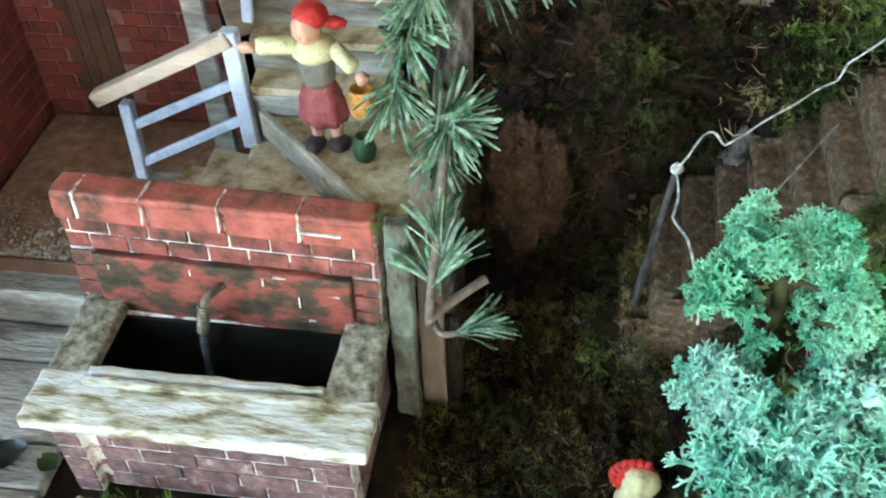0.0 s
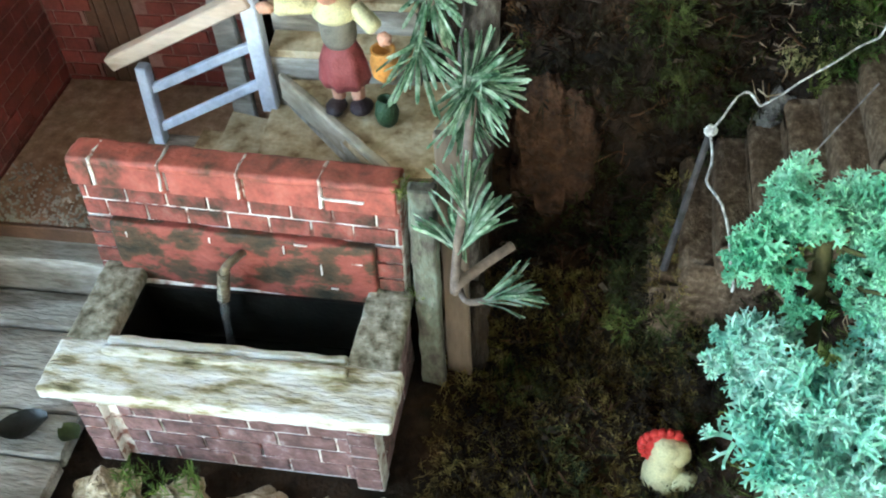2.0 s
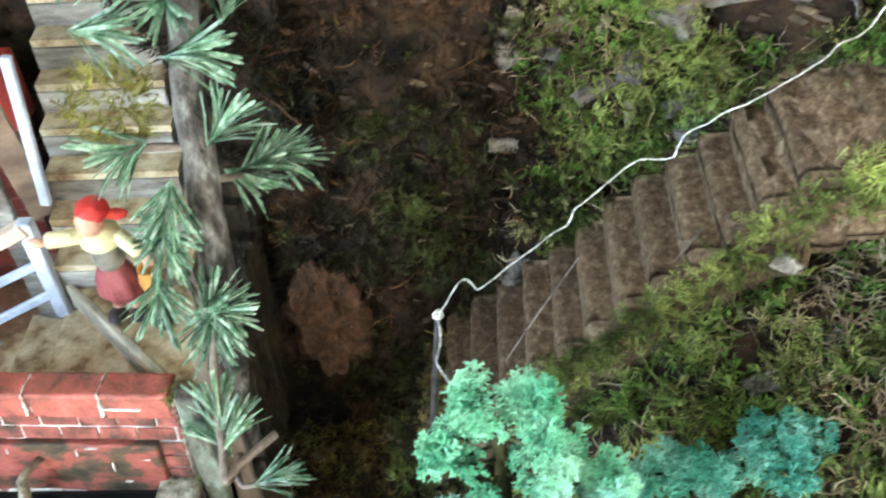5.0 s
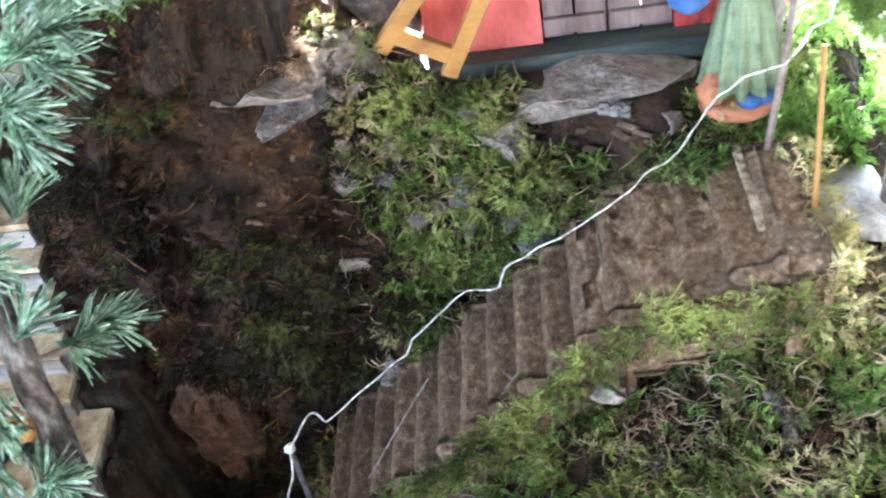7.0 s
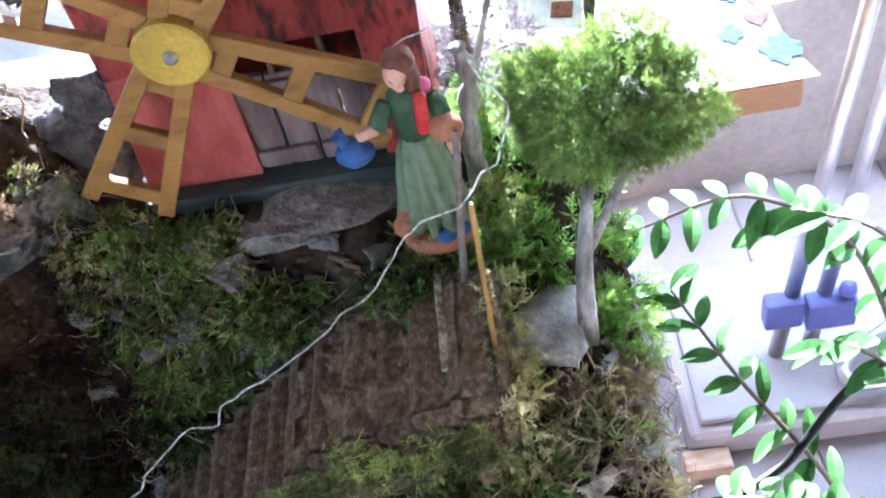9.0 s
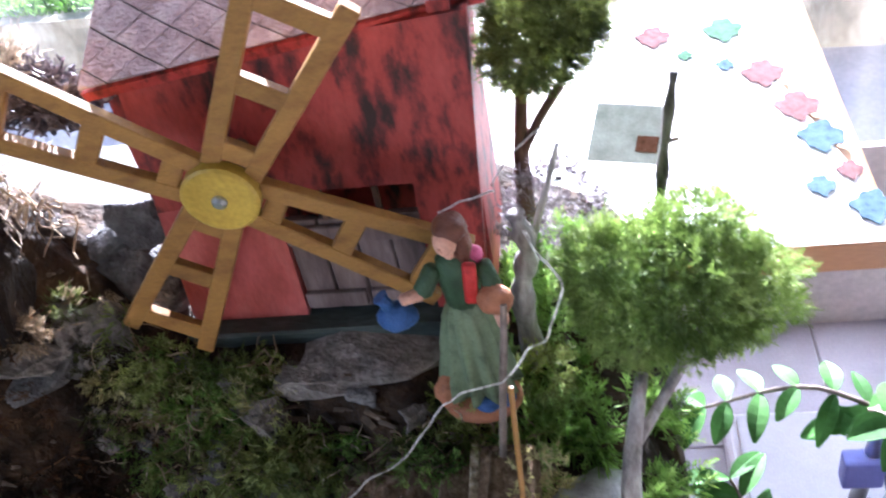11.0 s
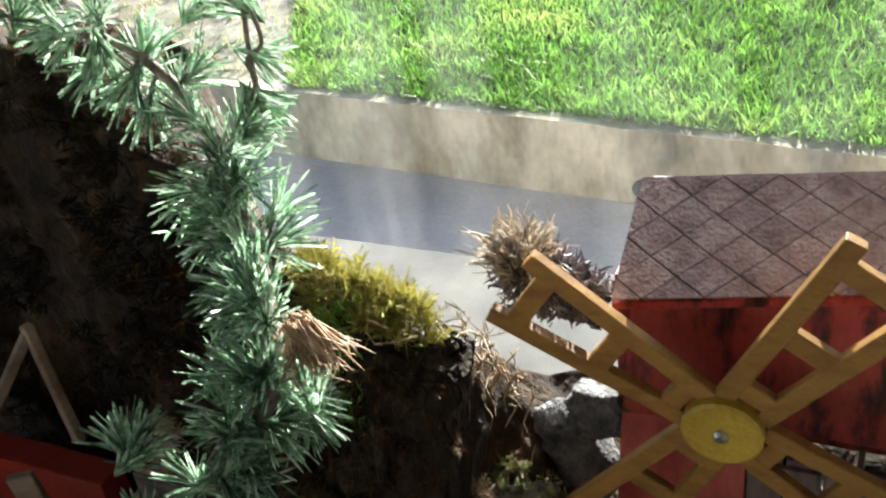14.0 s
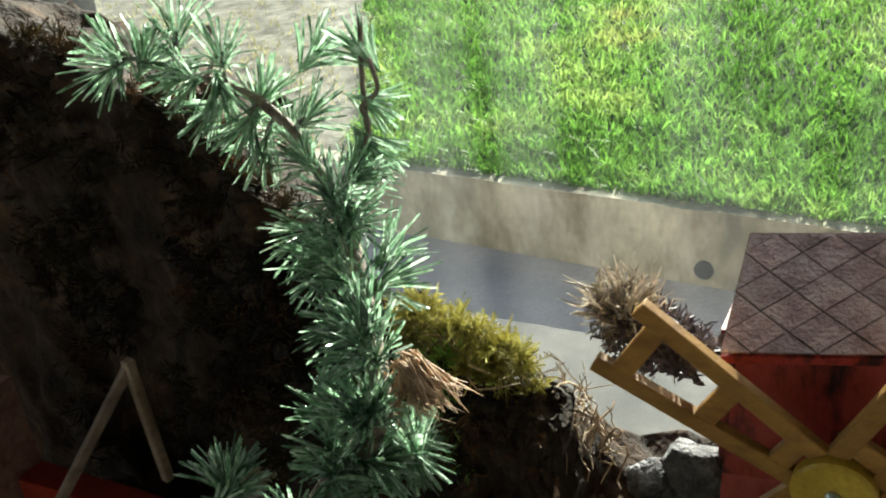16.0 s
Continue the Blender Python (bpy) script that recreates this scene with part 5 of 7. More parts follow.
moss_patch("moss", 90, (0.338, 0.41, 4.2 * V, 5.3 * V), M["dry_root"], "sunlit straw-coloured moss on the rocks beside the mill", (0.006, 0.014), 24, 0.12, 37)
moss_patch("moss", 700, (0.50, 0.66, 1.3 * V, 3.1 * V), M["moss_bright"], "bright green moss among the dry roots", (0.006, 0.012), 22, 0.0, 41)
moss_patch("moss", 7500, (0.176, 0.315, 0.9 * V, 2.75 * V), M["moss_litter"], "golden brown moss litter on the ravine floor", (0.004, 0.009), 30, -0.4, 53, 5)
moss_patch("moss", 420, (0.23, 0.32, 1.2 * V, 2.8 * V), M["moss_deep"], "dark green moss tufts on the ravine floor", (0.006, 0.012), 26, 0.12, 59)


def strands(name, n, region, material, label, size=(0.010, 0.024), r=0.0005, lift=0.004, freq=30, cut=-0.1):
    """Curly dry roots and stalks lying over the land."""
    g = Geo()
    made = 0
    while made < n:
        x, v = rnd(region[0], region[1]), rnd(region[2], region[3])
        p, nrm = land_normal(x, v)
        if bare_stone(p) or noise.noise(p * freq + Vector((40, 0, 0))) < cut:
            continue
        d, a, b = frame_of(nrm)
        w, L = rnd(0, 6.28), rnd(*size)
        h = a * math.cos(w) + b * math.sin(w)
        s = b * math.cos(w) - a * math.sin(w)
        k, ph = rnd(-0.9, 0.9), rnd(0, 6.28)
        base = p + nrm * rnd(0.001, lift)
        pts = [base + h * (L * t) + s * (L * k * t * t + 0.10 * L * math.sin(5 * t + ph)) + nrm * (L * 0.45 * math.sin(3 * t + ph) * rnd(0.4, 1)) for t in (0, 0.25, 0.5, 0.75, 1.0)]
        q = r * rnd(0.6, 1.6)
        g.tube(pts, [q, q, q * 0.9, q * 0.8, q * 0.4], 4, False)
        made += 1
    return solid(name, g, material, label, "dry stalks", "stuff")


strands("dry_roots", 1500, (0.48, 0.662, 1.3 * V, 3.0 * V), M["dry_root"], "tan curly dry roots on the bank", (0.006, 0.016), 0.00038, 0.008)
strands("dry_roots", 500, (0.36, 0.52, 1.3 * V, 2.9 * V), M["dry_root"], "tan curly dry roots among the moss", (0.006, 0.016), 0.0004, 0.005)
strands("dry_roots", 420, (0.33, 0.58, 3.2 * V, 5.0 * V), M["dry_root"], "dry stalks hanging below the mill", (0.006, 0.018), 0.0004, 0.007)
strands("dry_roots", 220, (0.20, 0.36, 1.5 * V, 4.6 * V), M["moss_rust"], "rusty dry stalks in the ravine", (0.008, 0.022), 0.0006, 0.006)
strands("dry_roots", 160, (0.26, 0.34, 5.0 * V, 5.5 * V), M["dry_root"], "wispy dry stalks along the ridge", (0.010, 0.024), 0.0005, 0.010)


strands("dry_roots", 520, (0.565, 0.664, 2.3 * V, 3.7 * V), M["dry_root"], "dry stalks over the stones at the head of the steps", (0.006, 0.016), 0.0004, 0.016)
moss_patch("moss", 420, (0.575, 0.66, 2.2 * V, 3.6 * V), M["straw"], "straw moss over the stones at the head of the steps", (0.008, 0.016), 26, -0.1, 47)


def bark_sheet(c, L, W, nrm, turn, seed):
    """A curled, cracked piece of bark."""
    d, a, b = frame_of(nrm)
    a, b = a * math.cos(turn) + b * math.sin(turn), b * math.cos(turn) - a * math.sin(turn)
    g = Geo()
    nu, nv = 9, 6
    for side in (0, 1):
        for j in range(nv + 1):
            for i in range(nu + 1):
                u, v = i / nu * 2 - 1, j / nv * 2 - 1
                e = 1 + 0.28 * noise.noise(Vector((u * 2.2 + seed, v * 2.2, 3.1)))
                h = W * (0.5 * (1 - v * v) + 0.3 * noise.noise(Vector((u * 1.8, v * 3, seed))) + 0.1 * noise.noise(Vector((u * 7, v * 7, seed)))) - side * W * 0.22
                g.v.append(tuple(Vector(c) + a * (L * u * e) + b * (W * v * e) + d * h))
    w, o = nu + 1, (nu + 1) * (nv + 1)
    for j in range(nv):
        for i in range(nu):
            q = (j * w + i, j * w + i + 1, (j + 1) * w + i + 1, (j + 1) * w + i)
            g.f += [q, tuple(o + k for k in reversed(q))]
    rim = [i for i in range(w)] + [j * w + nu for j in range(1, nv + 1)] + [nv * w + i for i in range(nu - 1, -1, -1)] + [j * w for j in range(nv - 1, 0, -1)]
    g.f += [(rim[k], o + rim[k], o + rim[(k + 1) % len(rim)], rim[(k + 1) % len(rim)]) for k in range(len(rim))]
    return g


for k in range(36):
    x, v = (rnd(0.34, 0.56), rnd(3.15, 4.9) * V) if k < 19 else (rnd(0.335, 0.40), rnd(3.9, 5.1) * V) if k > 29 else (rnd(0.56, 0.655), rnd(1.4, 3.6) * V)
    p, nrm = land_normal(x, v)
    L = rnd(0.005, 0.012)
    solid("bark_piece", bark_sheet(p + nrm * 0.002, L, L * rnd(0.4, 0.7), nrm + Vector((rnd(-0.4, 0.4), rnd(-0.3, 0.3), rnd(-0.2, 0.5))), rnd(0, 3.1), k * 1.7), M["bark_piece" if k % 3 else "rock"], "curled grey bark piece wedged in the moss", "bark", group="bark pieces", smooth=True)


def tuft_clump(g, c, r, n, size, up=0.2):
    for _ in range(n):
        d = Vector((random.gauss(0, 1), random.gauss(0, 1), random.gauss(0, 1))).normalized()
        p = Vector(c) + Vector((d.x * r[0], d.y * r[1], d.z * r[2])) * (0.55 + 0.45 * random.random() ** 0.5) * (1 + 0.25 * noise.noise(d * 2.3 + Vector(c) * 50))
        sprig(g, p, d + Vector((rnd(-0.7, 0.7), rnd(-0.7, 0.7), up + rnd(-0.5, 0.5))), rnd(*size), curl=rnd(-0.8, 0.8))


# dry grassy bush and yellow moss cushion
M["bush_dark"] = leafy("purple_grey_stalk", [(0.35, (0.05, 0.04, 0.048)), (0.5, (0.17, 0.14, 0.16)), (0.66, (0.42, 0.37, 0.39))], 90, 0.6, 0.3, 0.15)
M["dry_grey"] = leafy("dry_grey_stalk", [(0.35, (0.30, 0.25, 0.20)), (0.5, (0.55, 0.48, 0.40)), (0.66, (0.80, 0.74, 0.66))], 90, 0.6, 0.3, 0.4)
bush = thing("dry_bush", "dry purple-grey tangled bush with bleached tips on the ridge", "bush", at=(0.352, 0.295, 0.43))
for name, n, c, sq, mt, ln in (("stalk_tangle", 640, (0.364, 0.295, 0.452), (0.028, 0.015, 0.015), "bush_dark", (0.004, 0.010)), ("bleached_tangle", 300, (0.350, 0.297, 0.464), (0.015, 0.012, 0.013), "dry_grey", (0.006, 0.016)), ("seed_clump", 170, (0.376, 0.296, 0.447), (0.024, 0.014, 0.014), "bush_dark", (0.003, 0.006))):
    g = Geo()
    for _ in range(n):
        d = Vector((random.gauss(0, 1), random.gauss(0, 1), random.gauss(0.35, 1))).normalized()
        p = Vector(c) + Vector((d.x * sq[0], d.y * sq[1], d.z * sq[2])) * rnd(0.2, 1)
        e = p + (d + Vector((rnd(-0.6, 0.6), rnd(-0.3, 0.3), rnd(-0.1, 0.6)))) * rnd(*ln)
        w = 0.0016 if name == "seed_clump" else 0.0006
        g.tube([p, p.lerp(e, 0.35) + Vector((rnd(-1, 1), rnd(-1, 1), rnd(-1, 1))) * 0.0040, p.lerp(e, 0.7) + Vector((rnd(-1, 1), rnd(-1, 1), rnd(-1, 1))) * 0.002, e], [w, w * 1.1, w * 0.9, w * 0.4], 4, False)
    part(name, g, M[mt], bush)
g = Geo()
tuft_clump(g, (0.164, 0.128, 0.316), (0.016, 0.016, 0.016), 160, (0.006, 0.012))
solid("moss_cushion", g, M["moss_yellow"] if "moss_yellow" in M else M["moss_bright"], "yellow-green moss cushion caught on the pine branch", "moss")


def needles(g, p, d, L, n, spread=0.75, wide=1.0):
    """A brush of stiff pine needles that bend outward."""
    d, a, b = frame_of(d)
    for _ in range(n):
        w, t = rnd(0, 6.28), spread * math.sqrt(random.random())
        e = (d + (a * math.cos(w) + b * math.sin(w)) * t * 1.25).normalized()
        ln = L * rnd(0.8, 1.1)
        s = p - d * rnd(0, 0.012)
        bend = (e - d) * ln * 0.16 + Vector((0, 0, -0.1 * ln))
        m = s + e * ln * 0.55 - bend * 0.25
        q = s + e * ln + bend * 0.1
        k2 = s.lerp(q, 0.93) + (m - s.lerp(q, 0.55)) * 0.2
        sd = e.cross(d + Vector((rnd(-0.6, 0.6), rnd(-0.6, 0.6), rnd(-0.6, 0.6))))
        sd = sd.normalized() if sd.length > 1e-5 else a
        up = sd.cross(e) * 0.0005
        vs = []
        for c, hw in ((s, 0.0004 * wide), (m, 0.00102 * wide), (k2, 0.0009 * wide), (q, 0.0003 * wide)):
            vs += [tuple(c - sd * hw), tuple(c + up), tuple(c + sd * hw)]
        g.add(vs, [(3 * r + o, 3 * r + o + 1, 3 * r + o + 4, 3 * r + o + 3) for r in range(3) for o in (0, 1)])


PINE_LOW = [(0.202, 0.078, 0.232, 1.03, -0.05, 0.18), (0.202, 0.078, 0.230, -0.2, -0.67, -0.64), (0.202, 0.079, 0.233, 0.51, 0.72, 0.63), (0.180, 0.075, 0.246, 0.16, -1.04, -0.37), (0.182, 0.093, 0.261, 0.17, -1.05, -0.09), (0.184, 0.095, 0.266, 0.5, -0.5, 0.6), (0.195, 0.086, 0.210, 0.1, -0.6, -0.8)]
PINE_SIDE = [(0.252, 0.187, 0.458, -0.85, -0.35, 0.53), (0.250, 0.186, 0.455, 0.1, -0.3, 0.9), (0.248, 0.185, 0.432, 0.52, -0.27, -0.74), (0.270, 0.202, 0.430, 0.93, 0.2, -0.42), (0.271, 0.203, 0.433, 0.25, 0.4, 0.36), (0.196, 0.166, 0.419, -0.08, 0.56, 0.82), (0.197, 0.164, 0.415, 0.65, 0.86, 0.68), (0.194, 0.166, 0.417, -0.8, 0.26, 0.95), (0.200, 0.153, 0.375, -0.35, 0.45, 0.87), (0.220, 0.152, 0.353, 0.2, 0.67, 0.77)]
PINE_FANS = [(0.199, 0.055, 0.190, -0.24, 0.67, 0.72), (0.193, 0.060, 0.157, -0.58, 0.61, 0.73), (0.201, 0.057, 0.167, 0.5, 0.79, 0.70), (0.213, 0.060, 0.123, 0.97, 0.33, 0.15)]
PINE_MID = [(0.210, 0.113, 0.350, 0.95, 0.3, 0.0), (0.2145, 0.135, 0.266, 0.85, -0.15, -0.35), (0.230, 0.150, 0.266, 0.95, 0.1, -0.2), (0.222, 0.143, 0.270, 0.9, 0.3, 0.25), (0.217, 0.114, 0.312, 0.6, 0.55, 0.5), (0.170, 0.124, 0.354, 0.9, 0.2, -0.3), (0.191, 0.093, 0.285, -0.1, -0.65, -0.75), (0.173, 0.106, 0.305, -0.8, -0.55, -0.1), (0.200, 0.130, 0.365, 0.1, -0.7, 0.4), (0.190, 0.115, 0.385, -0.6, -0.5, 0.4)]
PINE_TOP = [(0.219, 0.304, 0.586, -0.65, -0.1, 0.75), (0.221, 0.297, 0.565, 0.9, 0.25, -0.35), (0.228, 0.281, 0.548, 0.6, -0.1, -0.8), (0.169, 0.281, 0.567, 0.25, 0.45, 0.85), (0.190, 0.301, 0.585, 0.55, 0.5, 0.65), (0.290, 0.189, 0.448, -0.4, 0.5, 0.75), (0.277, 0.166, 0.446, -0.9, -0.2, 0.3), (0.288, 0.187, 0.447, 0.6, -0.3, -0.7), (0.158, 0.266, 0.578, 0.3, -0.2, -0.9), (0.136, 0.267, 0.588, -0.55, -0.65, -0.4), (0.113, 0.264, 0.593, 0.2, 0.5, 0.85), (0.094, 0.263, 0.595, -0.7, -0.4, 0.6)]


def pine():
    t = thing("pine_branch", "blue-green five-needle pine branch standing as a tree", "pine", at=(0.196, 0.085, 0.02))
    trunk = curve_pts([(0.184, 0.104, 0.015), (0.187, 0.101, 0.11), (0.198, 0.097, 0.20), (0.202, 0.117, 0.298), (0.206, 0.145, 0.36), (0.246, 0.166, 0.42), (0.276, 0.186, 0.466), (0.252, 0.222, 0.490), (0.226, 0.254, 0.520), (0.202, 0.267, 0.549), (0.174, 0.273, 0.571), (0.145, 0.271, 0.582), (0.094, 0.265, 0.597)], 6)
    n = len(trunk)
    rad = [0.0092 * (1 - i / n) ** 1.25 + 0.0014 for i in range(n)]
    wob = [p + Vector((noise.noise(p * 60), noise.noise(p * 60 + Vector((3, 0, 0))), 0)) * 0.002 for p in trunk]
    rad = [r * (1 + 0.18 * noise.noise(trunk[i] * 90)) for i, r in enumerate(rad)]
    cut = int(n * 0.40)
    part("trunk", Geo().tube(wob[:cut + 1], rad[:cut + 1], 12), M["old_trunk"], t, "dark grey bark spotted with lichen", smooth=True)
    # same trunk carried on in a lighter tone, as if sunlit
    part("upper_stem", Geo().tube(wob[cut:], rad[cut:], 10), M["sunlit_bark"], t, "upper stem with sunlight in its pale colour", smooth=True)

    def twigs(pts, r, name="twig"):
        return part(name, Geo().tube(curve_pts(pts, 5), r, 6), M["twig"], t, smooth=True)
    twigs([(0.187, 0.101, 0.105), (0.191, 0.070, 0.118), (0.194, 0.047, 0.140), (0.195, 0.056, 0.160), (0.199, 0.055, 0.188), (0.200, 0.068, 0.212), (0.202, 0.079, 0.232)], 0.0022)
    twigs([(0.194, 0.045, 0.143), (0.205, 0.060, 0.143), (0.217, 0.073, 0.144)], 0.0026, "stub")
    twigs([(0.191, 0.070, 0.118), (0.198, 0.057, 0.120), (0.213, 0.061, 0.122)], 0.0017)
    twigs([(0.198, 0.097, 0.200), (0.190, 0.090, 0.235), (0.182, 0.092, 0.262)], 0.002)
    twigs([(0.210, 0.128, 0.272), (0.216, 0.137, 0.267), (0.229, 0.150, 0.266)], 0.0018)
    twigs([(0.219, 0.306, 0.605), (0.221, 0.297, 0.580), (0.224, 0.290, 0.560), (0.226, 0.284, 0.545), (0.222, 0.262, 0.525)], 0.0014)
    twigs([(0.202, 0.112, 0.288), (0.206, 0.120, 0.278), (0.210, 0.128, 0.272)], 0.002)
    twigs([(0.203, 0.117, 0.298), (0.185, 0.112, 0.303), (0.172, 0.106, 0.305)], 0.002)
    for x, y, z, dx, dy, dz in PINE_SIDE:
        g = Geo()
        needles(g, Vector((x, y, z)), Vector((dx, dy, dz)), 0.026, 40, 0.85)
        part("needle_tuft", g, M["needle"], t)
    for x, y, z, dx, dy, dz in PINE_FANS:
        g = Geo()
        needles(g, Vector((x, y, z)), Vector((dx, dy, dz)), 0.0245, 27, 0.65)
        part("needle_tuft", g, M["needle"], t)
    for k, lst in enumerate((PINE_LOW, PINE_MID, PINE_TOP)):
        for x, y, z, dx, dy, dz in lst:
            g = Geo()
            p, d = Vector((x, y, z)), Vector((dx, dy, dz))
            needles(g, p, d, 0.0255, 36, 0.85)
            part("needle_tuft", g, M["needle"], t)
    # tufts all along the upper stem, turned outward and towards the light
    i0 = int(n * 0.36)
    for i in range(i0, n - 2):
        if trunk[i].z > 0.53 and i % 2:
            continue
        for rep in range(2 if trunk[i].z < 0.535 and i % 2 else 1):
            a = rnd(0, 6.28)
            d, u, v = frame_of(trunk[i + 1] - trunk[i])
            o = (u * math.cos(a) + v * math.sin(a)) * 1.0 + d * rnd(-0.1, 0.7) + (Vector((0.45, -0.55, 0.5)) if trunk[i].z < 0.53 else Vector((0.25, -0.2, 0.35)))
            g = Geo()
            tip = trunk[i] + o.normalized() * (rnd(0.006, 0.022) if trunk[i].z < 0.53 else rnd(0.010, 0.026))
            if trunk[i].z >= 0.53:
                part("twig", Geo().tube([trunk[i], trunk[i].lerp(tip, 0.5) + Vector((0, 0, 0.002)), tip], [0.0013, 0.0011, 0.0009], 6), M["bark"], t, smooth=True)
            if (tip - Vector((0.297, 0.196, 0.478))).length < 0.024:
                continue
            needles(g, tip, o, rnd(0.024, 0.030), 40, 0.85, 0.72)
            part("needle_tuft", g, M["needle"], t)
    twigs([(0.222, 0.262, 0.525), (0.229, 0.283, 0.555), (0.225, 0.286, 0.566), (0.233, 0.290, 0.574), (0.228, 0.294, 0.588)], 0.0013)
    twigs([(0.145, 0.271, 0.582), (0.151, 0.278, 0.597), (0.145, 0.281, 0.606)], 0.0013)
    g = Geo()
    for k in range(150):
        a = rnd(-0.75, 0.95)
        L = rnd(0.014, 0.030)
        p = Vector((0.289 + rnd(-0.006, 0.006), 0.194 + rnd(-0.006, 0.006), 0.490 + rnd(-0.008, 0.004)))
        d = Vector((math.sin(a) + 0.25, rnd(-0.5, 0.5), -math.cos(a))).normalized()
        k2 = Vector((rnd(-1, 1), rnd(-1, 1), rnd(-0.6, 0.3))) * 0.22 * L
        g.tube([p, p + d * L * 0.35 + k2 * 0.5, p + d * L * 0.7 + k2, p + d * L + k2 * rnd(-0.5, 1.6)], [0.0004, 0.00048, 0.0004, 0.00015], 4, False)
    part("dry_needle_tuft", g, M["dry_needle"], t, "drooping fan of dry tan needles")


pine()


# ---- lichen trees ----
def antler(g, p, d, L, r, depth):
    """A forked lichen branchlet with pointed tips."""
    d, a, b = frame_of(d)
    q = p + d * L + (a * rnd(-1, 1) + b * rnd(-1, 1)) * L * 0.25
    g.tube([p, q], [r, r * (0.82 if depth else 0.35)], 3, False)
    if depth == 0:
        return
    k = 3 if random.random() < 0.3 else 2
    w0 = rnd(0, 6.28)
    for i in range(k):
        w = w0 + 6.283 * i / k + rnd(-0.5, 0.5)
        antler(g, q, d + (a * math.cos(w) + b * math.sin(w)) * rnd(0.5, 1.25), L * rnd(0.6, 0.92), r * 0.82, depth - 1)


def lichen_tree(label, trunk, clumps, material, heart, dense=1.0, r=0.0009, depth=4, reach=0.32):
    """An open coral-like crown of forked strands, lobe by lobe, on a bent trunk."""
    t = thing("lichen_tree", label, "model tree", group="lichen trees", at=trunk[0])
    line = curve_pts(trunk, 6)
    part("trunk", Geo().tube(line, [0.0052 - 0.0024 * i / len(line) for i in range(len(line))], 8), M["olive_bark"], t, smooth=True)
    g, inner = Geo(), Geo()
    for c, rr in clumps:
        c = Vector(c)
        lobes = [(c, rr * 0.62)]
        for _ in range(5):
            d = Vector((random.gauss(0, 1), random.gauss(0, 1), random.gauss(0.2, 0.8))).normalized()
            lobes.append((c + d * rr * 0.62, rr * rnd(0.34, 0.52)))
        near = min(line, key=lambda p: (p - c).length)
        inner.tube([near, near.lerp(c, 0.6) + Vector((0, 0, -0.002)), c], [0.0012, 0.0010, 0.0008], 5, False)
        for lc, lr in lobes:
            for _ in range(int(dense * 13 * (lr / 0.008) ** 1.5)):
                d = Vector((random.gauss(0, 1), random.gauss(0, 1), random.gauss(0.25, 1))).normalized()
                antler(g, lc + d * lr * 0.12, d, lr * reach * rnd(0.8, 1.2), r * rnd(0.8, 1.2), depth)
    part("branchwork", inner, M[heart], t, "dark inner twigs")
    part("crown", g, material, t)
    return t


lichen_tree("light green lichen tree on an olive trunk", [(0.338, -0.004, 0.03), (0.3375, 0.000, 0.12), (0.336, 0.006, 0.185), (0.334, 0.016, 0.222)], [((0.322, 0.027, 0.228), 0.016), ((0.341, 0.026, 0.228), 0.017), ((0.352, 0.019, 0.227), 0.017), ((0.354, 0.006, 0.222), 0.015), ((0.316, 0.012, 0.220), 0.016), ((0.307, 0.006, 0.212), 0.011), ((0.327, 0.012, 0.230), 0.013), ((0.322, 0.004, 0.212), 0.010), ((0.357, -0.003, 0.212), 0.013), ((0.348, 0.014, 0.208), 0.013), ((0.364, 0.012, 0.208), 0.013), ((0.350, -0.002, 0.203), 0.011), ((0.327, -0.004, 0.202), 0.009), ((0.382, 0.010, 0.192), 0.015)], M["lichen_green"], "olive_bark", 0.85, 0.00095, 4, 0.33)
lichen_tree("pale turquoise lichen tree before the steps", [(0.345, -0.03, 0.01), (0.345, -0.028, 0.10), (0.344, -0.030, 0.165)], [((0.314, -0.010, 0.188), 0.015), ((0.308, -0.020, 0.185), 0.014), ((0.324, -0.025, 0.193), 0.017), ((0.344, -0.020, 0.192), 0.012), ((0.354, -0.010, 0.197), 0.012), ((0.318, -0.038, 0.180), 0.019), ((0.337, -0.041, 0.186), 0.019), ((0.358, -0.022, 0.190), 0.016), ((0.376, -0.004, 0.190), 0.016), ((0.358, -0.042, 0.180), 0.019), ((0.378, -0.029, 0.180), 0.019), ((0.329, -0.055, 0.175), 0.018), ((0.349, -0.056, 0.170), 0.018), ((0.373, -0.050, 0.170), 0.019)], M["lichen"], "olive_bark", 1.0, 0.0011, 3, 0.44)
lichen_tree("deep teal lichen tree on the bank", [(0.440, 0.045, 0.11), (0.439, 0.044, 0.135), (0.438, 0.042, 0.160)], [((0.475, 0.047, 0.168), 0.018), ((0.462, 0.048, 0.170), 0.016), ((0.468, 0.030, 0.162), 0.018), ((0.448, 0.036, 0.162), 0.017), ((0.432, 0.030, 0.160), 0.018), ((0.418, 0.034, 0.166), 0.016), ((0.402, 0.024, 0.168), 0.018), ((0.388, 0.018, 0.178), 0.016)], M["lichen_deep"], "olive_bark", 0.8)


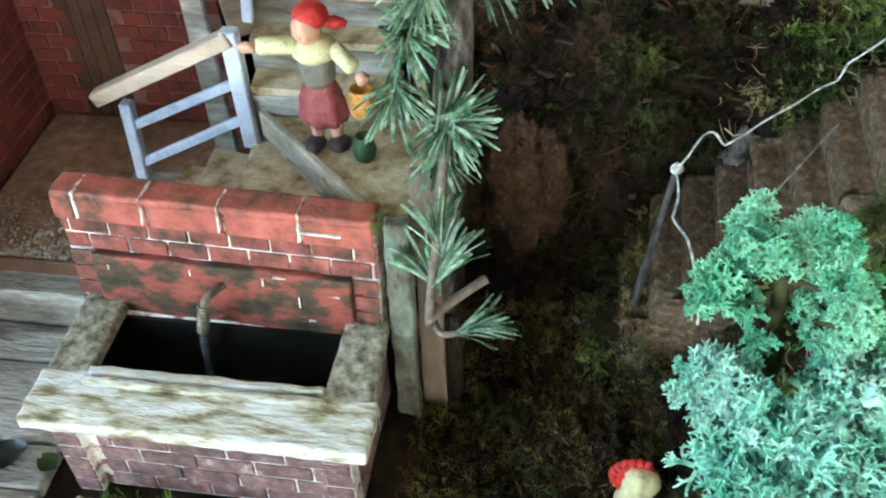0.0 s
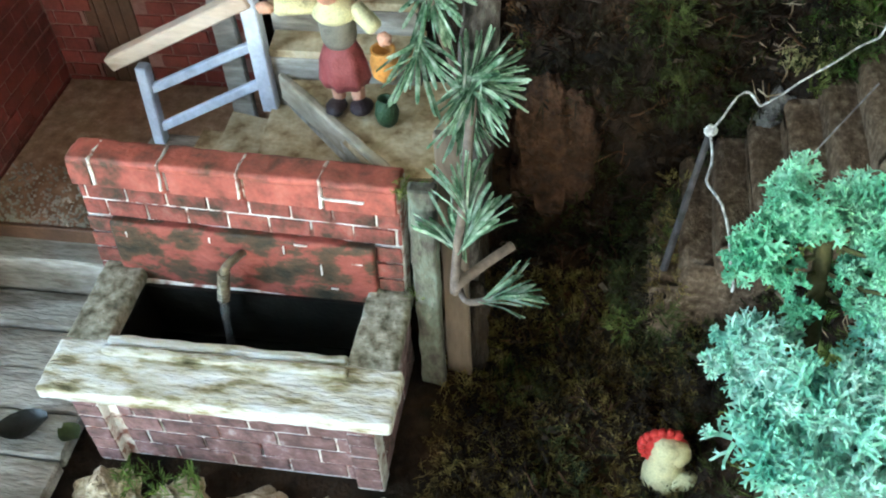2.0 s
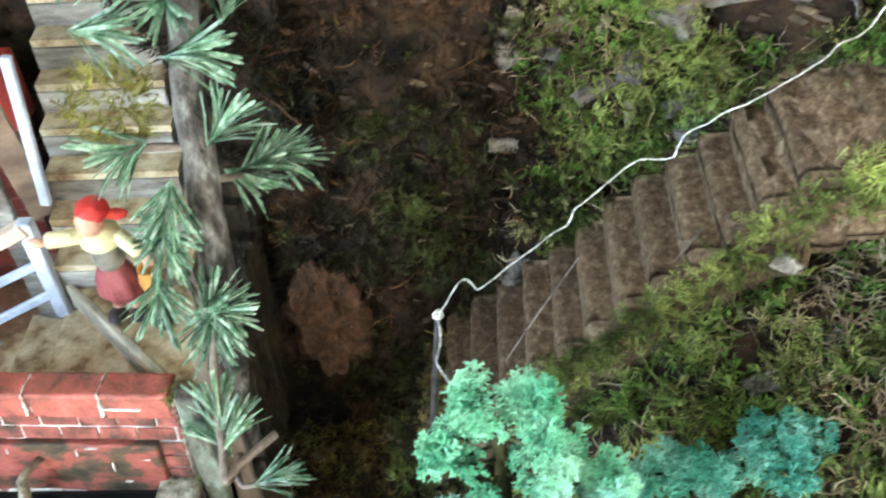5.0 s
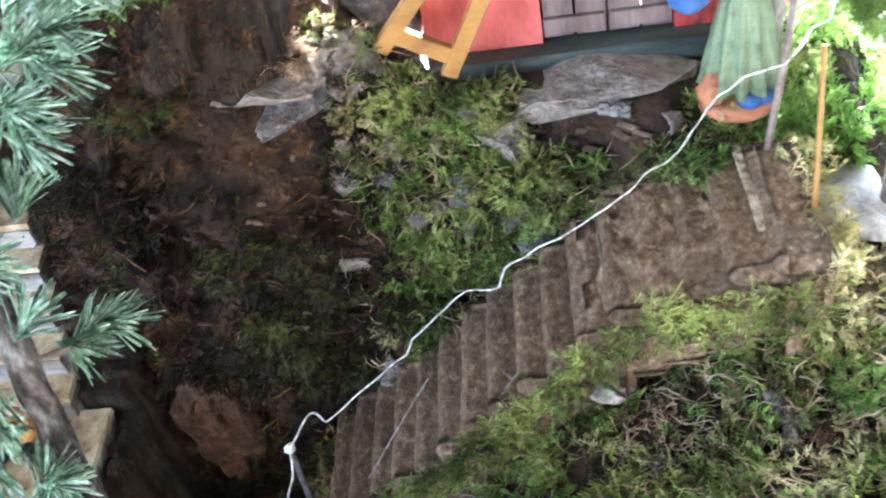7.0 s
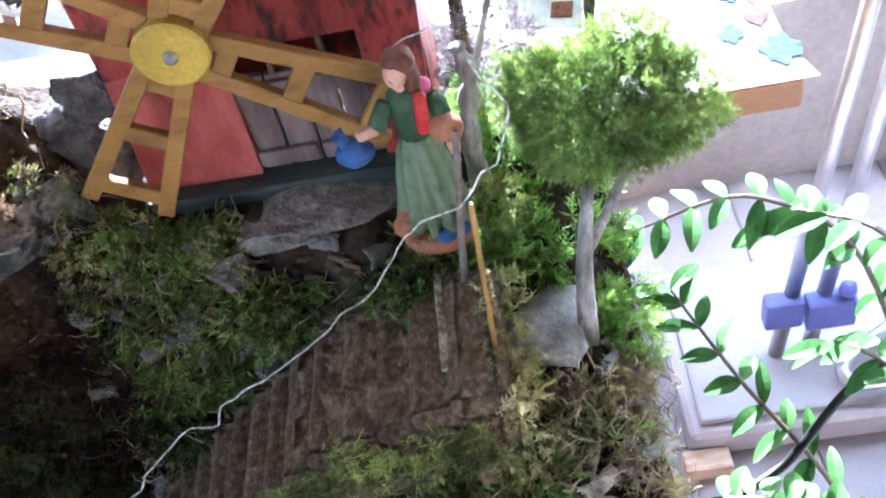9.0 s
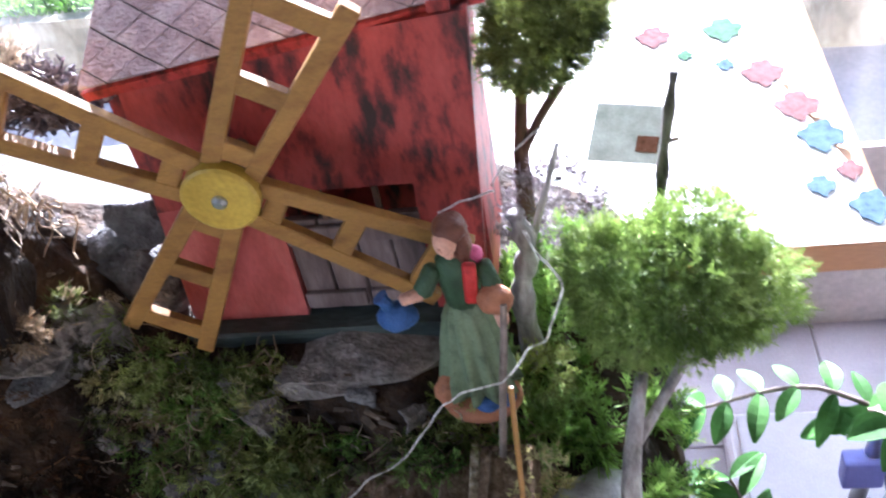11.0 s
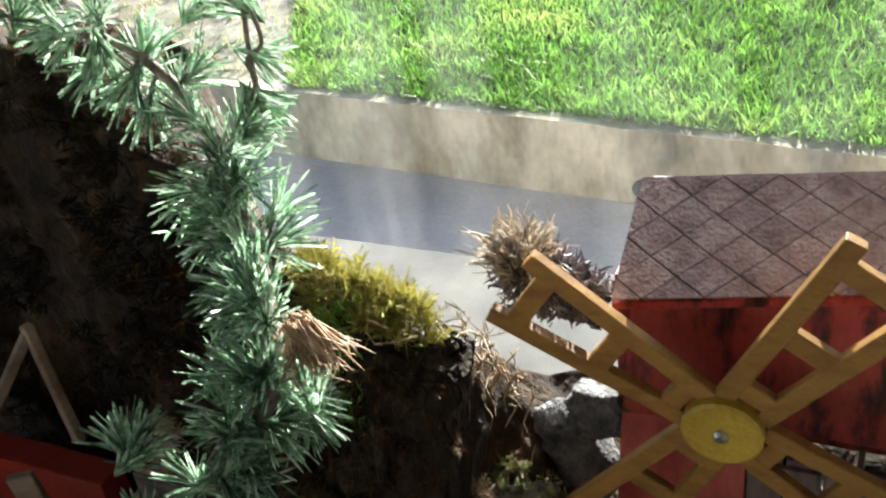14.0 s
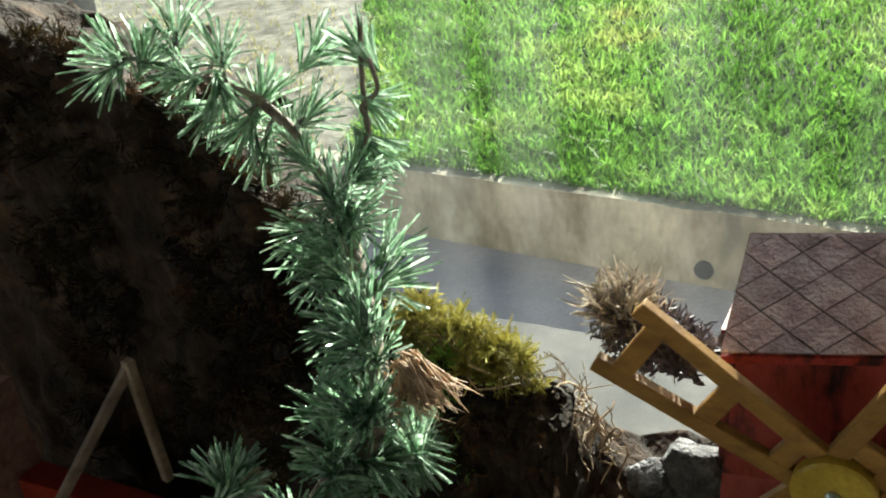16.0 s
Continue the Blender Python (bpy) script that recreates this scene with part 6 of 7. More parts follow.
# ---- moss-crowned trees beside the mill ----
def moss_tree(label, trunk, limbs, clumps, material, n, bark):
    t = thing("moss_tree", label, "model tree", group="moss trees", at=trunk[0])
    part("trunk", Geo().tube(curve_pts(trunk, 5), [0.0062 - 0.0035 * i / (5 * (len(trunk) - 1)) for i in range(5 * (len(trunk) - 1) + 1)], 9), bark, t, smooth=True)
    for l in limbs:
        part("limb", Geo().tube(curve_pts(l, 4), 0.0026, 7), bark, t, smooth=True)
    g = Geo()
    for c, r in clumps:
        tuft_clump(g, c, r, int(n * r[0] * r[2] / 0.001), (0.004, 0.0085), 0.1)
    part("crown", g, material, t)
    return t


moss_tree("grey forked twig tree with a broad green moss crown", [(0.625, 0.188, 0.235), (0.627, 0.196, 0.29), (0.634, 0.215, 0.33)], [[(0.627, 0.198, 0.295), (0.645, 0.215, 0.318), (0.662, 0.235, 0.335)]], [((0.645, 0.245, 0.352), (0.042, 0.035, 0.032)), ((0.672, 0.252, 0.345), (0.034, 0.03, 0.027)), ((0.622, 0.248, 0.362), (0.022, 0.022, 0.022)), ((0.664, 0.262, 0.365), (0.025, 0.025, 0.022))], M["crown_green"], 2300, M["ash_bark"])
moss_tree("small tree with an olive moss crown behind the mill", [(0.583, 0.33, 0.285), (0.582, 0.330, 0.36), (0.588, 0.334, 0.42)], [[(0.583, 0.33, 0.37), (0.594, 0.325, 0.395), (0.606, 0.322, 0.415)]], [((0.598, 0.330, 0.440), (0.026, 0.024, 0.027)), ((0.612, 0.333, 0.450), (0.018, 0.018, 0.022)), ((0.586, 0.330, 0.428), (0.016, 0.016, 0.016)), ((0.600, 0.331, 0.442), (0.015, 0.014, 0.016))], M["olive"], 2900, M["dark_wood"])
bt = thing("bare_twig", "bare dark twig stuck upright in the moss", "twig", at=(0.648, 0.325, 0.27))
part("stem", Geo().tube(curve_pts([(0.646, 0.312, 0.27), (0.650, 0.318, 0.33), (0.654, 0.326, 0.37), (0.659, 0.326, 0.414)], 4), [(0.0036 - 0.0001 * i) * (1 + 0.3 * math.sin(2.1 * i)) for i in range(13)], 8), M["bark"], bt, smooth=True)
part("stub", Geo().tube([(0.655, 0.325, 0.375), (0.660, 0.32, 0.380)], 0.0012, 6), M["twig"], bt)
sp = thing("stump", "dark gnarled stump beside the mill", "stump", at=(0.580, 0.275, 0.29))
part("wood", Geo().tube(curve_pts([(0.582, 0.272, 0.28), (0.580, 0.268, 0.33), (0.586, 0.263, 0.365), (0.583, 0.262, 0.388)], 5), [(0.0066 - 0.00018 * i) * (1 + 0.20 * math.sin(1.7 * i) + 0.12 * math.sin(4.3 * i)) for i in range(16)], 11), M["ash_bark"], sp, smooth=True)
part("limb", Geo().tube(curve_pts([(0.586, 0.263, 0.362), (0.596, 0.27, 0.39), (0.604, 0.28, 0.412)], 5), [0.0022 - 0.0001 * i for i in range(11)], 7), M["ash_bark"], sp, smooth=True)
for c, r, n, mt, lb in (((0.598, 0.318, 0.340), (0.026, 0.016, 0.030), 420, "bush_dark", "purple-grey dry moss clump at the foot of the tree"), ((0.606, 0.296, 0.315), (0.030, 0.018, 0.034), 520, "moss_bright", "bright green moss cushion behind the figurine"), ((0.630, 0.300, 0.308), (0.026, 0.018, 0.030), 420, "moss_bright", "bright green moss cushion beside the bare twig"), ((0.585, 0.245, 0.296), (0.014, 0.012, 0.016), 200, "moss", "olive green moss cushion beside the figurine")):
    g = Geo()
    tuft_clump(g, c, r, n, (0.005, 0.011), 0.2)
    solid("moss_cushion", g, M[mt], lb, "moss", group="hanging moss")

# ---- bark chips and litter ----
g = Geo()
for k in range(900):
    x = rnd(0.2, 0.65)
    v = rnd(1.3, 5.0) * V
    p, nrm = land_normal(x, v)
    d, a, b = frame_of(nrm + Vector((rnd(-0.7, 0.7), rnd(-0.7, 0.7), rnd(-0.7, 0.7))))
    L, w = rnd(0.0015, 0.006) * (1.7 if random.random() < 0.1 else 1), rnd(0.0004, 0.0018)
    c = p + nrm * rnd(0.0005, 0.004)
    g.add([tuple(c - a * L - b * w), tuple(c + a * L * 0.8 - b * w * 1.2), tuple(c + a * L + b * w + d * 0.001), tuple(c - a * L * 0.7 + b * w), tuple(c - a * L - b * w - d * 0.0008), tuple(c + a * L + b * w - d * 0.0008)], [(0, 1, 2, 3), (4, 1, 5), (0, 3, 4)])
solid("litter", g, M["chip"], "bark chips and dry leaf litter on the slopes", "litter", "stuff")

# ---- rocks ----
for k, (c, half, tn, mt, lb) in enumerate((
    ((0.486, 0.264, 0.2935), (0.054, 0.026, 0.0125), -0.04, "taupe", "broad dusty grey slab under the windmill"),
    ((0.512, 0.247, 0.282), (0.011, 0.009, 0.008), 0.3, "taupe", "grey stone jutting out under the windmill"),
    ((0.434, 0.243, 0.274), (0.017, 0.013, 0.019), 0.7, "taupe", "grey stone wedged in the mossy slope"),
    ((0.389, 0.229, 0.229), (0.017, 0.011, 0.012), -0.3, "taupe", "pointed pale stone above the steps"),
    ((0.317, 0.243, 0.334), (0.030, 0.018, 0.0085), 0.12, "taupe", "flat grey slab set in the cliff"),
    ((0.320, 0.244, 0.315), (0.034, 0.017, 0.010), -0.38, "rock", "dark grey slab set in the cliff"),
    # rocks by the mill use the colour with shade painted in
    ((0.376, 0.290, 0.330), (0.024, 0.020, 0.036), 0.1, "dark_rock", "grey rock beside the windmill, tinted dark blue-grey for shade"),
    ((0.360, 0.256, 0.332), (0.020, 0.016, 0.026), 0.4, "taupe", "grey-tan rock below the dry moss"),
    ((0.364, 0.302, 0.346), (0.022, 0.014, 0.026), -0.2, "dark_rock", "grey rock under the dry bush, darkened for shade"),
    ((0.386, 0.299, 0.374), (0.022, 0.014, 0.022), 0.15, "dark_rock", "grey rock wedged beside the windmill, darkened for shade"),
    ((0.345, 0.250, 0.262), (0.018, 0.014, 0.015), 0.2, "taupe", "small grey stone in the cliff"),
    ((0.606, 0.196, 0.254), (0.026, 0.030, 0.010), 0.05, "slate", "pale grey slate at the head of the steps"),
    ((0.447, 0.220, 0.222), (0.014, 0.010, 0.010), 0.5, "rock", "dark stone above the steps"),
    ((0.476, 0.116, 0.216), (0.009, 0.006, 0.006), 0.1, "taupe", "small pale stone beside the steps"),
    ((0.612, 0.090, 0.180), (0.012, 0.022, 0.012), 0.2, "tuff", "pale stone at the edge of the bank"),
)):
    solid("rock", stone(c, half, k + 3, 0.13, tn), M[mt], lb, "rock", smooth=k > 5)
solid("rock", Geo().blob((0.226, 0.196, 0.105), 0.027, 8, 0.5, 18, (0.9, 0.5, 1.75), 1.9), M["rust_rock"], "rusty brown pointed rock in the ravine", "rock", smooth=True)

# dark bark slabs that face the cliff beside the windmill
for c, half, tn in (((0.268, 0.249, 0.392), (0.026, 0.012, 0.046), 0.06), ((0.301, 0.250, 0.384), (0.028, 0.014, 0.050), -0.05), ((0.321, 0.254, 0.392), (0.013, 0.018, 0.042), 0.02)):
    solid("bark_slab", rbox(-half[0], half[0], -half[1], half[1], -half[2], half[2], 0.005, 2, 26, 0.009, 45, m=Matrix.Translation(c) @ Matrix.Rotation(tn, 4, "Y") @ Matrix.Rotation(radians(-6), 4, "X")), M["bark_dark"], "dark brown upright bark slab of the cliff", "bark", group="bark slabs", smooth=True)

g = Geo()
for k in range(620):
    x, z = rnd(0.235, 0.336), rnd(0.30, 0.435)
    if noise.noise(Vector((x * 40, 5, z * 40))) < -0.05:
        continue
    sprig(g, Vector((x, 0.231 + 0.10 * (z - 0.345) + rnd(-0.003, 0.004), z)), Vector((rnd(-1, 1), -0.8 + rnd(-0.5, 0.3), rnd(-0.7, 0.7))), rnd(0.005, 0.013), curl=rnd(-0.7, 0.7))
solid("moss", g, M["moss_rust"], "rusty dry moss clinging to the bark slabs", "moss", "stuff")

for k, (x, y, z) in enumerate(((0.348, 0.262, 0.350), (0.352, 0.250, 0.318))):
    g = Geo()
    tuft_clump(g, (x, y, z), (0.008, 0.006, 0.008), 60, (0.004, 0.009), 0.3)
    solid("moss_cushion", g, M["moss_deep"], "dark moss tuft between cliff and windmill", "moss", group="hanging moss")

# tall feathery moss lumps along the ridge
for x, v, r in ((0.257, 5.1, 0.013), (0.272, 5.2, 0.015), (0.287, 5.25, 0.014), (0.301, 5.2, 0.009)):
    p, nrm = land_normal(x, v * V)
    g = Geo()
    tuft_clump(g, p + Vector((0, -0.002, 0.010)), (r, r * 0.7, r), 150, (0.006, 0.015), 0.8)
    solid("moss_cushion", g, M["moss_yellow"], "tall yellow-brown feathery moss on the ridge", "moss", group="hanging moss")

# rusty and green moss low on the bark slabs, straw moss over the flat slab
for x, y, z, r, mt, lb in ((0.244, 0.236, 0.356, 0.013, "moss_rust", "rusty dry moss tuft on the cliff"), (0.254, 0.234, 0.338, 0.013, "moss_deep", "dark green moss tuft on the cliff"), (0.240, 0.236, 0.330, 0.011, "moss_deep", "dark green moss tuft on the cliff"), (0.336, 0.239, 0.352, 0.008, "dry_root", "straw-coloured moss tuft over the flat slab")):
    g = Geo()
    tuft_clump(g, (x, y, z), (r, r * 0.6, r * 0.9), 110, (0.004, 0.011), 0.0)
    solid("moss_cushion", g, M[mt], lb, "moss", group="hanging moss")

# pale bark along the outer edge of the bank
def land_at(x, y):
    """The land's point and normal over a place of the plan."""
    return min((land_normal(x, (0.6 + 0.06 * i) * V) for i in range(60)), key=lambda q: abs(q[0].y - y))


for k in range(46):
    if k < 24:
        x, y, L, mt = rnd(0.630, 0.668), rnd(0.028, 0.102), rnd(0.009, 0.019), "edge_bark" if k % 3 else "pale_flake"
    elif k < 31:
        y = 0.062 + 0.011 * (k - 24)
        x, L, mt = 0.610 + 0.1 * (y - 0.062) + rnd(-0.003, 0.003), rnd(0.009, 0.014), "pale_strip"
    else:
        x, y, L, mt = rnd(0.632, 0.664), rnd(0.135, 0.188), rnd(0.006, 0.013), "slate"
    p, nrm = land_at(x, y)
    solid("bark_piece", bark_sheet(p + nrm * (rnd(0.003, 0.006) if mt == "pale_strip" else rnd(0.0, 0.005)), L, L * rnd(0.25, 0.45), nrm + Vector((rnd(-0.35, 0.35), rnd(-0.35, 0.35), 0.2)), 1.5 + rnd(-0.4, 0.4) if mt == "pale_strip" else rnd(-0.5, 0.5), k * 3.1 + 200), M["pale_flake" if mt == "pale_strip" else mt], {"pale_strip": "cream peeling bark strip along the moss", "edge_bark": "grey-brown flaking bark along the edge of the bank", "pale_flake": "pale peeling bark along the edge of the bank", "slate": "blue-grey bark flake on the edge of the bank"}[mt], "bark", group="edge bark", smooth=False)

# trodden earth over the topmost steps, and a lath lying there
def earth_cap(u, v):
    x, y = 0.470 + 0.106 * u, 0.121 + 0.094 * v
    w = 0.06 * fbm(x, y, 9, 70)
    dip = 0.030 * (max(0, 0.15 + w - u) / 0.15 + max(0, u + w - 0.84) / 0.16 + max(0, 0.16 + w - v) / 0.16)
    return (x, y, 0.2585 + 0.30 * (x - 0.4796) + 0.0035 * fbm(x, y, 0, 60) + 0.0016 * fbm(x, y, 3, 190) - dip)


solid("earth_slope", grid_mesh(70, 60, earth_cap), M["stair"], "trodden brown earth over the topmost steps", kind="structure", smooth=True)
solid("lath", rbox(-0.0022, 0.0022, 0, 0.066, 0, 0.0022, 0.0005, 1, 14, 0.0006, 60, m=Matrix.Translation((0.5545, 0.154, 0.2815)) @ Matrix.Rotation(0.03, 4, "Z")), M["tuff"], "thin pale lath lying across the earth", "lath")


# moss cushions that hang on the slope below the windmill
for k in range(44):
    x, v = (rnd(0.345, 0.565), rnd(3.15, 4.95) * V) if k < 34 else (rnd(0.255, 0.345), rnd(2.9, 4.0) * V)
    p, nrm = land_normal(x, v)
    if bare_stone(p):
        continue
    r = rnd(0.006, 0.014)
    g = Geo()
    tuft_clump(g, p + nrm * r * 0.35, (r * rnd(1.0, 1.5), r * 0.8, r * rnd(0.8, 1.2)), 80, (0.004, 0.010), -0.15)
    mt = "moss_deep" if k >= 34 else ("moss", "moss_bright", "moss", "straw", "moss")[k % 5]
    solid("moss_cushion", g, M[mt], {"moss": "olive green moss cushion hanging below the windmill", "moss_bright": "bright green moss cushion hanging below the windmill", "straw": "straw-coloured moss cushion hanging below the windmill", "moss_deep": "dark green moss cushion in the ravine"}[mt], "moss", group="hanging moss")


# moss at the foot of the steps
for k in range(13):
    x, y, z = rnd(0.272, 0.316), 0.108 + 0.0085 * k, 0.050
    z = 0.030 + 0.95 * max(0, x - 0.272) + (0.012 if y > 0.12 else 0.0)
    r = rnd(0.006, 0.011)
    g = Geo()
    tuft_clump(g, (x - 0.006, y, z + 0.004), (r, r, r * 0.9), 60, (0.004, 0.010), 0.1)
    mt = ("moss_deep", "moss", "moss_litter", "moss_deep")[k % 4]
    solid("moss_cushion", g, M[mt], {"moss_deep": "dark green moss at the foot of the steps", "moss": "olive green moss at the foot of the steps", "moss_litter": "golden brown moss at the foot of the steps"}[mt], "moss", group="hanging moss")


# ---- figurines: plain painted shapes, one mesh each ----
def figurine(name, pieces, label, category="figurine"):
    me = bpy.data.meshes.new(name)
    vs, fs, ms, names = [], [], [], []
    for geo, mn in pieces:
        if mn not in names:
            names.append(mn)
        o = len(vs)
        vs += geo.v
        fs += [tuple(i + o for i in q) for q in geo.f]
        ms += [names.index(mn)] * len(geo.f)
    me.from_pydata(vs, [], fs)
    for mn in names:
        me.materials.append(M[mn])
    me.polygons.foreach_set("material_index", ms)
    me.polygons.foreach_set("use_smooth", [True] * len(fs))
    return tagged(new(name, me), label, category)


def paint(name, c, rough=0.5, spec=0.4):
    k = 0.62
    M[name] = mat(name, [(0.32, tuple(v * k for v in c)), (0.45, c), (0.72, tuple(min(1, v * 1.2 + 0.02) for v in c))], 120, rough, 0.6, fine=900, vary=0.0, spec=spec)


for n_, c_ in (("paint_red", (0.50, 0.025, 0.02)), ("paint_skin", (0.62, 0.34, 0.24)), ("paint_cream", (0.66, 0.62, 0.36)), ("paint_grey", (0.19, 0.18, 0.15)), ("paint_maroon", (0.26, 0.06, 0.065)), ("paint_shoe", (0.04, 0.025, 0.03)), ("paint_orange", (0.58, 0.27, 0.06)), ("paint_green", (0.035, 0.075, 0.03)), ("paint_dress", (0.15, 0.20, 0.11)), ("paint_hair", (0.13, 0.042, 0.02)), ("paint_blue", (0.03, 0.09, 0.26)), ("paint_clay", (0.38, 0.15, 0.07)), ("paint_pink", (0.6, 0.12, 0.25)), ("paint_ivory", (0.66, 0.60, 0.34))):
    paint(n_, c_)


def at(x, y, z, rz=0):
    return Matrix.Translation((x, y, z)) @ Matrix.Rotation(radians(rz), 4, "Z")


def seg(a, b, ra, rb, sides=10):
    a, b = Vector(a), Vector(b)
    return Geo().tube([a, a.lerp(b, 0.1), a.lerp(b, 0.5), a.lerp(b, 0.9), b], [ra * 0.75, ra, (ra + rb) / 2, rb, rb * 0.7], sides)


MX, MY, MZ = 0.1235, 0.150, 0.1585
mm = at(MX, MY, MZ) @ Matrix.Diagonal((0.93, 0.93, 0.86, 1))


def fig_pt(m, p):
    return tuple(m @ Vector(p))


def fold_skirt(m, prof, folds, amp, sides=28):
    vs = []
    for r, z in prof:
        for k in range(sides):
            a = 6.2832 * k / sides
            q = r * (1 + amp * math.sin(folds * a + z * 60) * (1 - z / prof[-1][1]))
            vs.append(tuple(m @ Vector((q * math.cos(a), q * 0.82 * math.sin(a), z))))
    g = Geo()
    nn = len(prof)
    g.add(vs, [(i * sides + k, i * sides + (k + 1) % sides, (i + 1) * sides + (k + 1) % sides, (i + 1) * sides + k) for i in range(nn - 1) for k in range(sides)] + [tuple(range(sides - 1, -1, -1)), tuple(range((nn - 1) * sides, nn * sides))])
    return g


figurine("figurine", [
    (fold_skirt(mm, [(0.0115, 0.018), (0.0135, 0.024), (0.0125, 0.036), (0.0085, 0.047), (0.0075, 0.05)], 7, 0.20), "paint_maroon"),
    (seg(fig_pt(mm, (-0.005, 0, 0.006)), fig_pt(mm, (-0.005, 0, 0.02)), 0.0034, 0.004), "paint_skin"),
    (seg(fig_pt(mm, (0.006, 0, 0.006)), fig_pt(mm, (0.006, 0, 0.02)), 0.0034, 0.004), "paint_skin"),
    (Geo().blob(fig_pt(mm, (-0.006, -0.005, 0.004)), 0.006, 1, 0.1, 8, (0.9, 1.3, 0.62)), "paint_shoe"),
    (Geo().blob(fig_pt(mm, (0.008, -0.004, 0.004)), 0.006, 2, 0.1, 8, (1.0, 1.2, 0.62)), "paint_shoe"),
    (Geo().lathe([(0.0078, 0.046), (0.0095, 0.05), (0.0098, 0.058), (0.0105, 0.066), (0.009, 0.07)], 18, mm), "paint_grey"),
    (Geo().lathe([(0.0105, 0.064), (0.0125, 0.067), (0.0118, 0.072), (0.006, 0.076), (0.004, 0.078)], 18, mm), "paint_cream"),
    (seg(fig_pt(mm, (-0.009, -0.001, 0.071)), fig_pt(mm, (-0.0295, -0.008, 0.0735)), 0.0046, 0.0048), "paint_cream"),
    (Geo().blob(fig_pt(mm, (-0.034, -0.009, 0.073)), 0.0038, 4, 0.2, 7, (1.2, 0.8, 0.8)), "paint_skin"),
    (seg(fig_pt(mm, (0.010, -0.001, 0.071)), fig_pt(mm, (0.0225, -0.006, 0.060)), 0.0046, 0.0046), "paint_cream"),
    (Geo().blob(fig_pt(mm, (0.0265, -0.008, 0.0555)), 0.0036, 4, 0.2, 9), "paint_skin"),
    (Geo().blob(fig_pt(mm, (-0.002, -0.003, 0.0835)), 0.0080, 5, 0.10, 14, (0.9, 0.98, 1.08)), "paint_skin"),
    (Geo().blob(fig_pt(mm, (-0.004, -0.0105, 0.0825)), 0.0019, 8, 0.1, 6), "paint_skin"),
    (Geo().blob(fig_pt(mm, (0.0, 0.001, 0.0895)), 0.0092, 6, 0.08, 12, (0.98, 1.0, 0.72)), "paint_red"),
    (Geo().blob(fig_pt(mm, (0.0115, 0.003, 0.084)), 0.0045, 7, 0.15, 8, (1.5, 0.7, 0.75)), "paint_red"),
    (Geo().lathe([(0.004, 0.024), (0.0060, 0.027), (0.0068, 0.035), (0.0056, 0.041), (0.0060, 0.043), (0.0044, 0.0425), (0.004, 0.035)], 18, mm @ Matrix.Translation((0.0255, -0.010, 0.0055)) @ Matrix.Diagonal((1.12, 1.12, 1.05, 1))), "paint_orange"),
], "painted figurine in a red cap with arms spread on the stairs")
pot = thing("pot", "small dark green glazed pot beside the figurine", "pot", at=(0.146, 0.139, 0.158))
part("body", Geo().lathe([(0.005, 0), (0.0075, 0.003), (0.009, 0.010), (0.0075, 0.018), (0.0055, 0.021), (0.006, 0.0225), (0.0045, 0.022), (0.004, 0.016)], 18, at(0.146, 0.139, 0.158) @ Matrix.Diagonal((0.7, 0.7, 0.7, 1))), M["paint_green"], pot, smooth=True)

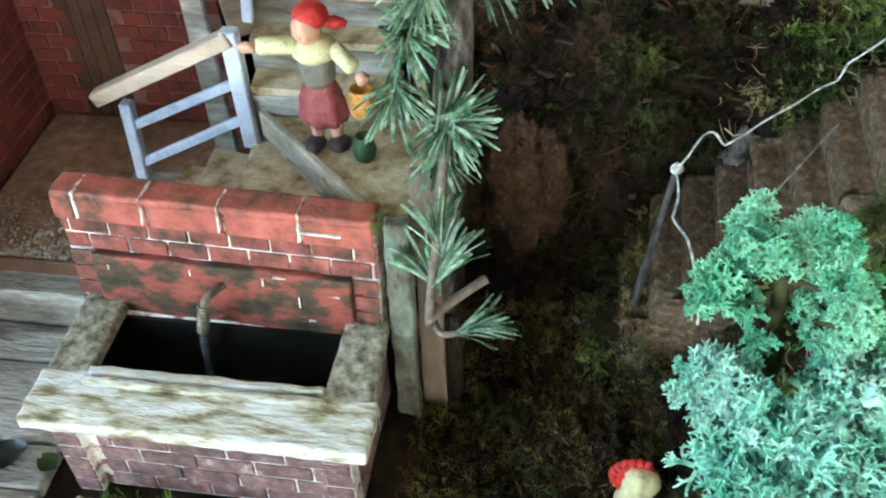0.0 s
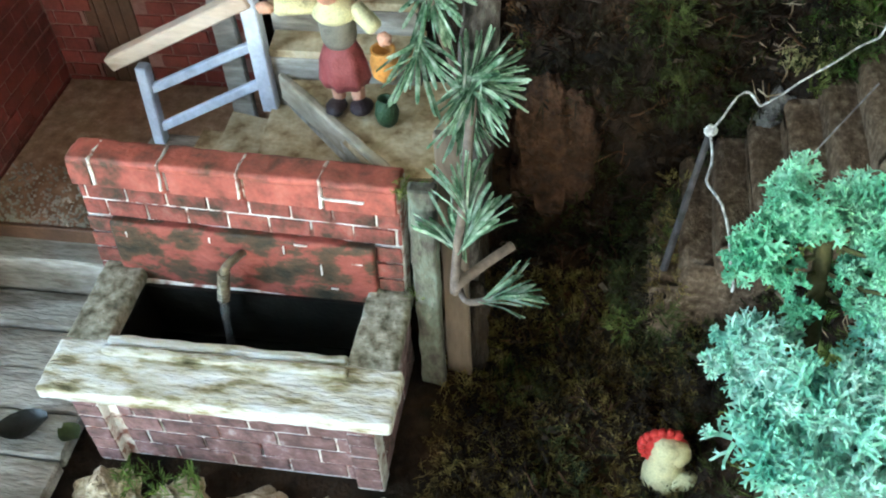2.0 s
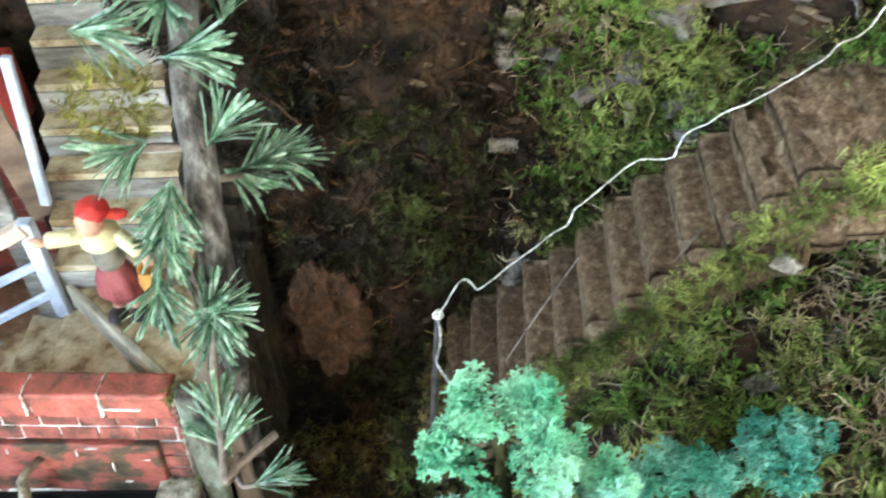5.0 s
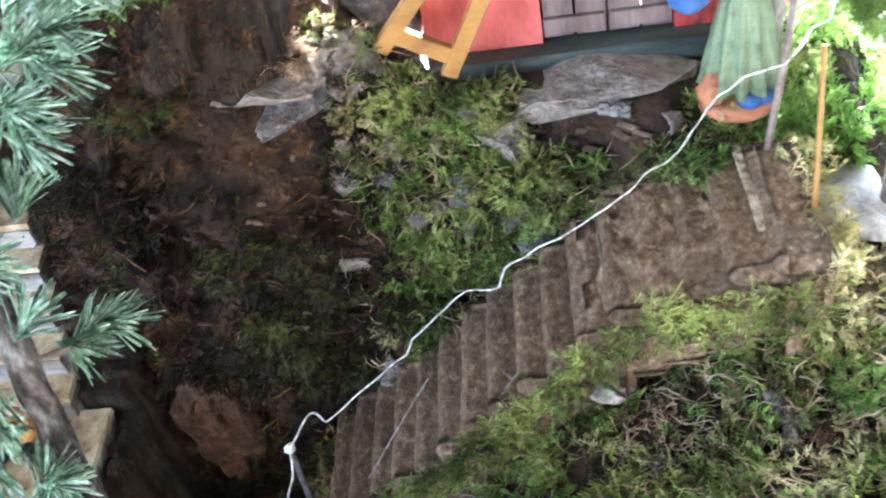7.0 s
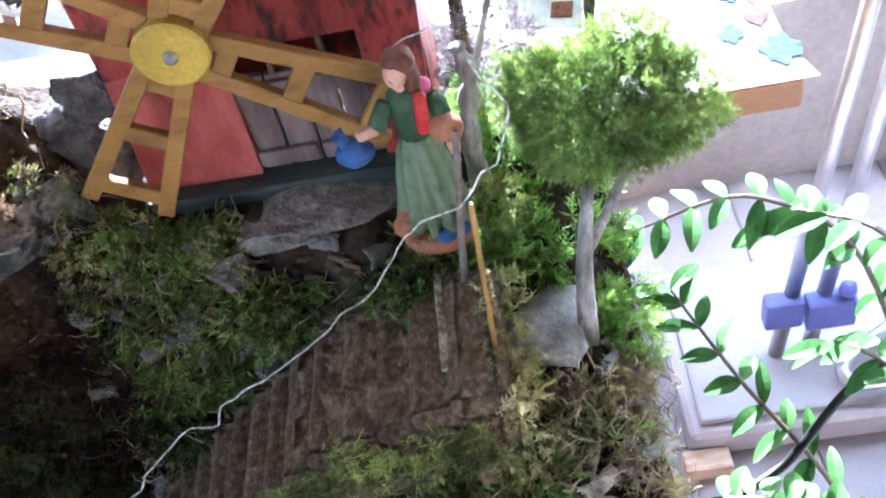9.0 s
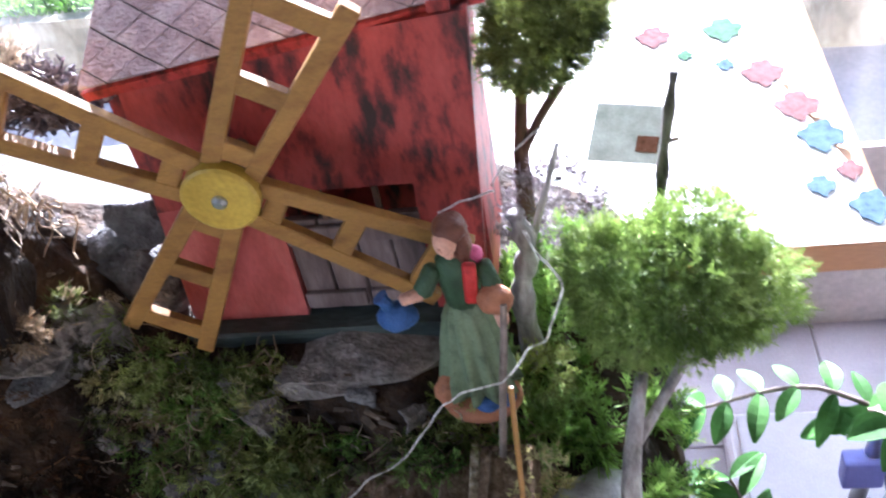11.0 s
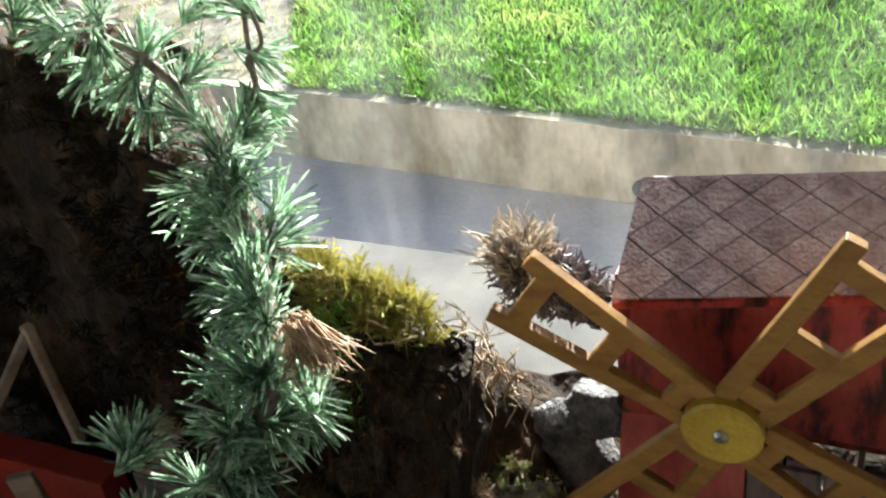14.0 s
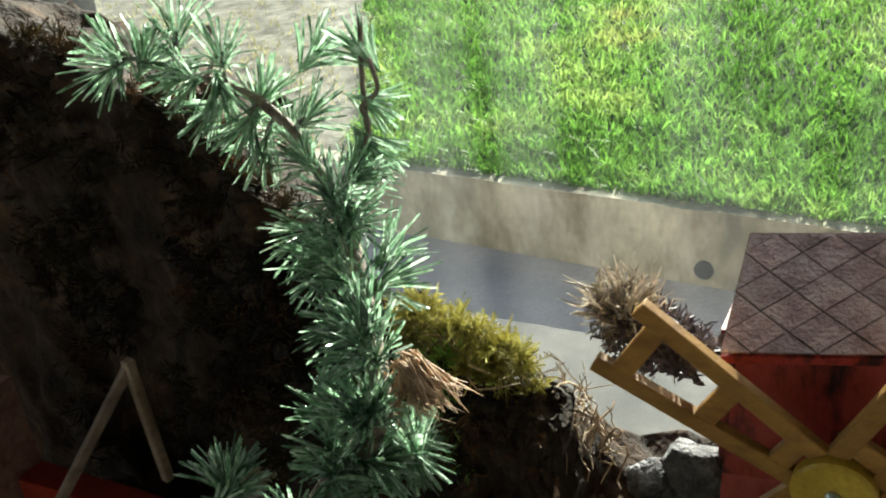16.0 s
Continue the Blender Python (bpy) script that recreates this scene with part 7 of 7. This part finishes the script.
wm = at(0.5575, 0.236, 0.291, 0) @ Matrix.Diagonal((0.95, 0.95, 1.16, 1))
figurine("figurine", [
    (Geo().lathe([(0.0165, 0.0), (0.019, 0.002), (0.018, 0.006), (0.015, 0.0075)], 22, wm @ Matrix.Diagonal((1.1, 0.9, 1, 1))), "paint_clay"),
    (Geo().blob(fig_pt(wm, (-0.015, -0.006, 0.014)), 0.0085, 3, 0.35, 9, (0.8, 0.8, 1.2)), "paint_clay"),
    (Geo().blob(fig_pt(wm, (0.004, -0.009, 0.009)), 0.006, 2, 0.1, 8, (1.1, 1.2, 0.8)), "paint_blue"),
    (Geo().blob(fig_pt(wm, (0.012, -0.006, 0.009)), 0.006, 4, 0.1, 8, (1.0, 1.2, 0.8)), "paint_blue"),
    (fold_skirt(wm, [(0.0120, 0.012), (0.0178, 0.013), (0.0165, 0.024), (0.0145, 0.040), (0.0118, 0.054), (0.0088, 0.061), (0.008, 0.064)], 11, 0.34, 66), "paint_dress"),
    (Geo().lathe([(0.0085, 0.060), (0.0090, 0.066), (0.0105, 0.076), (0.0098, 0.083), (0.005, 0.087)], 18, wm @ Matrix.Diagonal((1, 0.85, 1, 1))), "paint_green"),
    (Geo().box(-0.0032, 0.0032, -0.0102, -0.006, 0.066, 0.086, wm @ Matrix.Rotation(0.08, 4, "Y"), b=0.001), "paint_red"),
    (seg(fig_pt(wm, (-0.010, -0.002, 0.081)), fig_pt(wm, (-0.018, -0.008, 0.071)), 0.0045, 0.0045), "paint_green"),
    (seg(fig_pt(wm, (-0.017, -0.008, 0.072)), fig_pt(wm, (-0.027, -0.013, 0.0725)), 0.0032, 0.0028), "paint_skin"),
    (Geo().blob(fig_pt(wm, (-0.0295, -0.014, 0.0655)), 0.0085, 5, 0.12, 12, (1.1, 0.85, 0.85)), "paint_blue"),
    (Geo().lathe([(0.0034, 0), (0.0028, 0.004), (0.0040, 0.0065), (0.0030, 0.0063)], 14, wm @ Matrix.Translation((-0.0325, -0.014, 0.0705)) @ Matrix.Rotation(-0.5, 4, "Y")), "paint_blue"),
    (seg(fig_pt(wm, (0.011, -0.001, 0.081)), fig_pt(wm, (0.0165, -0.006, 0.071)), 0.0045, 0.0042), "paint_green"),
    (Geo().blob(fig_pt(wm, (0.0165, -0.010, 0.068)), 0.0075, 6, 0.12, 9, (1.1, 0.9, 1.0)), "paint_clay"),
    (Geo().blob(fig_pt(wm, (0.0185, -0.013, 0.0605)), 0.004, 4, 0.2, 7, (0.8, 0.8, 1.2)), "paint_skin"),
    (Geo().blob(fig_pt(wm, (-0.0025, -0.0045, 0.0945)), 0.0064, 7, 0.05, 12, (0.82, 0.9, 1.1)), "paint_skin"),
    (Geo().blob(fig_pt(wm, (-0.0045, -0.0098, 0.0938)), 0.0014, 6, 0.1, 6, (0.8, 1.1, 1.2)), "paint_skin"),
    (seg(fig_pt(wm, (-0.001, -0.001, 0.083)), fig_pt(wm, (-0.002, -0.003, 0.091)), 0.0034, 0.003), "paint_skin"),
    (Geo().blob(fig_pt(wm, (0.0, -0.001, 0.0985)), 0.0076, 8, 0.14, 12, (1.0, 1.0, 0.85)), "paint_hair"),
    (Geo().blob(fig_pt(wm, (0.0042, -0.001, 0.0895)), 0.0062, 9, 0.22, 10, (0.72, 0.9, 1.6)), "paint_hair"),
    (Geo().blob(fig_pt(wm, (0.008, 0.001, 0.0835)), 0.005, 10, 0.15, 8, (0.9, 0.8, 1.0)), "paint_pink"),
], "painted figurine in a green dress holding a blue jug")

# small crested ceramic figure
fm = at(0.299, 0.040, 0.004)
comb = []
for k in range(11):
    a = radians(-75 + 19 * k)
    comb.append((Geo().blob(fig_pt(fm, (-0.001 - 0.0118 * math.cos(a), 0.003, 0.034 + 0.0122 * math.sin(a))), 0.0026, k, 0.1, 6), "paint_red"))
figurine("figurine", [(Geo().lathe([(0.008, 0), (0.0115, 0.004), (0.0115, 0.016), (0.0085, 0.026), (0.0068, 0.034), (0.0072, 0.040), (0.004, 0.044)], 20, fm), "paint_ivory"), (Geo().blob(fig_pt(fm, (0.010, -0.006, 0.018)), 0.0075, 3, 0.1, 9, (1.2, 0.8, 0.9)), "paint_ivory"), (Geo().blob(fig_pt(fm, (-0.001, 0.003, 0.034)), 0.0118, 5, 0.04, 14, (1, 0.32, 1)), "paint_red"), (Geo().blob(fig_pt(fm, (0.002, 0.0, 0.033)), 0.0105, 9, 0.06, 14, (0.95, 0.6, 1.0)), "paint_ivory"), *comb], "small ivory ceramic figure with a red scalloped crest")

# ---- coloured prints on the tablecloth ----
PRINTS = [(0.700, 1.072, "print_red", 0.020), (0.788, 1.074, "print_green", 0.022), (0.820, 0.964, "print_red", 0.022), (0.846, 0.890, "print_red", 0.022), (0.860, 0.829, "print_blue", 0.022), (0.843, 0.743, "print_blue", 0.013), (0.876, 0.765, "print_red", 0.012), (0.885, 0.705, "print_blue", 0.020), (0.735, 1.02, "print_green", 0.009), (0.78, 0.99, "print_blue", 0.010)]
M["card_olive"] = mat("olive_card", [(0.3, (0.19, 0.215, 0.175)), (0.7, (0.31, 0.335, 0.28))], 40, 0.95, 0.1, spec=0.05)
M["plank_brown"] = mat("pale_brown_split_wood", [(0.34, (0.12, 0.085, 0.06)), (0.55, (0.26, 0.20, 0.15)), (0.75, (0.36, 0.29, 0.23))], 30, 0.7, 0.4, stretch=(1, 1, 0.25))
paint("print_clay", (0.09, 0.04, 0.02), 0.95, 0.02)
paint("print_green", (0.05, 0.095, 0.06), 0.95, 0.02)
paint("print_blue", (0.05, 0.08, 0.11), 0.95, 0.02)
paint("print_red", (0.105, 0.055, 0.055), 0.95, 0.02)
for k, (x, y, mn, r) in enumerate(PRINTS):
    g = Geo()
    a0 = rnd(0, 1)
    ring = [(x + r * (1 + 0.12 * math.cos(4 * a + a0) + 0.12 * math.sin(7 * a)) * math.cos(a), y + 1.2 * r * (1 + 0.12 * math.cos(4 * a + a0) + 0.12 * math.sin(7 * a)) * math.sin(a), 0.0024) for a in np.linspace(0, 6.283, 28)[:-1]]
    g.add(ring + [(p[0], p[1], 0.0012) for p in ring], [tuple(range(27))] + [(i, 27 + i, 27 + (i + 1) % 27, (i + 1) % 27) for i in range(27)])
    part("print", g, M[mn], tcloth)

# ---- things beside the table: ladder foot, white crate, leafy plant ----
la = thing("step_ladder", "folded aluminium ladder with blue plastic joints", "ladder", at=(0.98, 0.82, -0.8))
for dx in (0.0, 0.052):
    part("tube", Geo().tube([(0.955 + dx, 0.82, -0.785), (1.055 + dx, 0.92, -0.25), (1.13 + dx, 1.0, 0.20)], 0.0125, 12), M["steel"], la, smooth=True)
    part("foot", rbox(0.925 + dx, 0.975 + dx, 0.795, 0.845, -0.80, -0.745, 0.008, 2), M["grey_rubber"], la)
part("joint", rbox(0.945, 1.005, 0.83, 0.862, -0.66, -0.60, 0.006, 2), M["blue_plastic"], la, "blue plastic joint")
part("joint", rbox(1.008, 1.085, 0.822, 0.858, -0.665, -0.605, 0.006, 2), M["blue_plastic"], la, "blue plastic joint")
part("knob", Geo().lathe([(0.012, 0), (0.014, 0.006), (0.012, 0.018), (0.006, 0.022)], 14, Matrix.Translation((1.07, 0.84, -0.60))), M["blue_plastic"], la)
part("loop", Geo().tube(curve_pts([(1.16, 0.84, -0.70), (1.08, 0.80, -0.70), (1.05, 0.76, -0.70), (1.08, 0.735, -0.70), (1.2, 0.75, -0.70)], 5), 0.011, 10), M["steel"], la, smooth=True)
cr = thing("storage_box", "low white plastic storage box on the floor", "box", at=(1.0, 0.95, -0.8))
part("body", rbox(0.80, 1.35, 0.70, 1.05, -0.80, -0.735, 0.02, 3), M["box_white"], cr)
part("lid", rbox(0.82, 1.33, 0.72, 1.03, -0.7345, -0.722, 0.006, 2), M["box_white"], cr)
part("handle", rbox(0.785, 0.86, 0.66, 0.699, -0.80, -0.765, 0.006, 2), M["pale_wood"], cr)

pt = thing("potted_plant", "tall leafy green plant in a clay pot on the floor", "plant", at=(0.95, 0.12, -0.8))
part("pot", Geo().lathe([(0.07, 0.0), (0.10, 0.16), (0.108, 0.165), (0.108, 0.19), (0.098, 0.19), (0.09, 0.15)], 24, Matrix.Translation((0.95, 0.12, -0.80))), M["paint_clay"], pt, smooth=True)
part("soil", Geo().lathe([(0.0935, 0.155), (0.0935, 0.165)], 24, Matrix.Translation((0.95, 0.12, -0.80))), M["earth"], pt)
STEMS = [[(0.95, 0.12, -0.65), (0.86, 0.16, -0.1), (0.80, 0.24, 0.18), (0.735, 0.27, 0.245), (0.67, 0.28, 0.225)], [(0.95, 0.12, -0.65), (0.88, 0.14, 0.0), (0.80, 0.20, 0.24), (0.755, 0.25, 0.25), (0.745, 0.275, 0.215)], [(0.94, 0.12, -0.65), (0.84, 0.13, -0.1), (0.76, 0.16, 0.10), (0.71, 0.20, 0.17), (0.68, 0.25, 0.20)], [(0.95, 0.11, -0.65), (0.84, 0.08, -0.1), (0.76, 0.10, 0.12), (0.72, 0.13, 0.15), (0.69, 0.15, 0.13)], [(0.95, 0.11, -0.65), (0.86, 0.06, -0.1), (0.79, 0.07, 0.11), (0.75, 0.11, 0.14), (0.73, 0.15, 0.12)], [(0.96, 0.12, -0.65), (0.88, 0.12, 0.0), (0.81, 0.15, 0.18), (0.77, 0.19, 0.20), (0.765, 0.215, 0.17)], [(0.95, 0.11, -0.65), (0.85, 0.03, -0.1), (0.77, 0.03, 0.10), (0.72, 0.06, 0.13), (0.69, 0.09, 0.11)]]


def leaf_geo(p, d, up, L, w):
    d = d.normalized()
    s = d.cross(up).normalized()
    u = s.cross(d)
    g = Geo()
    rows = []
    for i in range(7):
        t = i / 6
        wd = w * math.sin(math.pi * min(1, t * 0.94 + 0.03)) ** 0.8
        c = p + d * (L * t) - u * (0.25 * L * t * t)
        rows += [c - s * wd + u * wd * 0.25, c, c + s * wd + u * wd * 0.25]
    g.add([tuple(q) for q in rows], [(3 * i + k, 3 * i + k + 1, 3 * i + k + 4, 3 * i + k + 3) for i in range(6) for k in (0, 1)])
    return g


for st in STEMS:
    pts = curve_pts(st, 8)
    stem = part("stem", Geo().tube(pts, [0.0026 - 0.0018 * i / len(pts) for i in range(len(pts))], 6), M["twig"], pt)
    for i in range(len(pts) // 2, len(pts), 2):
        for sgn in (-1, 1):
            d = (pts[min(i + 1, len(pts) - 1)] - pts[i - 1]).normalized()
            side = d.cross(Vector((0, 0, 1))).normalized() * sgn
            part("leaf", leaf_geo(pts[i], side + d * rnd(0.1, 0.9) + Vector((0, 0, rnd(-0.3, 0.3))), Vector((rnd(-0.3, 0.3), rnd(-0.3, 0.3), 1)), rnd(0.020, 0.030), rnd(0.0045, 0.0065)), M["leaf"], stem)
cb = thing("cable", "black cable hanging beside the model", "cable", at=(0.70, 0.15, -0.8))
part("cord", Geo().tube(curve_pts([(0.66, 0.13, -0.8), (0.672, 0.135, -0.3), (0.685, 0.143, 0.08), (0.732, 0.167, 0.134), (0.80, 0.20, 0.175), (0.95, 0.24, 0.10), (1.1, 0.26, -0.8)], 8), 0.0028, 8), M["black"], cb, smooth=True)

# floor tiles near the tables
tile_mesh = rbox(-0.148, 0.148, -0.148, 0.148, -0.008, 0.004, 0.002, 1).mesh("tile", M["tile"])
for i in range(8):
    for j in range(8):
        ob = new("tile", tile_mesh)
        ob.parent = floor
        ob.location = (-0.05 + 0.3 * i, -0.63 + 0.3 * j, -0.80)


# ---- small odds and ends ----
cd = thing("card", "olive-grey card with an orange-brown opening leaning on the cloth", "card", at=(0.665, 0.80, 0.002))
CM = Matrix.Translation((0.667, 0.80, 0.004)) @ Matrix.Rotation(radians(-14), 4, "Z") @ Matrix.Rotation(radians(-66), 4, "X")
part("sheet", rbox(-0.062, 0.026, -0.0012, 0.0012, 0, 0.075, 0.0005, 1, m=CM), M["card_olive"], cd)
part("opening", rbox(-0.010, 0.014, -0.0026, -0.0014, 0.014, 0.034, 0.0004, 1, m=CM), M["print_clay"], cd, "orange-brown printed opening")
wg = thing("twig", "thin dark twig lying across the steps", "twig", at=(0.36, 0.14, 0.15))
part("stem", Geo().tube(curve_pts([(0.338, 0.126, 0.137), (0.358, 0.142, 0.160), (0.380, 0.160, 0.183)], 4), 0.0005, 5), M["bark"], wg)
wg = thing("twig", "short whitish twig lying on the steps", "twig", at=(0.43, 0.13, 0.22))
part("stem", Geo().tube([(0.424, 0.124, 0.2125), (0.432, 0.128, 0.222), (0.438, 0.131, 0.229)], 0.0005, 5), M["bark_piece"], wg)
part("stub", Geo().tube([(0.430, 0.127, 0.220), (0.425, 0.131, 0.223)], 0.0005, 5), M["bark_piece"], wg)
ws = thing("thread_wisp", "loose white thread caught on the stump", "thread", at=(0.58, 0.26, 0.40))
for q in ([(0.575, 0.262, 0.405), (0.585, 0.268, 0.418), (0.600, 0.278, 0.423), (0.612, 0.282, 0.410)], [(0.548, 0.268, 0.388), (0.560, 0.262, 0.397), (0.575, 0.262, 0.402)]):
    part("thread", Geo().tube(wavy(q, 8, 0.001), 0.00045, 5), M["rope"], ws, smooth=True)
g = Geo()
for k in range(26):
    sprig(g, Vector((rnd(0.025, 0.075), -0.014 + rnd(-0.008, 0.006), 0.043)), Vector((rnd(-1, 1), rnd(-0.6, 0.6), rnd(0.2, 1))), rnd(0.008, 0.014))
solid("moss", g, M["crown_green"], "small green moss sprig on the paving stones", "moss", "stuff")
wedge = thing("board", "pale brown split board behind the fountain", "board", at=(0.184, 0.09, 0.03))
part("plank", rbox(0.178, 0.192, 0.084, 0.089, 0.02, 0.200, 0.001, 1, 20, 0.0012, 50, m=Matrix.Rotation(0.015, 4, "Y")), M["plank_brown"], wedge)

# moss grown over the open edges of the steps
g = Geo()
for k in range(900):
    s = rnd(3.0, 17.5)
    x, z = 0.290 + 0.0163 * s, 0.072 + 0.0158 * min(s, 12.6)
    sprig(g, Vector((x + rnd(-0.006, 0.006), 0.115 + 0.0008 * s + rnd(-0.010, 0.002), z + rnd(-0.028, 0.002))), Vector((rnd(-1, 0.6), rnd(-1, 0.2), rnd(-0.2, 1))), rnd(0.006, 0.013), curl=rnd(-0.6, 0.6))
solid("moss", g, M["moss"], "green moss along the open edge of the steps", "moss", "stuff")
# brown moss with painted shade, covers the fronts of the lowest steps
g = Geo()
for k in range(420):
    sprig(g, Vector((0.284 + rnd(-0.002, 0.012), rnd(0.112, 0.20), rnd(0.02, 0.073))), Vector((-1 + rnd(-0.3, 0.5), rnd(-0.8, 0.5), rnd(-0.3, 0.6))), rnd(0.007, 0.014), curl=rnd(-0.6, 0.6))
solid("moss", g, M["moss_shade"], "brown moss with shade in its colour at the foot of the steps", "moss", "stuff")
g = Geo()
for k in range(90):
    c = random.choice(((0.168, 0.074, 0.101), (0.166, 0.078, 0.168), (0.172, 0.088, 0.160), (0.160, 0.092, 0.158)))
    sprig(g, Vector(c) + Vector((rnd(-0.004, 0.004), rnd(-0.004, 0.004), rnd(-0.003, 0.004))), Vector((rnd(-1, 1), rnd(-1, 0.3), rnd(0, 1))), rnd(0.003, 0.006))
solid("moss", g, M["olive"], "small olive moss tufts on the fountain edge", "moss", "stuff")
g = Geo()
for k in range(340):
    sprig(g, Vector((0.583 + rnd(-0.012, 0.012), rnd(0.122, 0.21), 0.275 + rnd(-0.035, 0.012))), Vector((rnd(-0.2, 1), rnd(-1, 0.4), rnd(-0.2, 1))), rnd(0.006, 0.013), curl=rnd(-0.6, 0.6))
solid("moss", g, M["straw"], "straw-coloured moss at the head of the steps", "moss", "stuff")
for k in range(26):
    x, v = rnd(0.40, 0.65), rnd(1.5, 2.95) * V
    p, nrm = land_normal(x, v)
    r = rnd(0.006, 0.013)
    g = Geo()
    tuft_clump(g, p + nrm * r * 0.4, (r * rnd(1.0, 1.6), r, r * 0.7), 75, (0.004, 0.009), 0.3)
    solid("moss_cushion", g, M["moss_bright" if k % 3 else "straw"], "round bright green moss cushion on the bank" if k % 3 else "round straw-coloured moss cushion on the bank", "moss", group="moss cushions")
for k in range(22):
    x, v = rnd(0.42, 0.655), rnd(1.5, 2.95) * V
    p, nrm = land_normal(x, v)
    L = rnd(0.005, 0.011)
    solid("bark_piece", bark_sheet(p + nrm * 0.005, L, L * rnd(0.45, 0.8), nrm + Vector((rnd(-0.6, 0.6), rnd(-0.5, 0.5), rnd(-0.2, 0.6))), rnd(0, 3.1), k * 2.3 + 60), M["rust_rock" if k % 2 else "old_trunk"], "curled brown bark piece lying on the bank", "bark", group="bark pieces", smooth=True)


# ---- bricks laid last ----
for job in BRICK_JOBS:
    lay_bricks(job[0], job[1], job[2], job[3], job[4], skip=job[5] if len(job) > 5 else None)
